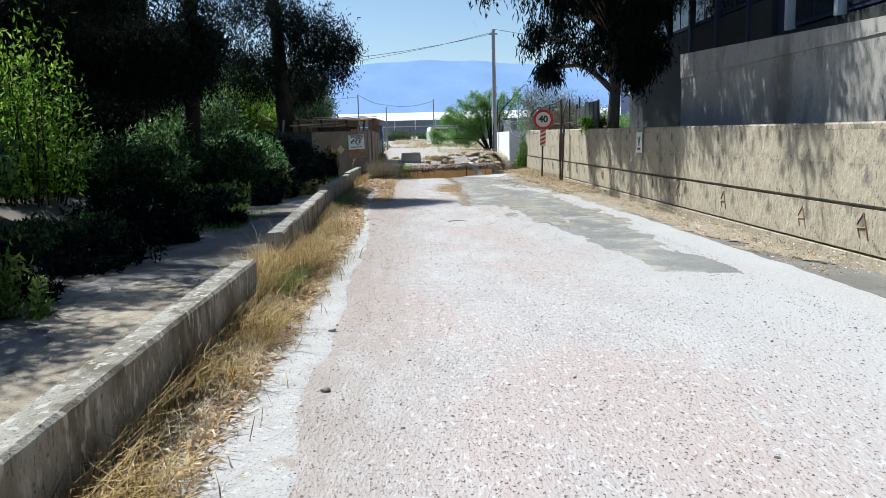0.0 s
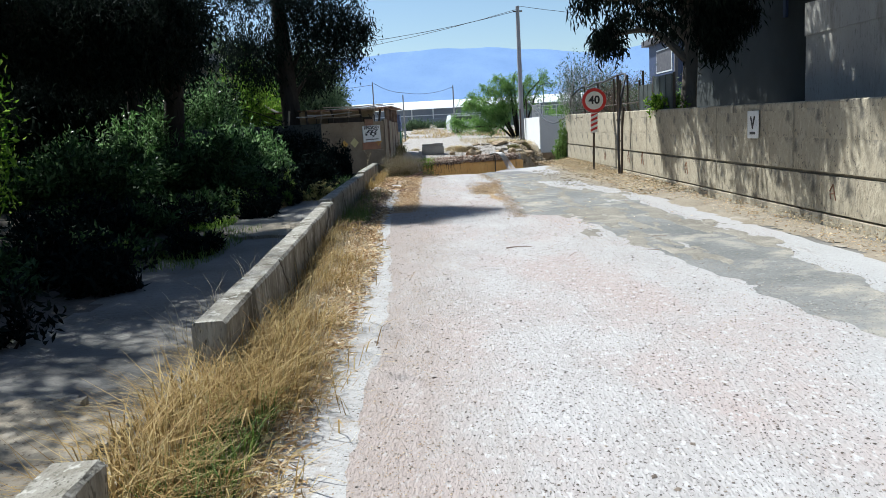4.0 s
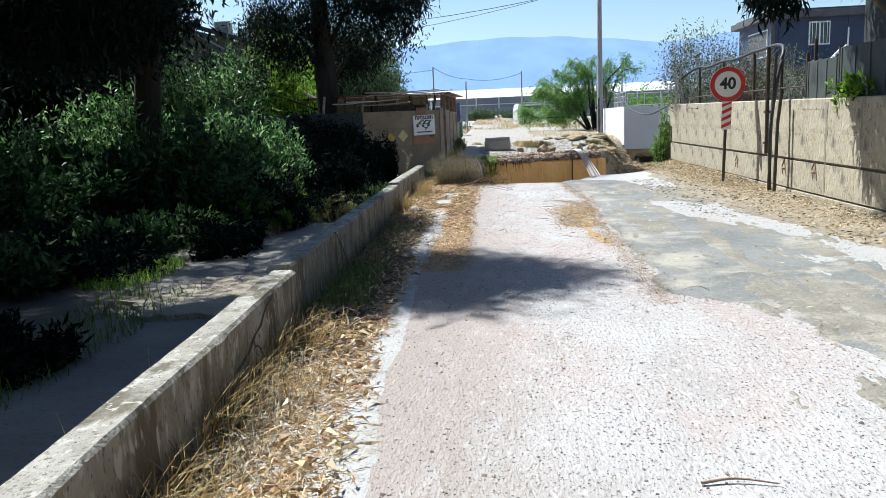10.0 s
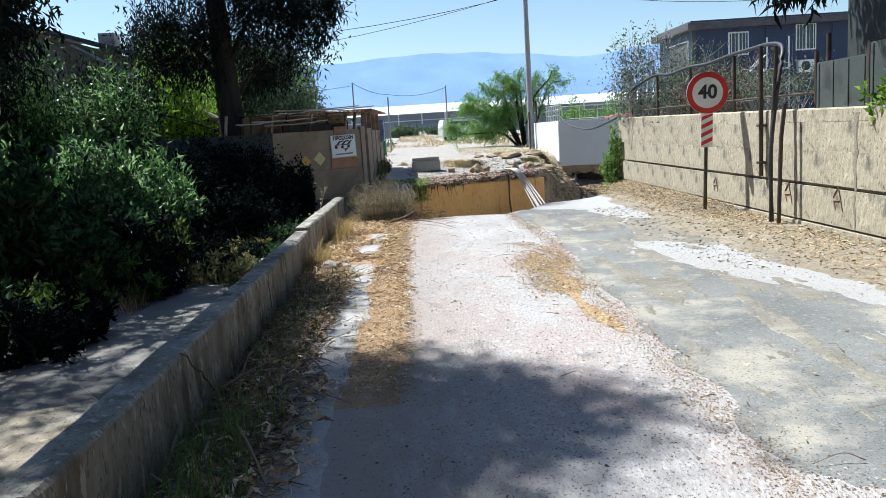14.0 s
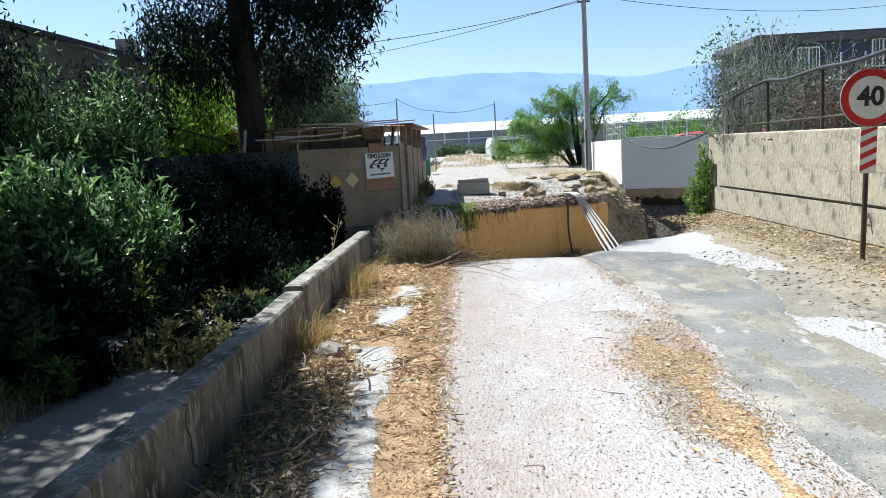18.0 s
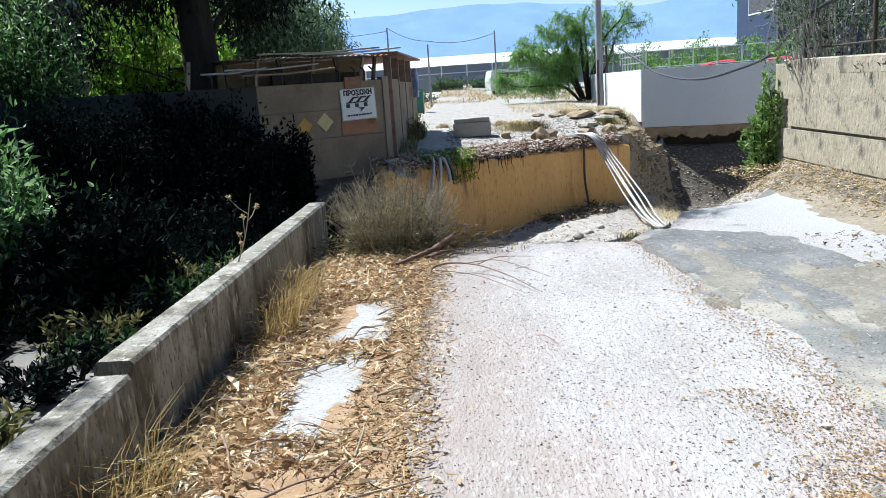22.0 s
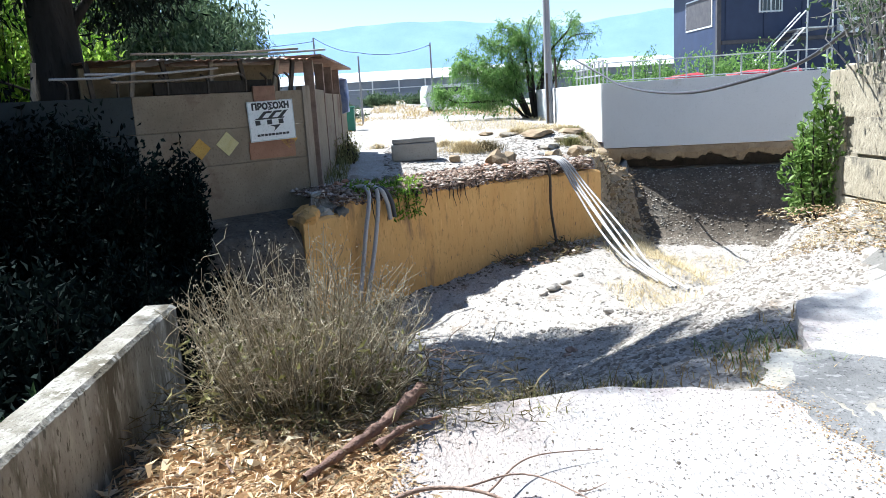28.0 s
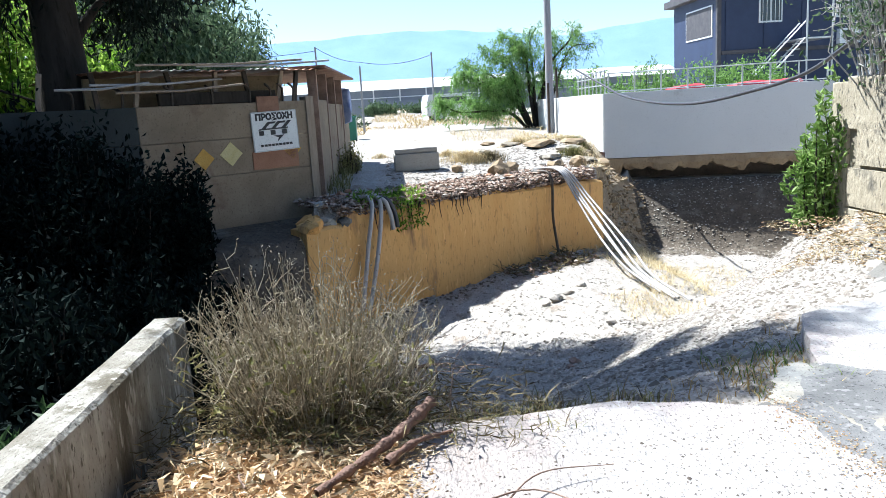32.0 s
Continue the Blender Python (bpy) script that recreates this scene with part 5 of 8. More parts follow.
part("pipe_post", raw("pipe_post", *tube_arrays([(-0.12, -0.3, -0.5), (-0.12, -0.3, 1.0), (-0.12, -0.3, 2.0)], 0.05, 8), STEEL, True), None, p1)
part("insulator", box(-0.3, 0.3, -0.05, 0.05, 8.2, 8.28, 0.01), STEEL, p1)


# ---- beyond the stream ----
for x, y, h in ((-5.97, 63.8, 5.0), (-3.5, 63.0, 3.8), (0.7, 65.9, 4.2), (9.0, 70, 4.5)):
    utility_pole(x, y, h, 0.07, "thin dark post standing far off in the field")
wires = [((4.68, 50.4, 8.7), (-30, 62, 8.2), 1.6), ((4.68, 50.4, 8.9), (30, 60, 9.5), 1.0), ((4.68, 50.4, 8.6), (-26, 40, 7.0), 1.5), ((-5.97, 63.8, 5.4), (-3.5, 63, 4.4), 0.2), ((-3.5, 63, 4.4), (0.7, 65.9, 4.8), 0.3), ((-5.97, 63.8, 5.2), (-16, 60, 5.4), 0.4), ((5.5, 9, 6.0), (30, 60, 9.5), 2.0)]
for a, b, sag in wires:
    a, b = np.array(a), np.array(b)
    t = np.linspace(0, 1, 16)[:, None]
    pts = a + (b - a) * t - np.array([0, 0, 1]) * sag * 4 * t * (1 - t)
    tagged(raw("overhead_wire", *tube_arrays(pts, 0.016, 5), CABLE, True), "thin dark overhead wire", "wire", "overhead wires")

gh = thing("greenhouse", "long low greenhouse with a white sheet roof and grey sides", "greenhouse", (0, 105, float(ground_z(0, 105))))
part("wall", box(-34, 30, 0, 14, -1.0, 1.9, 0.03), GREYWALL, gh)
bm = bmesh.new()
sec = [(-0.4, 1.85), (0.0, 2.1), (3.5, 2.95), (7, 3.15), (10.5, 2.95), (14.4, 1.85)]
ends = [[bm.verts.new((x, y, z)) for y, z in sec] for x in (-34.4, 30.4)]
for k in range(5):
    bm.faces.new((ends[0][k], ends[1][k], ends[1][k + 1], ends[0][k + 1]))
bm.faces.new(ends[0])
bm.faces.new(ends[1][::-1])
bm.faces.new((ends[0][0], ends[0][5], ends[1][5], ends[1][0]))
bmesh.ops.recalc_face_normals(bm, faces=bm.faces)
part("roof", bm, GREENHOUSE, gh, "white sheet roof")
for k in range(22):
    part("side_post", box(-33 + 2.9 * k, -32.85 + 2.9 * k, -0.12, -0.02, -0.5, 1.85), GREENHOUSE, gh)
part("side_rail", box(-34, 30, -0.1, -0.02, 0.95, 1.05), GREENHOUSE, gh)
fence_far = thing("far_wall", "low grey boundary wall across the field", "wall", (0, 92, float(ground_z(0, 92))))
part("body", box(-30, 40, 0, 0.2, -0.5, 0.75, 0.02), GREYWALL, fence_far)

# navy building with white windows
nb = thing("navy_building", "dark blue clad building with white-framed windows", "building", (24.2, 80, 0.5))
part("wall", box(0, 40, 0, 9.7, -1, 9.4, 0.03), NAVY, nb)
part("roof", box(-0.25, 40.3, -0.3, 10.0, 9.35, 9.6, 0.03), DARKROOF, nb)
part("eave_band", box(-0.7, 40.6, -0.9, 10.4, 8.75, 9.36, 0.05), DARKROOF, nb, "deep dark eaves")
part("cornice", box(0.3, 40.1, -0.12, 0.02, 4.0, 4.3, 0.02), DARKROOF, nb)
part("corner_trim", box(-0.08, 0.25, -0.08, 0.25, -1, 9.36), DARKROOF, nb)
for k in range(13):
    part("cladding_rib", box(0.6 + 3.1 * k, 0.68 + 3.1 * k, -0.06, 0.01, -1, 9.3), NAVY, nb)
win = part("window", box(-0.07, 0.05, 1.0, 6.6, 5.5, 8.0, 0.01), FRAMEWHITE, nb)
# Dark panel added instead of glass, which mirrored the bright sky
part("pane", box(-0.10, -0.06, 1.15, 6.45, 5.63, 7.87), DARKROOF, win, "matt dark grey panel in place of reflecting glass")
for x, z, w, h in ((3.3, 6.3, 1.9, 2.1), (9.6, 6.4, 1.9, 2.4), (15, 6.4, 1.9, 2.4), (21, 6.4, 1.9, 2.4), (27, 6.4, 1.9, 2.4), (11.5, 1.4, 1.8, 2.0), (17, 1.4, 1.8, 2.0)):
    win = part("window", box(x, x + w, -0.07, 0.05, z, z + h, 0.01), FRAMEWHITE, nb)
    for a in range(5):
        part("grille_bar", box(x + 0.25 + 0.33 * a, x + 0.29 + 0.33 * a, -0.16, -0.12, z - 0.05, z + h + 0.05), FRAMEWHITE, win)
    for a in (0, 1):
        part("pane", box(x + 0.12 + a * (w / 2 - 0.03), x + w / 2 - 0.08 + a * (w / 2 - 0.03), -0.10, -0.06, z + 0.12, z + h - 0.12), GLASS, win)
ac = part("air_conditioner", box(9.7, 11.4, -0.5, 0.0, 4.35, 5.5, 0.02), FRAMEWHITE, nb, "white air conditioner box")
bm = disc(0.42, -0.53, -0.49, 20)
bmesh.ops.translate(bm, vec=(10.35, 0, 4.95), verts=bm.verts)
part("fan_grille", bm, BLACK, ac)
st = thing("outside_stair", "pale steel outside stair beside the navy building", "stair", (28.0, 76, 0.5))
for s in (0, 1.3):
    part("stringer", raw("stringer", *tube_arrays([(s * 0.2 - 3.2, s, 0.4), (s * 0.2 - 1.0, s, 2.55), (s * 0.2 + 1.2, s, 4.7)], 0.06, 6), GALV, True), None, st)
    part("handrail", raw("handrail", *tube_arrays([(s * 0.2 - 3.2, s, 1.6), (s * 0.2 - 1.0, s, 3.75), (s * 0.2 + 1.2, s, 5.9)], 0.05, 6), GALV, True), None, st)
for k in range(10):
    part("tread", box(-3.1 + 0.44 * k, -2.72 + 0.44 * k, 0, 1.3, 0.45 + 0.43 * k, 0.50 + 0.43 * k), GALV, st)
part("landing", box(1.2, 3.4, 0, 3.9, 4.62, 4.74, 0.01), GALV, st)
for s in (1.35, 3.3):
    part("landing_post", box(s - 0.05, s + 0.05, 0.0, 0.1, -0.5, 7.4, 0.01), GALV, st)
for k in range(2):
    part("leg", raw("leg", *tube_arrays([(-2 + 2 * k, 0.6, -0.5), (-2 + 2 * k, 0.6, 0.8), (-2 + 2 * k, 0.6, 1.5 + 1.95 * k)], 0.05, 6), GALV, True), None, st)
for k, (x, y) in enumerate(((7.7, 43.4), (9.6, 43.1), (10.6, 42.9))):
    z = float(ground_z(x, y))
    c = thing("red_cover", "bright red tarpaulin-covered heap behind the white wall", "covered heap", (x, y, z), group="red covers")
    bm = box(-0.55, 0.55, -0.5, 0.5, 0, 1.85 - z, 0.18, rough=0.12, cuts=3)
    part("cover", bm, REDPAINT, c)


def parked_van(x, y, turn):
    z = float(ground_z(x, y))
    c = thing("parked_van", "white van parked far off at the field edge", "car", (x, y, z), turn)
    bm = bmesh.new()
    prof = [(-2.1, 0.35), (2.1, 0.35), (2.15, 0.85), (1.2, 1.0), (0.7, 1.65), (-2.0, 1.7), (-2.15, 1.0)]
    sides = [[bm.verts.new((px, s, pz)) for px, pz in prof] for s in (-0.85, 0.85)]
    for k in range(7):
        n = (k + 1) % 7
        bm.faces.new((sides[0][k], sides[0][n], sides[1][n], sides[1][k]))
    bm.faces.new(sides[0])
    bm.faces.new(sides[1][::-1])
    bmesh.ops.recalc_face_normals(bm, faces=bm.faces)
    bmesh.ops.bevel(bm, geom=bm.edges[:], offset=0.06, segments=2, affect="EDGES")
    part("body", bm, CARWHITE, c)
    for s in (-0.87, 0.85):
        part("side_window", box(-1.7, 0.55, s, s + 0.02, 1.08, 1.52, 0.005), GLASS, c)
        for wx in (-1.3, 1.35):
            bm = disc(0.32, -0.09, 0.09, 18)
            bmesh.ops.translate(bm, vec=(wx, s, 0.32), verts=bm.verts)
            w = part("wheel", bm, TYRE, c)
            bm = disc(0.18, -0.1, 0.1, 14)
            bmesh.ops.translate(bm, vec=(wx, s, 0.32), verts=bm.verts)
            part("rim", bm, GALV, w)
    return c


parked_van(2.3, 70, radians(12))
bin_ = thing("wheelie_bin", "green plastic wheelie bin standing by the shed", "bin", (-3.6, 50.5, float(ground_z(-3.6, 50.5))))
part("body", box(-0.3, 0.3, -0.35, 0.35, 0.1, 1.0, 0.05), GREENBIN, bin_)
part("lid", box(-0.33, 0.33, -0.38, 0.38, 1.0, 1.08, 0.03), GREENBIN, bin_)
for s in (-0.25, 0.25):
    bm = disc(0.1, -0.03, 0.03, 14)
    bmesh.ops.transform(bm, matrix=Matrix.Translation((s, 0.3, 0.1)) @ Matrix.Rotation(radians(90), 4, "Z"), verts=bm.verts)
    part("wheel", bm, TYRE, bin_)
mark = thing("field_notice", "small white notice board in the field", "sign", (3.0, 70, float(ground_z(3.0, 70))))
part("board", box(-0.45, 0.45, -0.02, 0.02, 0.7, 1.5, 0.01), SIGNWHITE, mark)
part("post", box(-0.04, 0.04, 0.03, 0.09, -0.2, 1.3), WOOD, mark)

# ---- long building on the terrace behind the retaining wall ----
hb = thing("terrace_building", "dark building in shade with tall blue glazing above grey walls", "building", (6.7, 0, 1.4))
# Tree shade on the terrace walls is put into their colour
part("lower_wall", box(0, 9, 11.6, 22.6, -0.3, 2.8, 0.02), SHADEWALL, hb, "rendered lower wall, colour darkened for tree shade")
part("lower_wall", box(0, 9, -16, 11.58, 0.9, 2.0, 0.02), SHADEWALL, hb, "rendered lower wall, colour darkened for tree shade")
part("wall", box(0.12, 9, -16, 22.5, 2.0, 6.6, 0.02), NAVY, hb)
part("roof", box(-0.6, 9.4, -16.4, 22.9, 6.6, 6.85, 0.03), DARKROOF, hb)
for k in range(20):
    y = -15.3 + 1.88 * k
    z0, z1 = (2.05, 4.6) if y < 11 else (2.85, 5.2)
    win = part("window", box(0.04, 0.16, y, y + 1.5, z0, z1, 0.01), NAVY, hb)
    for a in (0, 1):
        part("pane", box(0.02, 0.06, y + 0.07 + 0.72 * a, y + 0.71 + 0.72 * a, z0 + 0.08, z1 - 0.08), GLASS, win)
    part("column", box(-0.06, 0.14, y - 0.26, y - 0.12, 2.0, 6.6, 0.01), FRAMEWHITE if 8 < y < 12.6 else NAVY, hb)

# sheet screen on top of the retaining wall
screen = thing("wall_screen", "dull grey-green sheet screen standing on the retaining wall", "screen", (3.93, 17.0, 1.40))
for y0, y1, top in ((0.16, 1.34, 0.77), (-1.35, 0.11, 0.90)):
    sheet_ = part("panel", box(-0.012, 0.012, y0, y1, 0.06, top, 0.004), SCREEN, screen)
    for k in range(4):
        y = y0 + 0.06 + (y1 - y0 - 0.12) * k / 3
        part("rib", box(-0.024, -0.011, y - 0.018, y + 0.018, 0.08, top - 0.02, 0.004), SCREEN, sheet_)
for y in (-1.38, 0.135, 1.37):
    part("post", box(-0.02, 0.03, y - 0.022, y + 0.022, -0.05, 0.92, 0.004), STEEL, screen)

# ---- houses behind the left-hand trees ----
lh = thing("roadside_house", "dim house with a low tiled roof and chimneys behind the trees", "house", (-16.5, 40, 0.2))
part("wall", box(-5, 5.0, -3.8, 4, -0.5, 4.7, 0.03), SHEDWALL, lh)
bm = bmesh.new()
g0, g1 = ([bm.verts.new((x, y, z)) for x, z in ((-5.6, 4.62), (0.0, 6.4), (5.6, 4.62), (5.6, 4.74), (0.0, 6.54), (-5.6, 4.74))] for y in (-4.1, 4.6))
bm.faces.new(g0)
bm.faces.new(g1[::-1])
for k in range(6):
    n = (k + 1) % 6
    bm.faces.new((g0[k], g0[n], g1[n], g1[k]))
bmesh.ops.recalc_face_normals(bm, faces=bm.faces)
part("roof", bm, DARKROOF, lh)
bm = bmesh.new()
gable = [bm.verts.new((x, y, z)) for y in (-3.8, -3.6) for x, z in ((-5, 4.7), (5, 4.7), (0, 6.3))]
bm.faces.new(gable[:3])
bm.faces.new(gable[3:][::-1])
for k in range(3):
    bm.faces.new((gable[k], gable[(k + 1) % 3], gable[3 + (k + 1) % 3], gable[3 + k]))
bmesh.ops.recalc_face_normals(bm, faces=bm.faces)
part("gable", bm, SHEDWALL, lh)
for x, z in ((4.2, 5.6), (5.15, 5.25)):
    part("chimney", box(x - 0.28, x + 0.28, -3.6, -3.0, 4.3, z, 0.02), CONCRETE, lh)
for x in (-2.6, 1.6):
    win = part("window", box(x, x + 1.2, -3.86, -3.75, 2.0, 3.4, 0.01), FRAMEWHITE, lh)
    part("pane", box(x + 0.1, x + 1.1, -3.89, -3.85, 2.1, 3.3), GLASS, win)
tagged(raw("leaning_pole", *tube_arrays([(-13.4, 36.05, 5.40), (-10.9, 36.0, 3.95), (-8.4, 35.9, 2.49)], 0.05, 7), PIPE, True), "long pale pole slanting from the house to the shed roof", "pole")


# ---- plants ----
def tree(name, label, x, y, height, rad, mat_bark, mat_leaf, seed, lobes, leaf=(0.24, 0.05), droop=0.6, lean=(0.0, 0.0), bare=0):
    """A tapered trunk, limbs that reach into each part of the crown, and leaves in clumps there. lobes: world x, y, height above the
    foot, three half-widths, number of leaves."""
    s = np.random.default_rng(seed)
    z = float(ground_z(x, y))
    t = thing(name, label, "tree", (x, y, z))
    top = np.array([lean[0], lean[1], height])
    trunk = [np.array([0, 0, -0.4]), np.array([0, 0, 0.25])]
    for f in (0.15, 0.3, 0.45, 0.6, 0.75, 0.9, 1.0):
        trunk.append(top * f + np.array([s.normal(0, 0.07), s.normal(0, 0.07), 0]))
    trunk = np.array(trunk)
    radii = [rad * 1.4, rad * 1.12] + [rad * (1.05 - 0.8 * f) for f in (0.15, 0.3, 0.45, 0.6, 0.75, 0.9, 1.0)]
    out, at, dirs = [(trunk, radii)], [], []
    for lx, ly, lz, rx, ry, rz, n in lobes:
        c, half = np.array([lx - x, ly - y, lz]), np.array([rx, ry, rz])
        zf = min(max(0.62 * lz, 0.8), height * 0.95)
        base = np.array([np.interp(zf, trunk[:, 2], trunk[:, k]) for k in range(3)])
        r0 = min(float(np.interp(zf, trunk[:, 2], radii)) * 0.4, 0.022 if np.linalg.norm(c - base) > 3.2 else 0.12)
        mid = base + (c - base) * 0.5 + np.array([0, 0, 0.12 * np.linalg.norm(c - base)]) + s.normal(0, 0.12, 3)
        main = curve_points([base, mid, c], 5)
        out.append((main, np.linspace(r0, min(r0, 0.018), len(main))))
        m = max(10, n // 90)
        d = unit(s.normal(size=(m, 3)))
        heads = c + d * half * s.uniform(0.45, 1.05, (m, 1))
        for k in range(min(m, 16)):
            h = main[-1 - int(s.integers(4))]
            q = (h + heads[k]) / 2 + s.normal(0, 0.1, 3) + np.array([0, 0, 0.1])
            out.append(([h, q, heads[k]], [0.02, 0.012, 0.004]))
        pick = s.integers(0, m, n)
        size = s.uniform(0.16, 0.36, m)[pick, None] * (half.mean() / 1.4) ** 0.5
        at.append(heads[pick] + s.normal(0, 1, (n, 3)) * size * np.array([1, 1, 1.25]))
        dirs.append(s.normal(0, 1, (n, 3)) + np.array([0, 0, -2.4 * droop]))
    part("trunk", tubes("trunk", out, mat_bark, 7), None, t)
    at, dirs = np.concatenate(at), np.concatenate(dirs)
    n = len(at)
    part("crown", leaves("crown", at, dirs, s.uniform(0.6, 1.2, n) * leaf[0], s.uniform(0.7, 1.2, n) * leaf[1], mat_leaf), None, t)
    return t


EUC = "tall dark eucalyptus in shade with hanging leaves"
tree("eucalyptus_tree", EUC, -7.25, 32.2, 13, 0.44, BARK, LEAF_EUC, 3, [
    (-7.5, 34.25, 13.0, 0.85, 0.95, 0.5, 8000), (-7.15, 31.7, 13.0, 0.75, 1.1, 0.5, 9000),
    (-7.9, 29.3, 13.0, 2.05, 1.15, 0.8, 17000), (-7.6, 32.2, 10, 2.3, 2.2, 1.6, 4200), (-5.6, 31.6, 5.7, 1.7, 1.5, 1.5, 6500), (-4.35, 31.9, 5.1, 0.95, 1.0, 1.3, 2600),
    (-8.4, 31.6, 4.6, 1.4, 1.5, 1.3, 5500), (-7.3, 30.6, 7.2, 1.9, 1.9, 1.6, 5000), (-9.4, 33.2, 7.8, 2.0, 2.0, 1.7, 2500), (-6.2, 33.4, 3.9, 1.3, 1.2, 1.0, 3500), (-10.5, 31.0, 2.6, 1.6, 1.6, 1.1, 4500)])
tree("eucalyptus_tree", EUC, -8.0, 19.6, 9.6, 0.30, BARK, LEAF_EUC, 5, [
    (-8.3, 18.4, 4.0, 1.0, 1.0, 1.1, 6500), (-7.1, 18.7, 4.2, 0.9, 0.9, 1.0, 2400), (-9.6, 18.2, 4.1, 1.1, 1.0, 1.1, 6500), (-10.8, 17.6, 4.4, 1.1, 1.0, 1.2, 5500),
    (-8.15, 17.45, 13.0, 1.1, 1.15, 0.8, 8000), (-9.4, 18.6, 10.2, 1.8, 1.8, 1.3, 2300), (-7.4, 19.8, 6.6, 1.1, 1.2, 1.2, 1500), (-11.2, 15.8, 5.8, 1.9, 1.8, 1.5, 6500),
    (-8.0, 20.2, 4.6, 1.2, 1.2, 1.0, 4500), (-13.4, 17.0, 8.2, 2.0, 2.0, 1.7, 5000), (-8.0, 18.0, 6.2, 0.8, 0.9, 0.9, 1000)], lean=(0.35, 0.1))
# Lobes near 7 m are out of view, added to shade path and low wall
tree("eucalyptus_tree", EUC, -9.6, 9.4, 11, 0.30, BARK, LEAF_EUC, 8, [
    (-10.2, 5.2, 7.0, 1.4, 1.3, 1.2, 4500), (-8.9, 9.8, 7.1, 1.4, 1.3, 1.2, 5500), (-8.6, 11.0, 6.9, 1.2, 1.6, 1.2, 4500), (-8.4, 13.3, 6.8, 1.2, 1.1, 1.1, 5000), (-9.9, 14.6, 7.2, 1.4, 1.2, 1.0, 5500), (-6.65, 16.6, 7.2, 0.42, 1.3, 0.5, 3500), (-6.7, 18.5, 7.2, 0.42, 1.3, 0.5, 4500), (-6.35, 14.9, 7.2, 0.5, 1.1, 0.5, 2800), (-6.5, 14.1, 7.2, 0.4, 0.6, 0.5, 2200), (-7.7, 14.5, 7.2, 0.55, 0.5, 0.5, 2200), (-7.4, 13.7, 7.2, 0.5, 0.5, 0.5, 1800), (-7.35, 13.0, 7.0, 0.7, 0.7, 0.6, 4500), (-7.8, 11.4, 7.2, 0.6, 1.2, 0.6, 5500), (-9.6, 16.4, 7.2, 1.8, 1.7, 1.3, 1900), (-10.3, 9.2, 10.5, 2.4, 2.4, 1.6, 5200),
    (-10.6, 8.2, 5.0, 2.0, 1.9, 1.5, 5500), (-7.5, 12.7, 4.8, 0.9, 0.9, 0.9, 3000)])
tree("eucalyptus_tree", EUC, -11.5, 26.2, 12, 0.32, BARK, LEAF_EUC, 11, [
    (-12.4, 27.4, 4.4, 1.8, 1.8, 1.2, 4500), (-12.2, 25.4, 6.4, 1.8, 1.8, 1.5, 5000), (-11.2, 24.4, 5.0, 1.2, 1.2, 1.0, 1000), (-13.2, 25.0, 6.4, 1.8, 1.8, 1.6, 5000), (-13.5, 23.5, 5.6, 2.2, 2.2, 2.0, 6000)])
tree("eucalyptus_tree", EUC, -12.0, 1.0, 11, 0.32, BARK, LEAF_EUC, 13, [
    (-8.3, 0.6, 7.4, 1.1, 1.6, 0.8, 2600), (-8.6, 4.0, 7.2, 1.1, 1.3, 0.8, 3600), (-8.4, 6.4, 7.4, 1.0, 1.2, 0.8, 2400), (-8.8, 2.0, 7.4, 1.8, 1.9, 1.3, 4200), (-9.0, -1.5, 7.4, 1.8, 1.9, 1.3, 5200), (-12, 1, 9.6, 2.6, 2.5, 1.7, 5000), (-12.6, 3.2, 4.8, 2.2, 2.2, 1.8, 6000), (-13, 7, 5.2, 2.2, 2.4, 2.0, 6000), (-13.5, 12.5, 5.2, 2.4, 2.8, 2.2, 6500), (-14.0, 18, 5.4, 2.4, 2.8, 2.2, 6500)])
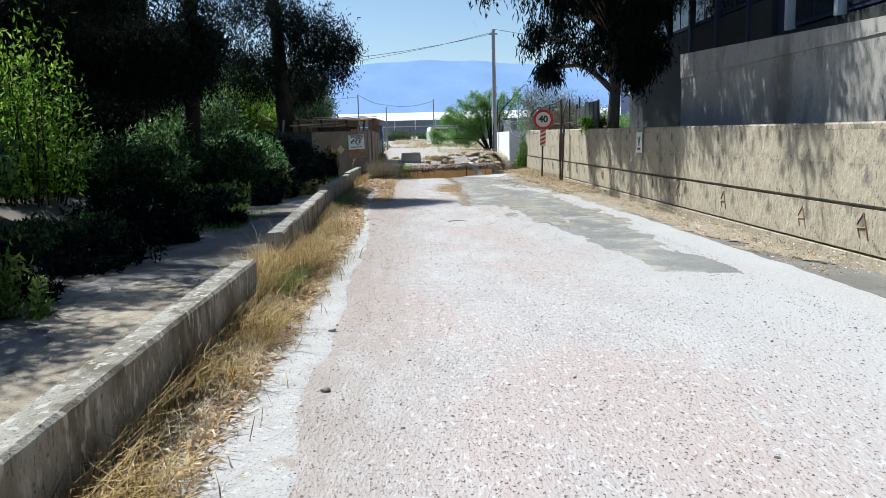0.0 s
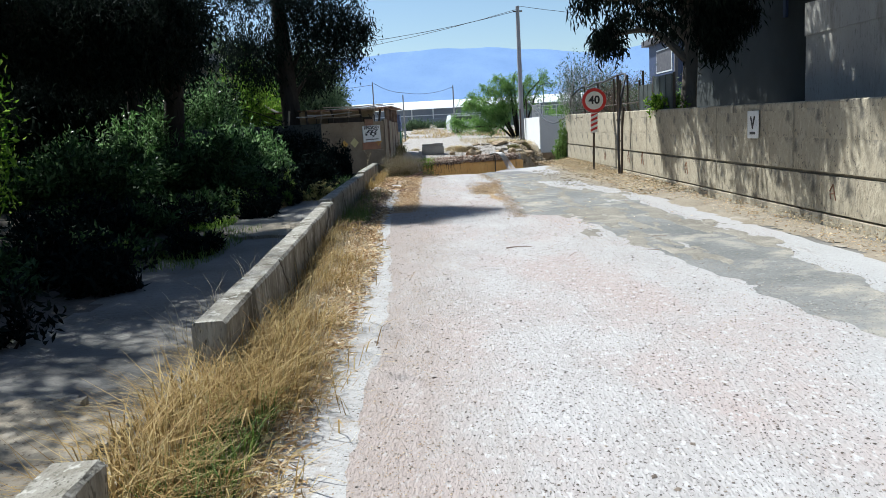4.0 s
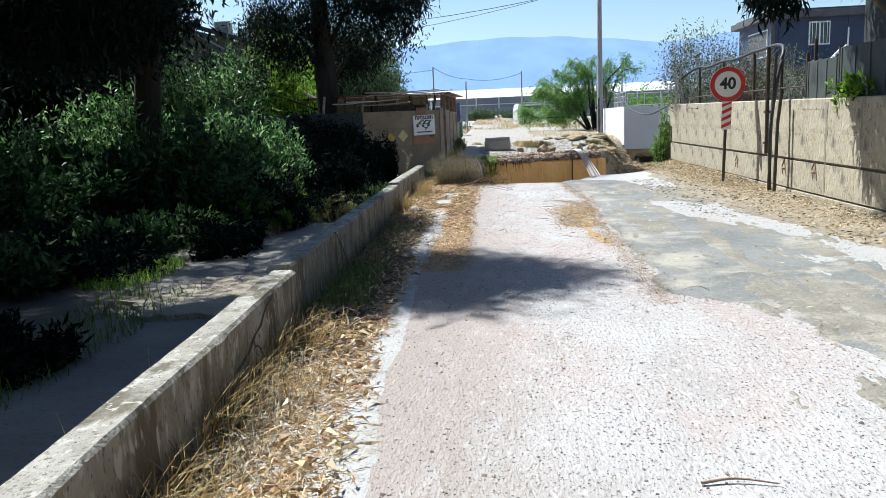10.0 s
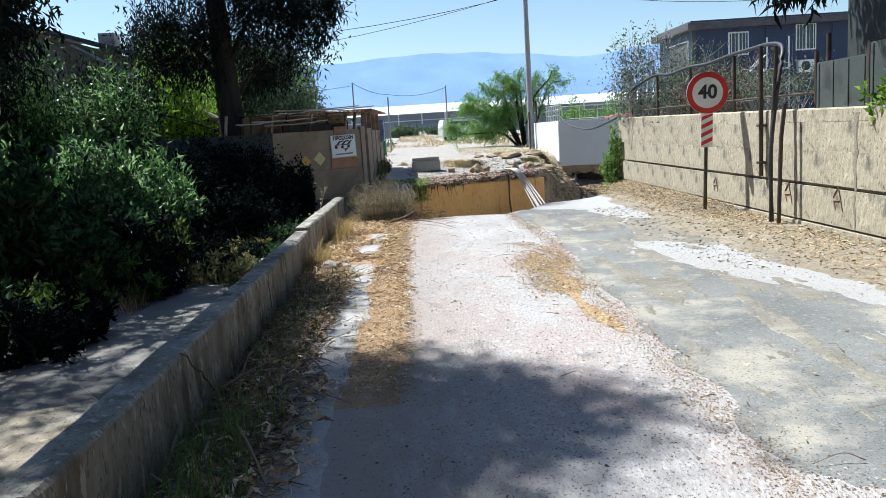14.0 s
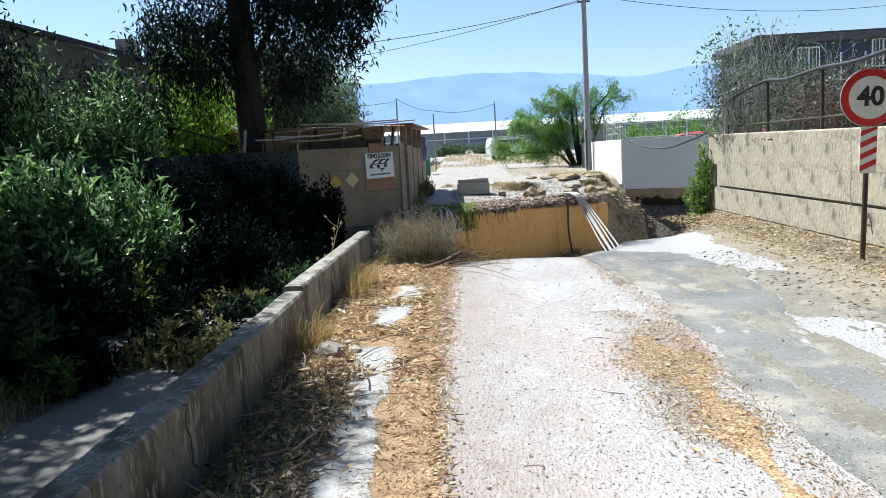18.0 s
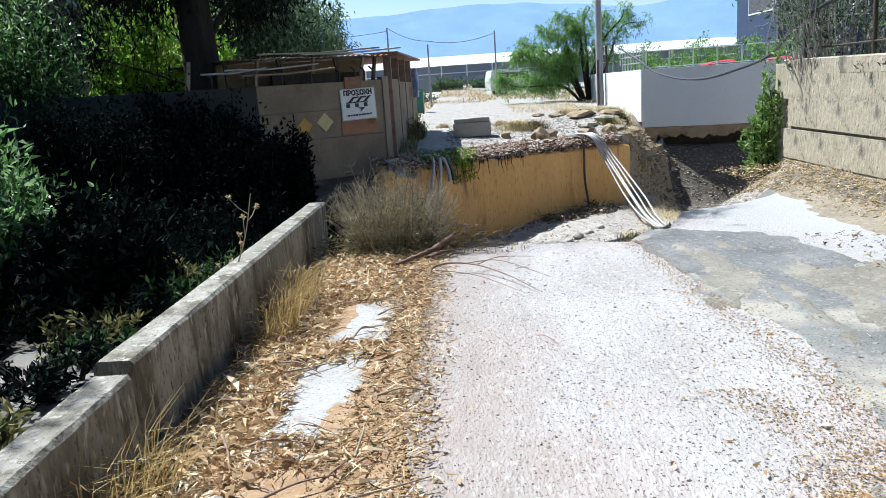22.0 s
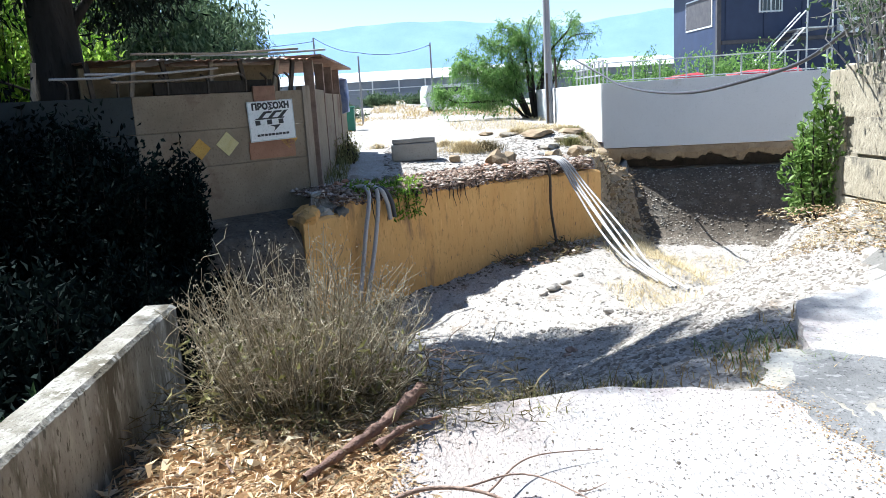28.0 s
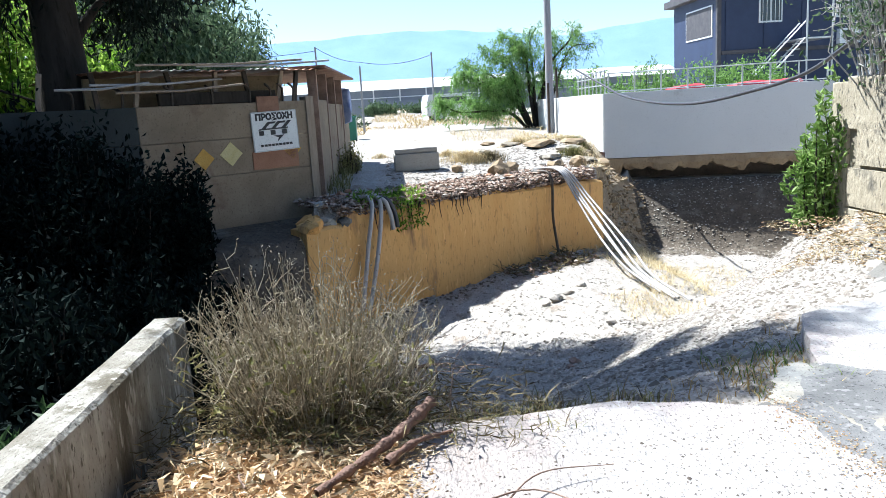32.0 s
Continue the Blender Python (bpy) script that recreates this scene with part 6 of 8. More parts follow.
# High lobes over the road are unseen, placed to shade walls and terrace building
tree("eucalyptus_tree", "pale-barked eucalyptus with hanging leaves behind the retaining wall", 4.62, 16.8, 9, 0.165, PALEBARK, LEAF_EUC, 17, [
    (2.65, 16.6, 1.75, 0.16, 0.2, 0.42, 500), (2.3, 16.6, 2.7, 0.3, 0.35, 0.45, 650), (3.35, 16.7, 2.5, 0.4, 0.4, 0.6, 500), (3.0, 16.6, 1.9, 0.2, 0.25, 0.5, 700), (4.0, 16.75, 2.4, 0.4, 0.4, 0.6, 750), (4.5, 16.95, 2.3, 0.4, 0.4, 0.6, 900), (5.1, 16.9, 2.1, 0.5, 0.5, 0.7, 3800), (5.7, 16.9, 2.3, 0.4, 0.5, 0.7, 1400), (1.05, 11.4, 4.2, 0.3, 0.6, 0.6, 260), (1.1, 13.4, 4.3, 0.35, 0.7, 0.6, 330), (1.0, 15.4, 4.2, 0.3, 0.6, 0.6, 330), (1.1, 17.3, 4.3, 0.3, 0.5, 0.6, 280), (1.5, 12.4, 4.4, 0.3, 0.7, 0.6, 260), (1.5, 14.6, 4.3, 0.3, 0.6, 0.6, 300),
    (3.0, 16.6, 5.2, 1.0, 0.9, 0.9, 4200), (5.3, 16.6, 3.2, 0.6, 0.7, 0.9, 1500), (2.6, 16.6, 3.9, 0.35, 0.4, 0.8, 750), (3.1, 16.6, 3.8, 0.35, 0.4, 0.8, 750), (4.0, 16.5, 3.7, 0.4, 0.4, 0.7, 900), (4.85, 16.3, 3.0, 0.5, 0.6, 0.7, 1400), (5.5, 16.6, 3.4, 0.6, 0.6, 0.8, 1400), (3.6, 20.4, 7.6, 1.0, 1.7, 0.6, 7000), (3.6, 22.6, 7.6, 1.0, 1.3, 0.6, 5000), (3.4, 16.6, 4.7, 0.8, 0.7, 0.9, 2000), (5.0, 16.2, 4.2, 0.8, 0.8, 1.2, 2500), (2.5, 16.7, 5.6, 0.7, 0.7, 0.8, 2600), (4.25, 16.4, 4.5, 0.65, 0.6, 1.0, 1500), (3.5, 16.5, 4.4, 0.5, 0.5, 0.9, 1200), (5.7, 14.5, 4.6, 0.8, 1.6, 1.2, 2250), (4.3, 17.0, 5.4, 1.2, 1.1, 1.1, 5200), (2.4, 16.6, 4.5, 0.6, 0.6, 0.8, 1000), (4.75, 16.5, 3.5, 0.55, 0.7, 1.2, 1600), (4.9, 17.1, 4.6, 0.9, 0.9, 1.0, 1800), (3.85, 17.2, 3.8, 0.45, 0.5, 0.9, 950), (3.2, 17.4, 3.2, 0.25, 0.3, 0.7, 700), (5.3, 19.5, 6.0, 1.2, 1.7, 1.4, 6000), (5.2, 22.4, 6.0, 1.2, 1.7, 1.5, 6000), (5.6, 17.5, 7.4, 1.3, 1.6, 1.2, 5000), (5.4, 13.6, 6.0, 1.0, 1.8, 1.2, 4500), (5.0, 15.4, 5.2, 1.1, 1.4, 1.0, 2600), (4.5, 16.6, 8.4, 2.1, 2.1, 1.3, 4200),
    (1.9, 11.4, 7.8, 1.15, 2.3, 0.7, 17000), (0.9, 12.2, 6.7, 0.7, 1.9, 0.6, 9000), (1.2, 14.7, 6.6, 0.8, 1.5, 0.6, 9000), (0.9, 17.0, 7.0, 0.6, 1.4, 0.6, 5500), (0.3, 12.7, 7.2, 0.42, 1.6, 0.6, 6500), (0.3, 15.5, 7.3, 0.4, 1.4, 0.6, 3600), (0.25, 17.9, 7.4, 0.4, 0.9, 0.6, 1600), (4.0, 14.6, 8.6, 1.5, 1.9, 0.8, 12000), (4.0, 18.2, 8.7, 1.5, 1.9, 0.8, 12000), (4.3, 21.6, 8.7, 1.5, 2.0, 0.8, 12000), (4.2, 16.4, 9.2, 1.6, 1.6, 0.8, 9000), (4.2, 19.9, 9.2, 1.6, 1.6, 0.8, 9000), (3.5, 12.8, 8.9, 1.3, 1.6, 0.7, 9000), (4.5, 10.4, 8.5, 1.2, 2.4, 0.8, 9000), (2.9, 13.8, 7.0, 1.2, 1.6, 0.8, 3600), (1.8, 8.7, 7.9, 1.0, 1.4, 0.6, 9000), (0.5, 9.6, 7.4, 0.5, 1.3, 0.6, 4200), (0.4, 7.3, 7.4, 0.45, 0.8, 0.5, 1800), (4.4, 18.2, 4.2, 0.8, 0.9, 1.0, 750), (3.5, 15.6, 3.9, 0.45, 0.6, 0.7, 700)], leaf=(0.24, 0.042), droop=1.0)


def pepper_tree(x, y):
    """Several stems fanning from one foot, with drooping feathery fronds along their outer lengths."""
    s = np.random.default_rng(23)
    t = thing("pepper_tree", "feathery bright green pepper tree at the end of the far road", "tree", (x, y, float(ground_z(x, y))))
    stems, at, dirs = [], [], []
    for ex, ey, ez, n in ((-4.5, 0.0, 1.5, 60), (-3.8, -0.7, 2.4, 70), (-3.1, 0.5, 3.0, 70), (-2.4, -0.6, 3.5, 60), (-1.5, 0.3, 4.2, 40), (-0.8, -0.3, 3.6, 60), (0.2, 0.4, 4.6, 20), (1.0, -0.4, 4.1, 26), (1.9, 0.3, 4.5, 24), (2.8, 0.0, 3.7, 26), (-3.2, 0.6, 1.3, 55), (-2.2, -0.9, 1.9, 70), (-1.2, 0.8, 2.4, 60), (0.6, 0.2, 2.7, 26)):
        end = np.array([ex, ey, ez])
        mid = end * np.array([0.33, 0.4, 0.55]) + s.normal(0, 0.2, 3)
        line = curve_points([np.array([0.05 * ex, 0.05 * ey, -0.3]), mid, end * np.array([0.7, 0.75, 0.9]) + s.normal(0, 0.2, 3), end], 8)
        stems.append((line, np.linspace(0.09, 0.012, len(line))))
        for k in range(int(n * 1.8)):
            f = s.uniform(0.35, 1.04)
            o = np.array([np.interp(f, np.linspace(0, 1, len(line)), line[:, j]) for j in range(3)])
            out = unit(np.array([ex, ey, 0.0]) * 0.25 + s.normal(0, 1.0, 3) * [1, 1, 0.3])
            l = s.uniform(0.3, 0.8)
            o = o + s.normal(0, 0.16, 3)
            tip = o + out * l * 0.7 + np.array([0, 0, s.uniform(-0.75, -0.1)])
            frond = curve_points([o, o + out * l * 0.4 + np.array([0, 0, s.uniform(0.05, 0.22)]), tip], 8)
            if k % 6 == 0:
                stems.append((frond[::4], [0.012, 0.009, 0.006, 0.004, 0.003][:len(frond[::4])]))
            p = frond[s.integers(0, len(frond), 26)] + s.normal(0, 0.035, (26, 3))
            at.append(p)
            dirs.append(s.normal(0, 0.7, (26, 3)) + out * 0.5 + [0, 0, -0.9])
    part("trunk", tubes("trunk", stems, BARK, 6), None, t)
    at, dirs = np.concatenate(at), np.concatenate(dirs)
    part("crown", leaves("crown", at, dirs, s.uniform(0.12, 0.30, len(at)), s.uniform(0.02, 0.04, len(at)), LEAF_PEPPER), None, t)


pepper_tree(4.9, 54.8)
for k, (x, y, h) in enumerate(((-15.5, 3, 7.5), (-16, 9.5, 8), (-16.5, 16, 8), (-16.5, 22.5, 5.4), (-15.5, 29, 5.0), (-20, 33.5, 7.5), (-13.0, -4, 7.5))):
    tree("backing_tree", "dense dark tree in the wooded strip beside the road", x, y, h * 0.8, 0.2, BARK, LEAF_EUC, 300 + k, [
        (x, y, h * 0.75, 2.6, 3.0, h * 0.22, 5500), (x + 0.4, y - 2.0, h * 0.42, 1.8, 2.0, h * 0.22, 5500), (x + 0.5, y + 1.9, h * 0.42, 1.8, 2.0, h * 0.22, 5500), (x + 0.8, y, h * 0.2, 1.9, 2.6, h * 0.14, 5500)], leaf=(0.34, 0.10))
for k, (x, y, h) in enumerate(((-11, 62, 7.5), (-15, 54, 8.5), (-19, 62, 9), (-9.4, 46, 7.0))):
    tree("far_tree", "dark green tree standing behind the shed", x, y, h * 0.8, 0.2, BARK, LEAF_FAR, 40 + k, [
        (x, y, h * 0.72, 2.4, 2.2, h * 0.22, 3600), (x - 1.6, y, h * 0.5, 1.9, 2.0, h * 0.2, 2800), (x + 1.7, y + 0.4, h * 0.48, 1.8, 2.0, h * 0.2, 2800), (x + 0.3, y - 0.5, h * 0.35, 2.0, 1.8, h * 0.15, 2400)], leaf=(0.34, 0.09))


def shrub(name, label, x, y, rx, ry, h, n, leaf, mat_leaf, seed, stems=26, low=0.05, mat_stem=None):
    s = np.random.default_rng(seed)
    z = float(ground_z(x, y))
    t = thing(name, label, "shrub", (x, y, z))
    many = []
    for k in range(stems):
        a, r_ = s.uniform(0, 6.28), math.sqrt(s.uniform(0, 1))
        tip = np.array([math.cos(a) * rx * r_, math.sin(a) * ry * r_, h * s.uniform(0.45, 1.08) * (1 - 0.35 * r_ ** 2)])
        foot = tip * np.array([0.6, 0.6, 0]) + np.array([0, 0, -0.1])
        mid = (foot + tip) / 2 + s.normal(0, 0.08, 3)
        if mat_stem is None:
            many.append(([foot, mid, tip], [0.022, 0.015, 0.006]))
            continue
        mid = mid + s.normal(0, 0.16, 3)
        many.append(([foot, mid, tip], [0.012, 0.008, 0.003]))
        for _ in range(3):
            o = mid + (tip - mid) * s.uniform(0, 0.8)
            e = o + s.normal(0, 0.22, 3) + np.array([0, 0, 0.18])
            many.append(([o, (o + e) / 2 + s.normal(0, 0.03, 3), e], [0.006, 0.004, 0.002]))
    tagged(part("branchwork", tubes("branchwork", many, mat_stem or BARK, 5), None, t), kind="stuff")
    # leaves in sprays along the outer part of the shoots, the shoots of one side reaching higher
    heads = np.array([m[0] for m in many])
    extra = 3
    src = np.concatenate([heads] + [heads + s.normal(0, 1, (len(heads), 1, 3)) * np.array([rx * 0.16, ry * 0.16, h * 0.05]) for _ in range(extra)])
    k = s.integers(0, len(src), n)
    f = s.uniform(0.12, 1.06, n)[:, None]
    lo, hi = src[k, 1], src[k, 2]
    at = np.where(f < 0.5, src[k, 0] * (1 - 2 * f) + lo * 2 * f, lo * (2 - 2 * f) + hi * (2 * f - 1)) + s.normal(0, 1, (n, 3)) * np.array([rx, ry, h]) * 0.055
    at[:, 2] = np.where(at[:, 2] < low * h * 0.8, low * h + np.abs(s.normal(0, 0.18 * h, n)) if low > 0.2 else np.maximum(at[:, 2], low * h * s.uniform(0.3, 1, n)), at[:, 2])
    dirs = s.normal(0, 1, (n, 3)) + unit(hi - lo) * 0.9
    part("foliage", leaves("foliage", at, dirs, s.uniform(0.6, 1.3, n) * leaf[0], s.uniform(0.7, 1.2, n) * leaf[1], mat_leaf), None, t)
    return t


for k, (x, y, rx, ry, h) in enumerate(((-7.0, 21.6, 1.1, 1.3, 2.9), (-7.9, 22.3, 1.4, 1.4, 3.3), (-9.2, 20.6, 1.6, 1.6, 3.5), (-7.6, 25.0, 1.5, 1.5, 3.2), (-10.2, 23.6, 1.5, 1.6, 3.3), (-11.2, 20.8, 1.6, 1.6, 3.8), (-6.5, 20.4, 0.6, 0.8, 1.7), (-9.9, 29.6, 1.2, 1.2, 3.9), (-11.6, 29.0, 1.2, 1.2, 4.0), (-8.6, 19.6, 1.2, 1.2, 2.6), (-7.2, 20.9, 0.8, 0.9, 2.5), (-12.6, 23.6, 1.5, 1.6, 3.4), (-6.1, 21.6, 0.7, 1.0, 2.2), (-6.2, 19.4, 0.5, 0.7, 1.0))):
    shrub("leafy_bush", "tall leafy green bush catching sunlight beside the path", x, y, rx, ry, h, 14000, (0.18, 0.048), LEAF_BUSH, 60 + k, 70)
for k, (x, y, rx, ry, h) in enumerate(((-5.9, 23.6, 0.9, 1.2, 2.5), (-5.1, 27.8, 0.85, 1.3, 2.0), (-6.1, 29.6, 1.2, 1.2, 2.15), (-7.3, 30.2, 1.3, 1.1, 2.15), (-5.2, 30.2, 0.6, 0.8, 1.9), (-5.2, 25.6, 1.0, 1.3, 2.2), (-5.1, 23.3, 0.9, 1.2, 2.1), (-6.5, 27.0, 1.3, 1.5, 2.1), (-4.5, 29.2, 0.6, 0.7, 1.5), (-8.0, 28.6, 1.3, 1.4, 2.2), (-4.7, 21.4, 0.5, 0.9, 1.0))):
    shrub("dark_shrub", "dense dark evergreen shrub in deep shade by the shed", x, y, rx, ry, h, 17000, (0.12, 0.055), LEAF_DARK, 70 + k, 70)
for k, (x, y, rx, ry, h) in enumerate(((-9.0, 14.6, 1.8, 2.0, 1.3), (-12.0, 18.6, 2.0, 2.4, 2.4), (-8.6, 5.5, 1.6, 2.0, 2.2), (-11.6, 14.5, 2.0, 2.4, 3.4), (-10.9, 8.6, 1.4, 1.6, 3.6), (-11.5, 5.0, 2.0, 2.6, 3.4), (-8.0, 16.6, 1.2, 1.6, 1.1), (-12.5, 22.5, 2.0, 2.4, 3.6), (-8.4, 0.5, 1.6, 2.2, 2.2), (-6.3, 17.6, 1.0, 1.2, 1.6))):
    shrub("undergrowth", "shaded tangled undergrowth below the trees", x, y, rx, ry, h, 9000, (0.16, 0.07), LEAF_BUSH if k in (2, 4) else LEAF_MID, 80 + k, 30)
shrub("sunlit_bush", "yellow-green bush in full sun between the dark trees", -8.9, 10.9, 1.15, 1.4, 4.0, 5000, (0.15, 0.05), LEAF_LIGHT, 59, 40, low=0.08)
shrub("sunlit_bush", "low green bush in full sun between the dark trees", -10.2, 8.0, 1.2, 1.5, 2.9, 6000, (0.15, 0.05), LEAF_BUSH, 58, 30, low=0.08)
shrub("sunlit_bush", "bright green bush standing in the sun behind the shed", -9.9, 38.2, 1.5, 1.4, 4.5, 9000, (0.2, 0.08), LEAF_LIGHT, 57, 40)
shrub("sunlit_bush", "tall yellow-green bush in the sun behind the shed wall", -9.5, 34.4, 1.2, 1.2, 4.6, 7000, (0.2, 0.08), LEAF_LIGHT, 56, 40)
shrub("silvery_bush", "grey-green bush with glinting leaves beside the dark shrubs", -6.5, 25.2, 0.7, 0.8, 2.3, 5500, (0.12, 0.05), LEAF_FAR, 55, 40)
s_ = np.random.default_rng(88)
for k in range(14):
    y = 1.6 + 1.35 * k
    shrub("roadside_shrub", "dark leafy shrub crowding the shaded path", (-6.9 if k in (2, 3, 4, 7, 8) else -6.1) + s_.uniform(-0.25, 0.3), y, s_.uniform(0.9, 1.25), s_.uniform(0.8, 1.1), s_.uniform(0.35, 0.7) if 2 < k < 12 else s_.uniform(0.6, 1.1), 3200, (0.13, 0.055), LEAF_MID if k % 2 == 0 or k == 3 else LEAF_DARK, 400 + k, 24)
s_ = np.random.default_rng(89)
for k in range(26):
    x, y = s_.uniform(-5.6, -4.75), s_.uniform(0.5, 22)
    shrub("low_weed", "low shaded weed clump beside the path", x, y, s_.uniform(0.3, 0.55), s_.uniform(0.4, 0.8), s_.uniform(0.25, 0.65), 1300, (0.12, 0.035), GREENGRASS if k % 3 == 0 else LEAF_DARK, 200 + k, 8)
s_ = np.random.default_rng(90)
for k in range(18):
    x, y = s_.uniform(-4.5, -3.6), s_.uniform(17.8, 22.5)
    shrub("low_weed", "low weed clump in the shade behind the low wall", x, y, s_.uniform(0.25, 0.45), s_.uniform(0.3, 0.6), s_.uniform(0.15, 0.5), 700, (0.09, 0.03), (LEAF_MID, LEAF_DARK, OLIVE)[k % 3], 230 + k, 8)
for k, (x, y, rx, h) in enumerate(((9.4, 60, 1.7, 2.7), (12.2, 61, 1.8, 3.0), (15.2, 60.5, 1.8, 2.8), (18.4, 61, 1.8, 3.0))):
    shrub("field_hedge", "bright green hedge in the sun beyond the white wall", x, y, rx, 1.3, h, 3600, (0.22, 0.09), LEAF_PEPPER, 500 + k, 30)
for k, (x, y, rx, h) in enumerate(((-2.6, 80, 1.6, 1.2), (0.4, 82, 1.9, 0.9), (3.4, 79, 1.4, 0.8), (-6.0, 79, 1.8, 1.3))):
    shrub("field_bush", "low dull green bush at the edge of the dry field", x, y, rx, 1.0, h, 1800, (0.24, 0.1), LEAF_FAR, 510 + k, 20)
shrub("bare_shrub", "twiggy grey shrub growing through the wall fence", 4.9, 25.6, 0.8, 1.5, 1.7, 2600, (0.08, 0.03), LEAF_FAR, 95, 90, mat_stem=POLEWOOD)
shrub("bare_shrub", "twiggy grey shrub growing through the wall fence", 5.2, 22.6, 0.9, 1.6, 1.2, 1600, (0.07, 0.03), LEAF_FAR, 96, 60, mat_stem=POLEWOOD)
shrub("dry_hedge", "dense dark twiggy hedge behind the wall fence", 5.0, 24.1, 0.9, 1.4, 1.1, 3600, (0.09, 0.03), DARKCHIPS, 93, 90, mat_stem=DEADWOOD)
shrub("base_creeper", "yellow-green creeper at the trunk foot spilling over the wall", 4.02, 16.5, 0.34, 0.5, 0.5, 900, (0.13, 0.055), LEAF_LIGHT, 92, 14)
shrub("wall_end_shrub", "bush of whitish bare stems and green leaves at the wall end", 4.45, 27.3, 1.1, 0.9, 2.6, 3400, (0.09, 0.035), LEAF_FAR, 94, 130, mat_stem=PALESTEM)
shrub("shed_side_weed", "dull grey-green weed bush at the foot of the shed side wall", -2.9, 36.6, 0.35, 0.6, 0.65, 900, (0.08, 0.03), OLIVE, 98, 16)
shrub("climbing_shrub", "green shrub hanging at the end of the block wall", 3.75, 28.15, 0.42, 0.38, 1.75, 3200, (0.12, 0.045), LEAF_IVY, 97, 16)

# dry bush in front of the broken road end
s = np.random.default_rng(99)
db = thing("dry_bush", "large dry grey-brown weed bush at the broken road end", "bush", (-2.2, 22.45, 0.0))
many = []
for k in range(430):
    a, r_ = s.uniform(0, 6.28), s.uniform(0, 1) ** 0.55
    foot = np.array([math.cos(a) * 0.34 * r_, math.sin(a) * 0.26 * r_, -0.12])
    tall = (0.30 + 0.58 * s.uniform(0, 1) ** 1.2) * (1.12 - 0.45 * r_)
    tip = np.array([math.cos(a) * 0.62 * r_, math.sin(a) * 0.52 * r_, tall]) + s.normal(0, 0.06, 3)
    mid = foot * 0.5 + tip * 0.5 + np.array([0, 0, 0.06]) + s.normal(0, 0.025, 3)
    line = curve_points([foot, mid, tip], 3)
    many.append((line, np.linspace(0.0042, 0.0013, len(line))))
    for q in range(5):
        e = mid + (tip - mid) * s.uniform(0.0, 0.95)
        f = e + s.normal(0, 0.07, 3) + np.array([0, 0, 0.07])
        many.append(([e, (e + f) / 2 + s.normal(0, 0.012, 3), f], [0.0022, 0.0017, 0.001]))
part("stalk_growth", tubes("stalk_growth", many, GREYSTALK, 3), None, db)
n = 5200
src = np.array([m[0][-1] for m in many])[s.integers(0, len(many), n)] + s.normal(0, 0.018, (n, 3))
part("seed_cover", leaves("seed_cover", src, s.normal(0, 1, (n, 3)) + [0, 0, 0.5], 0.016, 0.006, GREYSTALK), None, db)
n = 900
low = np.stack([np.clip(s.normal(0, 0.3, n), -0.6, 0.6), np.clip(s.normal(-0.05, 0.22, n), -0.45, 0.45), s.uniform(0.0, 1.0, n) ** 1.5 * 0.45], 1)
part("low_leaf_cover", leaves("low_leaf_cover", low, s.normal(0, 1, (n, 3)) + [0, 0, 0.6], s.uniform(0.03, 0.09, n), 0.018, OLIVE), None, db, "withered olive-green leaves")
n = 2600
low = np.stack([np.clip(s.normal(0.1, 0.42, n), -0.7, 1.1), np.clip(s.normal(-0.1, 0.22, n), -0.55, 0.4), s.uniform(0.0, 1.0, n) ** 2 * 0.16], 1)
part("matted_straw", leaves("matted_straw", low, s.normal(0, 1, (n, 3)) * [1, 1, 0.35], s.uniform(0.06, 0.2, n), 0.008, DARKSTRAW), None, db, "dark matted dead stems at the foot")
for k in range(16):
    a = s.uniform(-0.6, 0.9)
    o = np.array([s.uniform(0.25, 0.75), s.uniform(-0.1, 0.3), -0.05])
    e = o + np.array([math.cos(a) * 0.3, 0.3 * math.sin(a), s.uniform(0.05, 0.42)])
    c = (o + e) / 2 + np.array([-0.04, 0, 0.12])
    part("dead_twig", raw("dead_twig", *tube_arrays(curve_points([o, c, e], 4), np.linspace(0.004, 0.0015, 9), 4), DEADWOOD, True), None, db)


def scatter(n, x0, x1, y0, y1, seed, lift=0.0):
    q = np.random.default_rng(seed)
    x, y = q.uniform(x0, x1, n), q.uniform(y0, y1, n)
    return np.stack([x, y, ground_z(x, y) + lift], 1)


def edge_x(y):
    """Road-side face of the low wall."""
    return np.interp(y, [-16, 3.3, 10.4, 18, 23], [-2.2, -2.4, -2.75, -2.95, -2.98])


# dry grass along the low wall
q = np.random.default_rng(120)
n = 46000
y = q.uniform(-9, 20.5, n)
keep = q.uniform(0, 1, n) < np.interp(y, [-9, 4, 8, 10, 12, 16, 20.5], [1, 1, 0.8, 0.35, 0.12, 0.08, 0.2]) * np.clip(0.35 + 0.9 * np.sin(3.3 * y) * np.sin(1.3 * y + 1) + 0.3 * np.sin(7.1 * y), 0.05, 1)
y = y[keep]
x = edge_x(y) + 0.03 + np.abs(q.normal(0, 1, len(y))) * np.interp(y, [-9, 0, 5, 12], [0.15, 0.19, 0.24, 0.17])
at = np.stack([x, y, ground_z(x, y) - 0.01], 1)
tagged(blades("dry_grass", at, q.uniform(0.10, 0.40, len(y)) * np.interp(y, [-9, 6, 12, 20], [1.05, 1.0, 0.75, 0.6]), q.uniform(0.004, 0.010, len(y)), STRAW, 1.1, 1.2, (0.3, -0.1, 0)), "golden dry grass along the foot of the low wall", "grass", kind="stuff")
n = 9000
y = q.uniform(-9, 10.2, n)
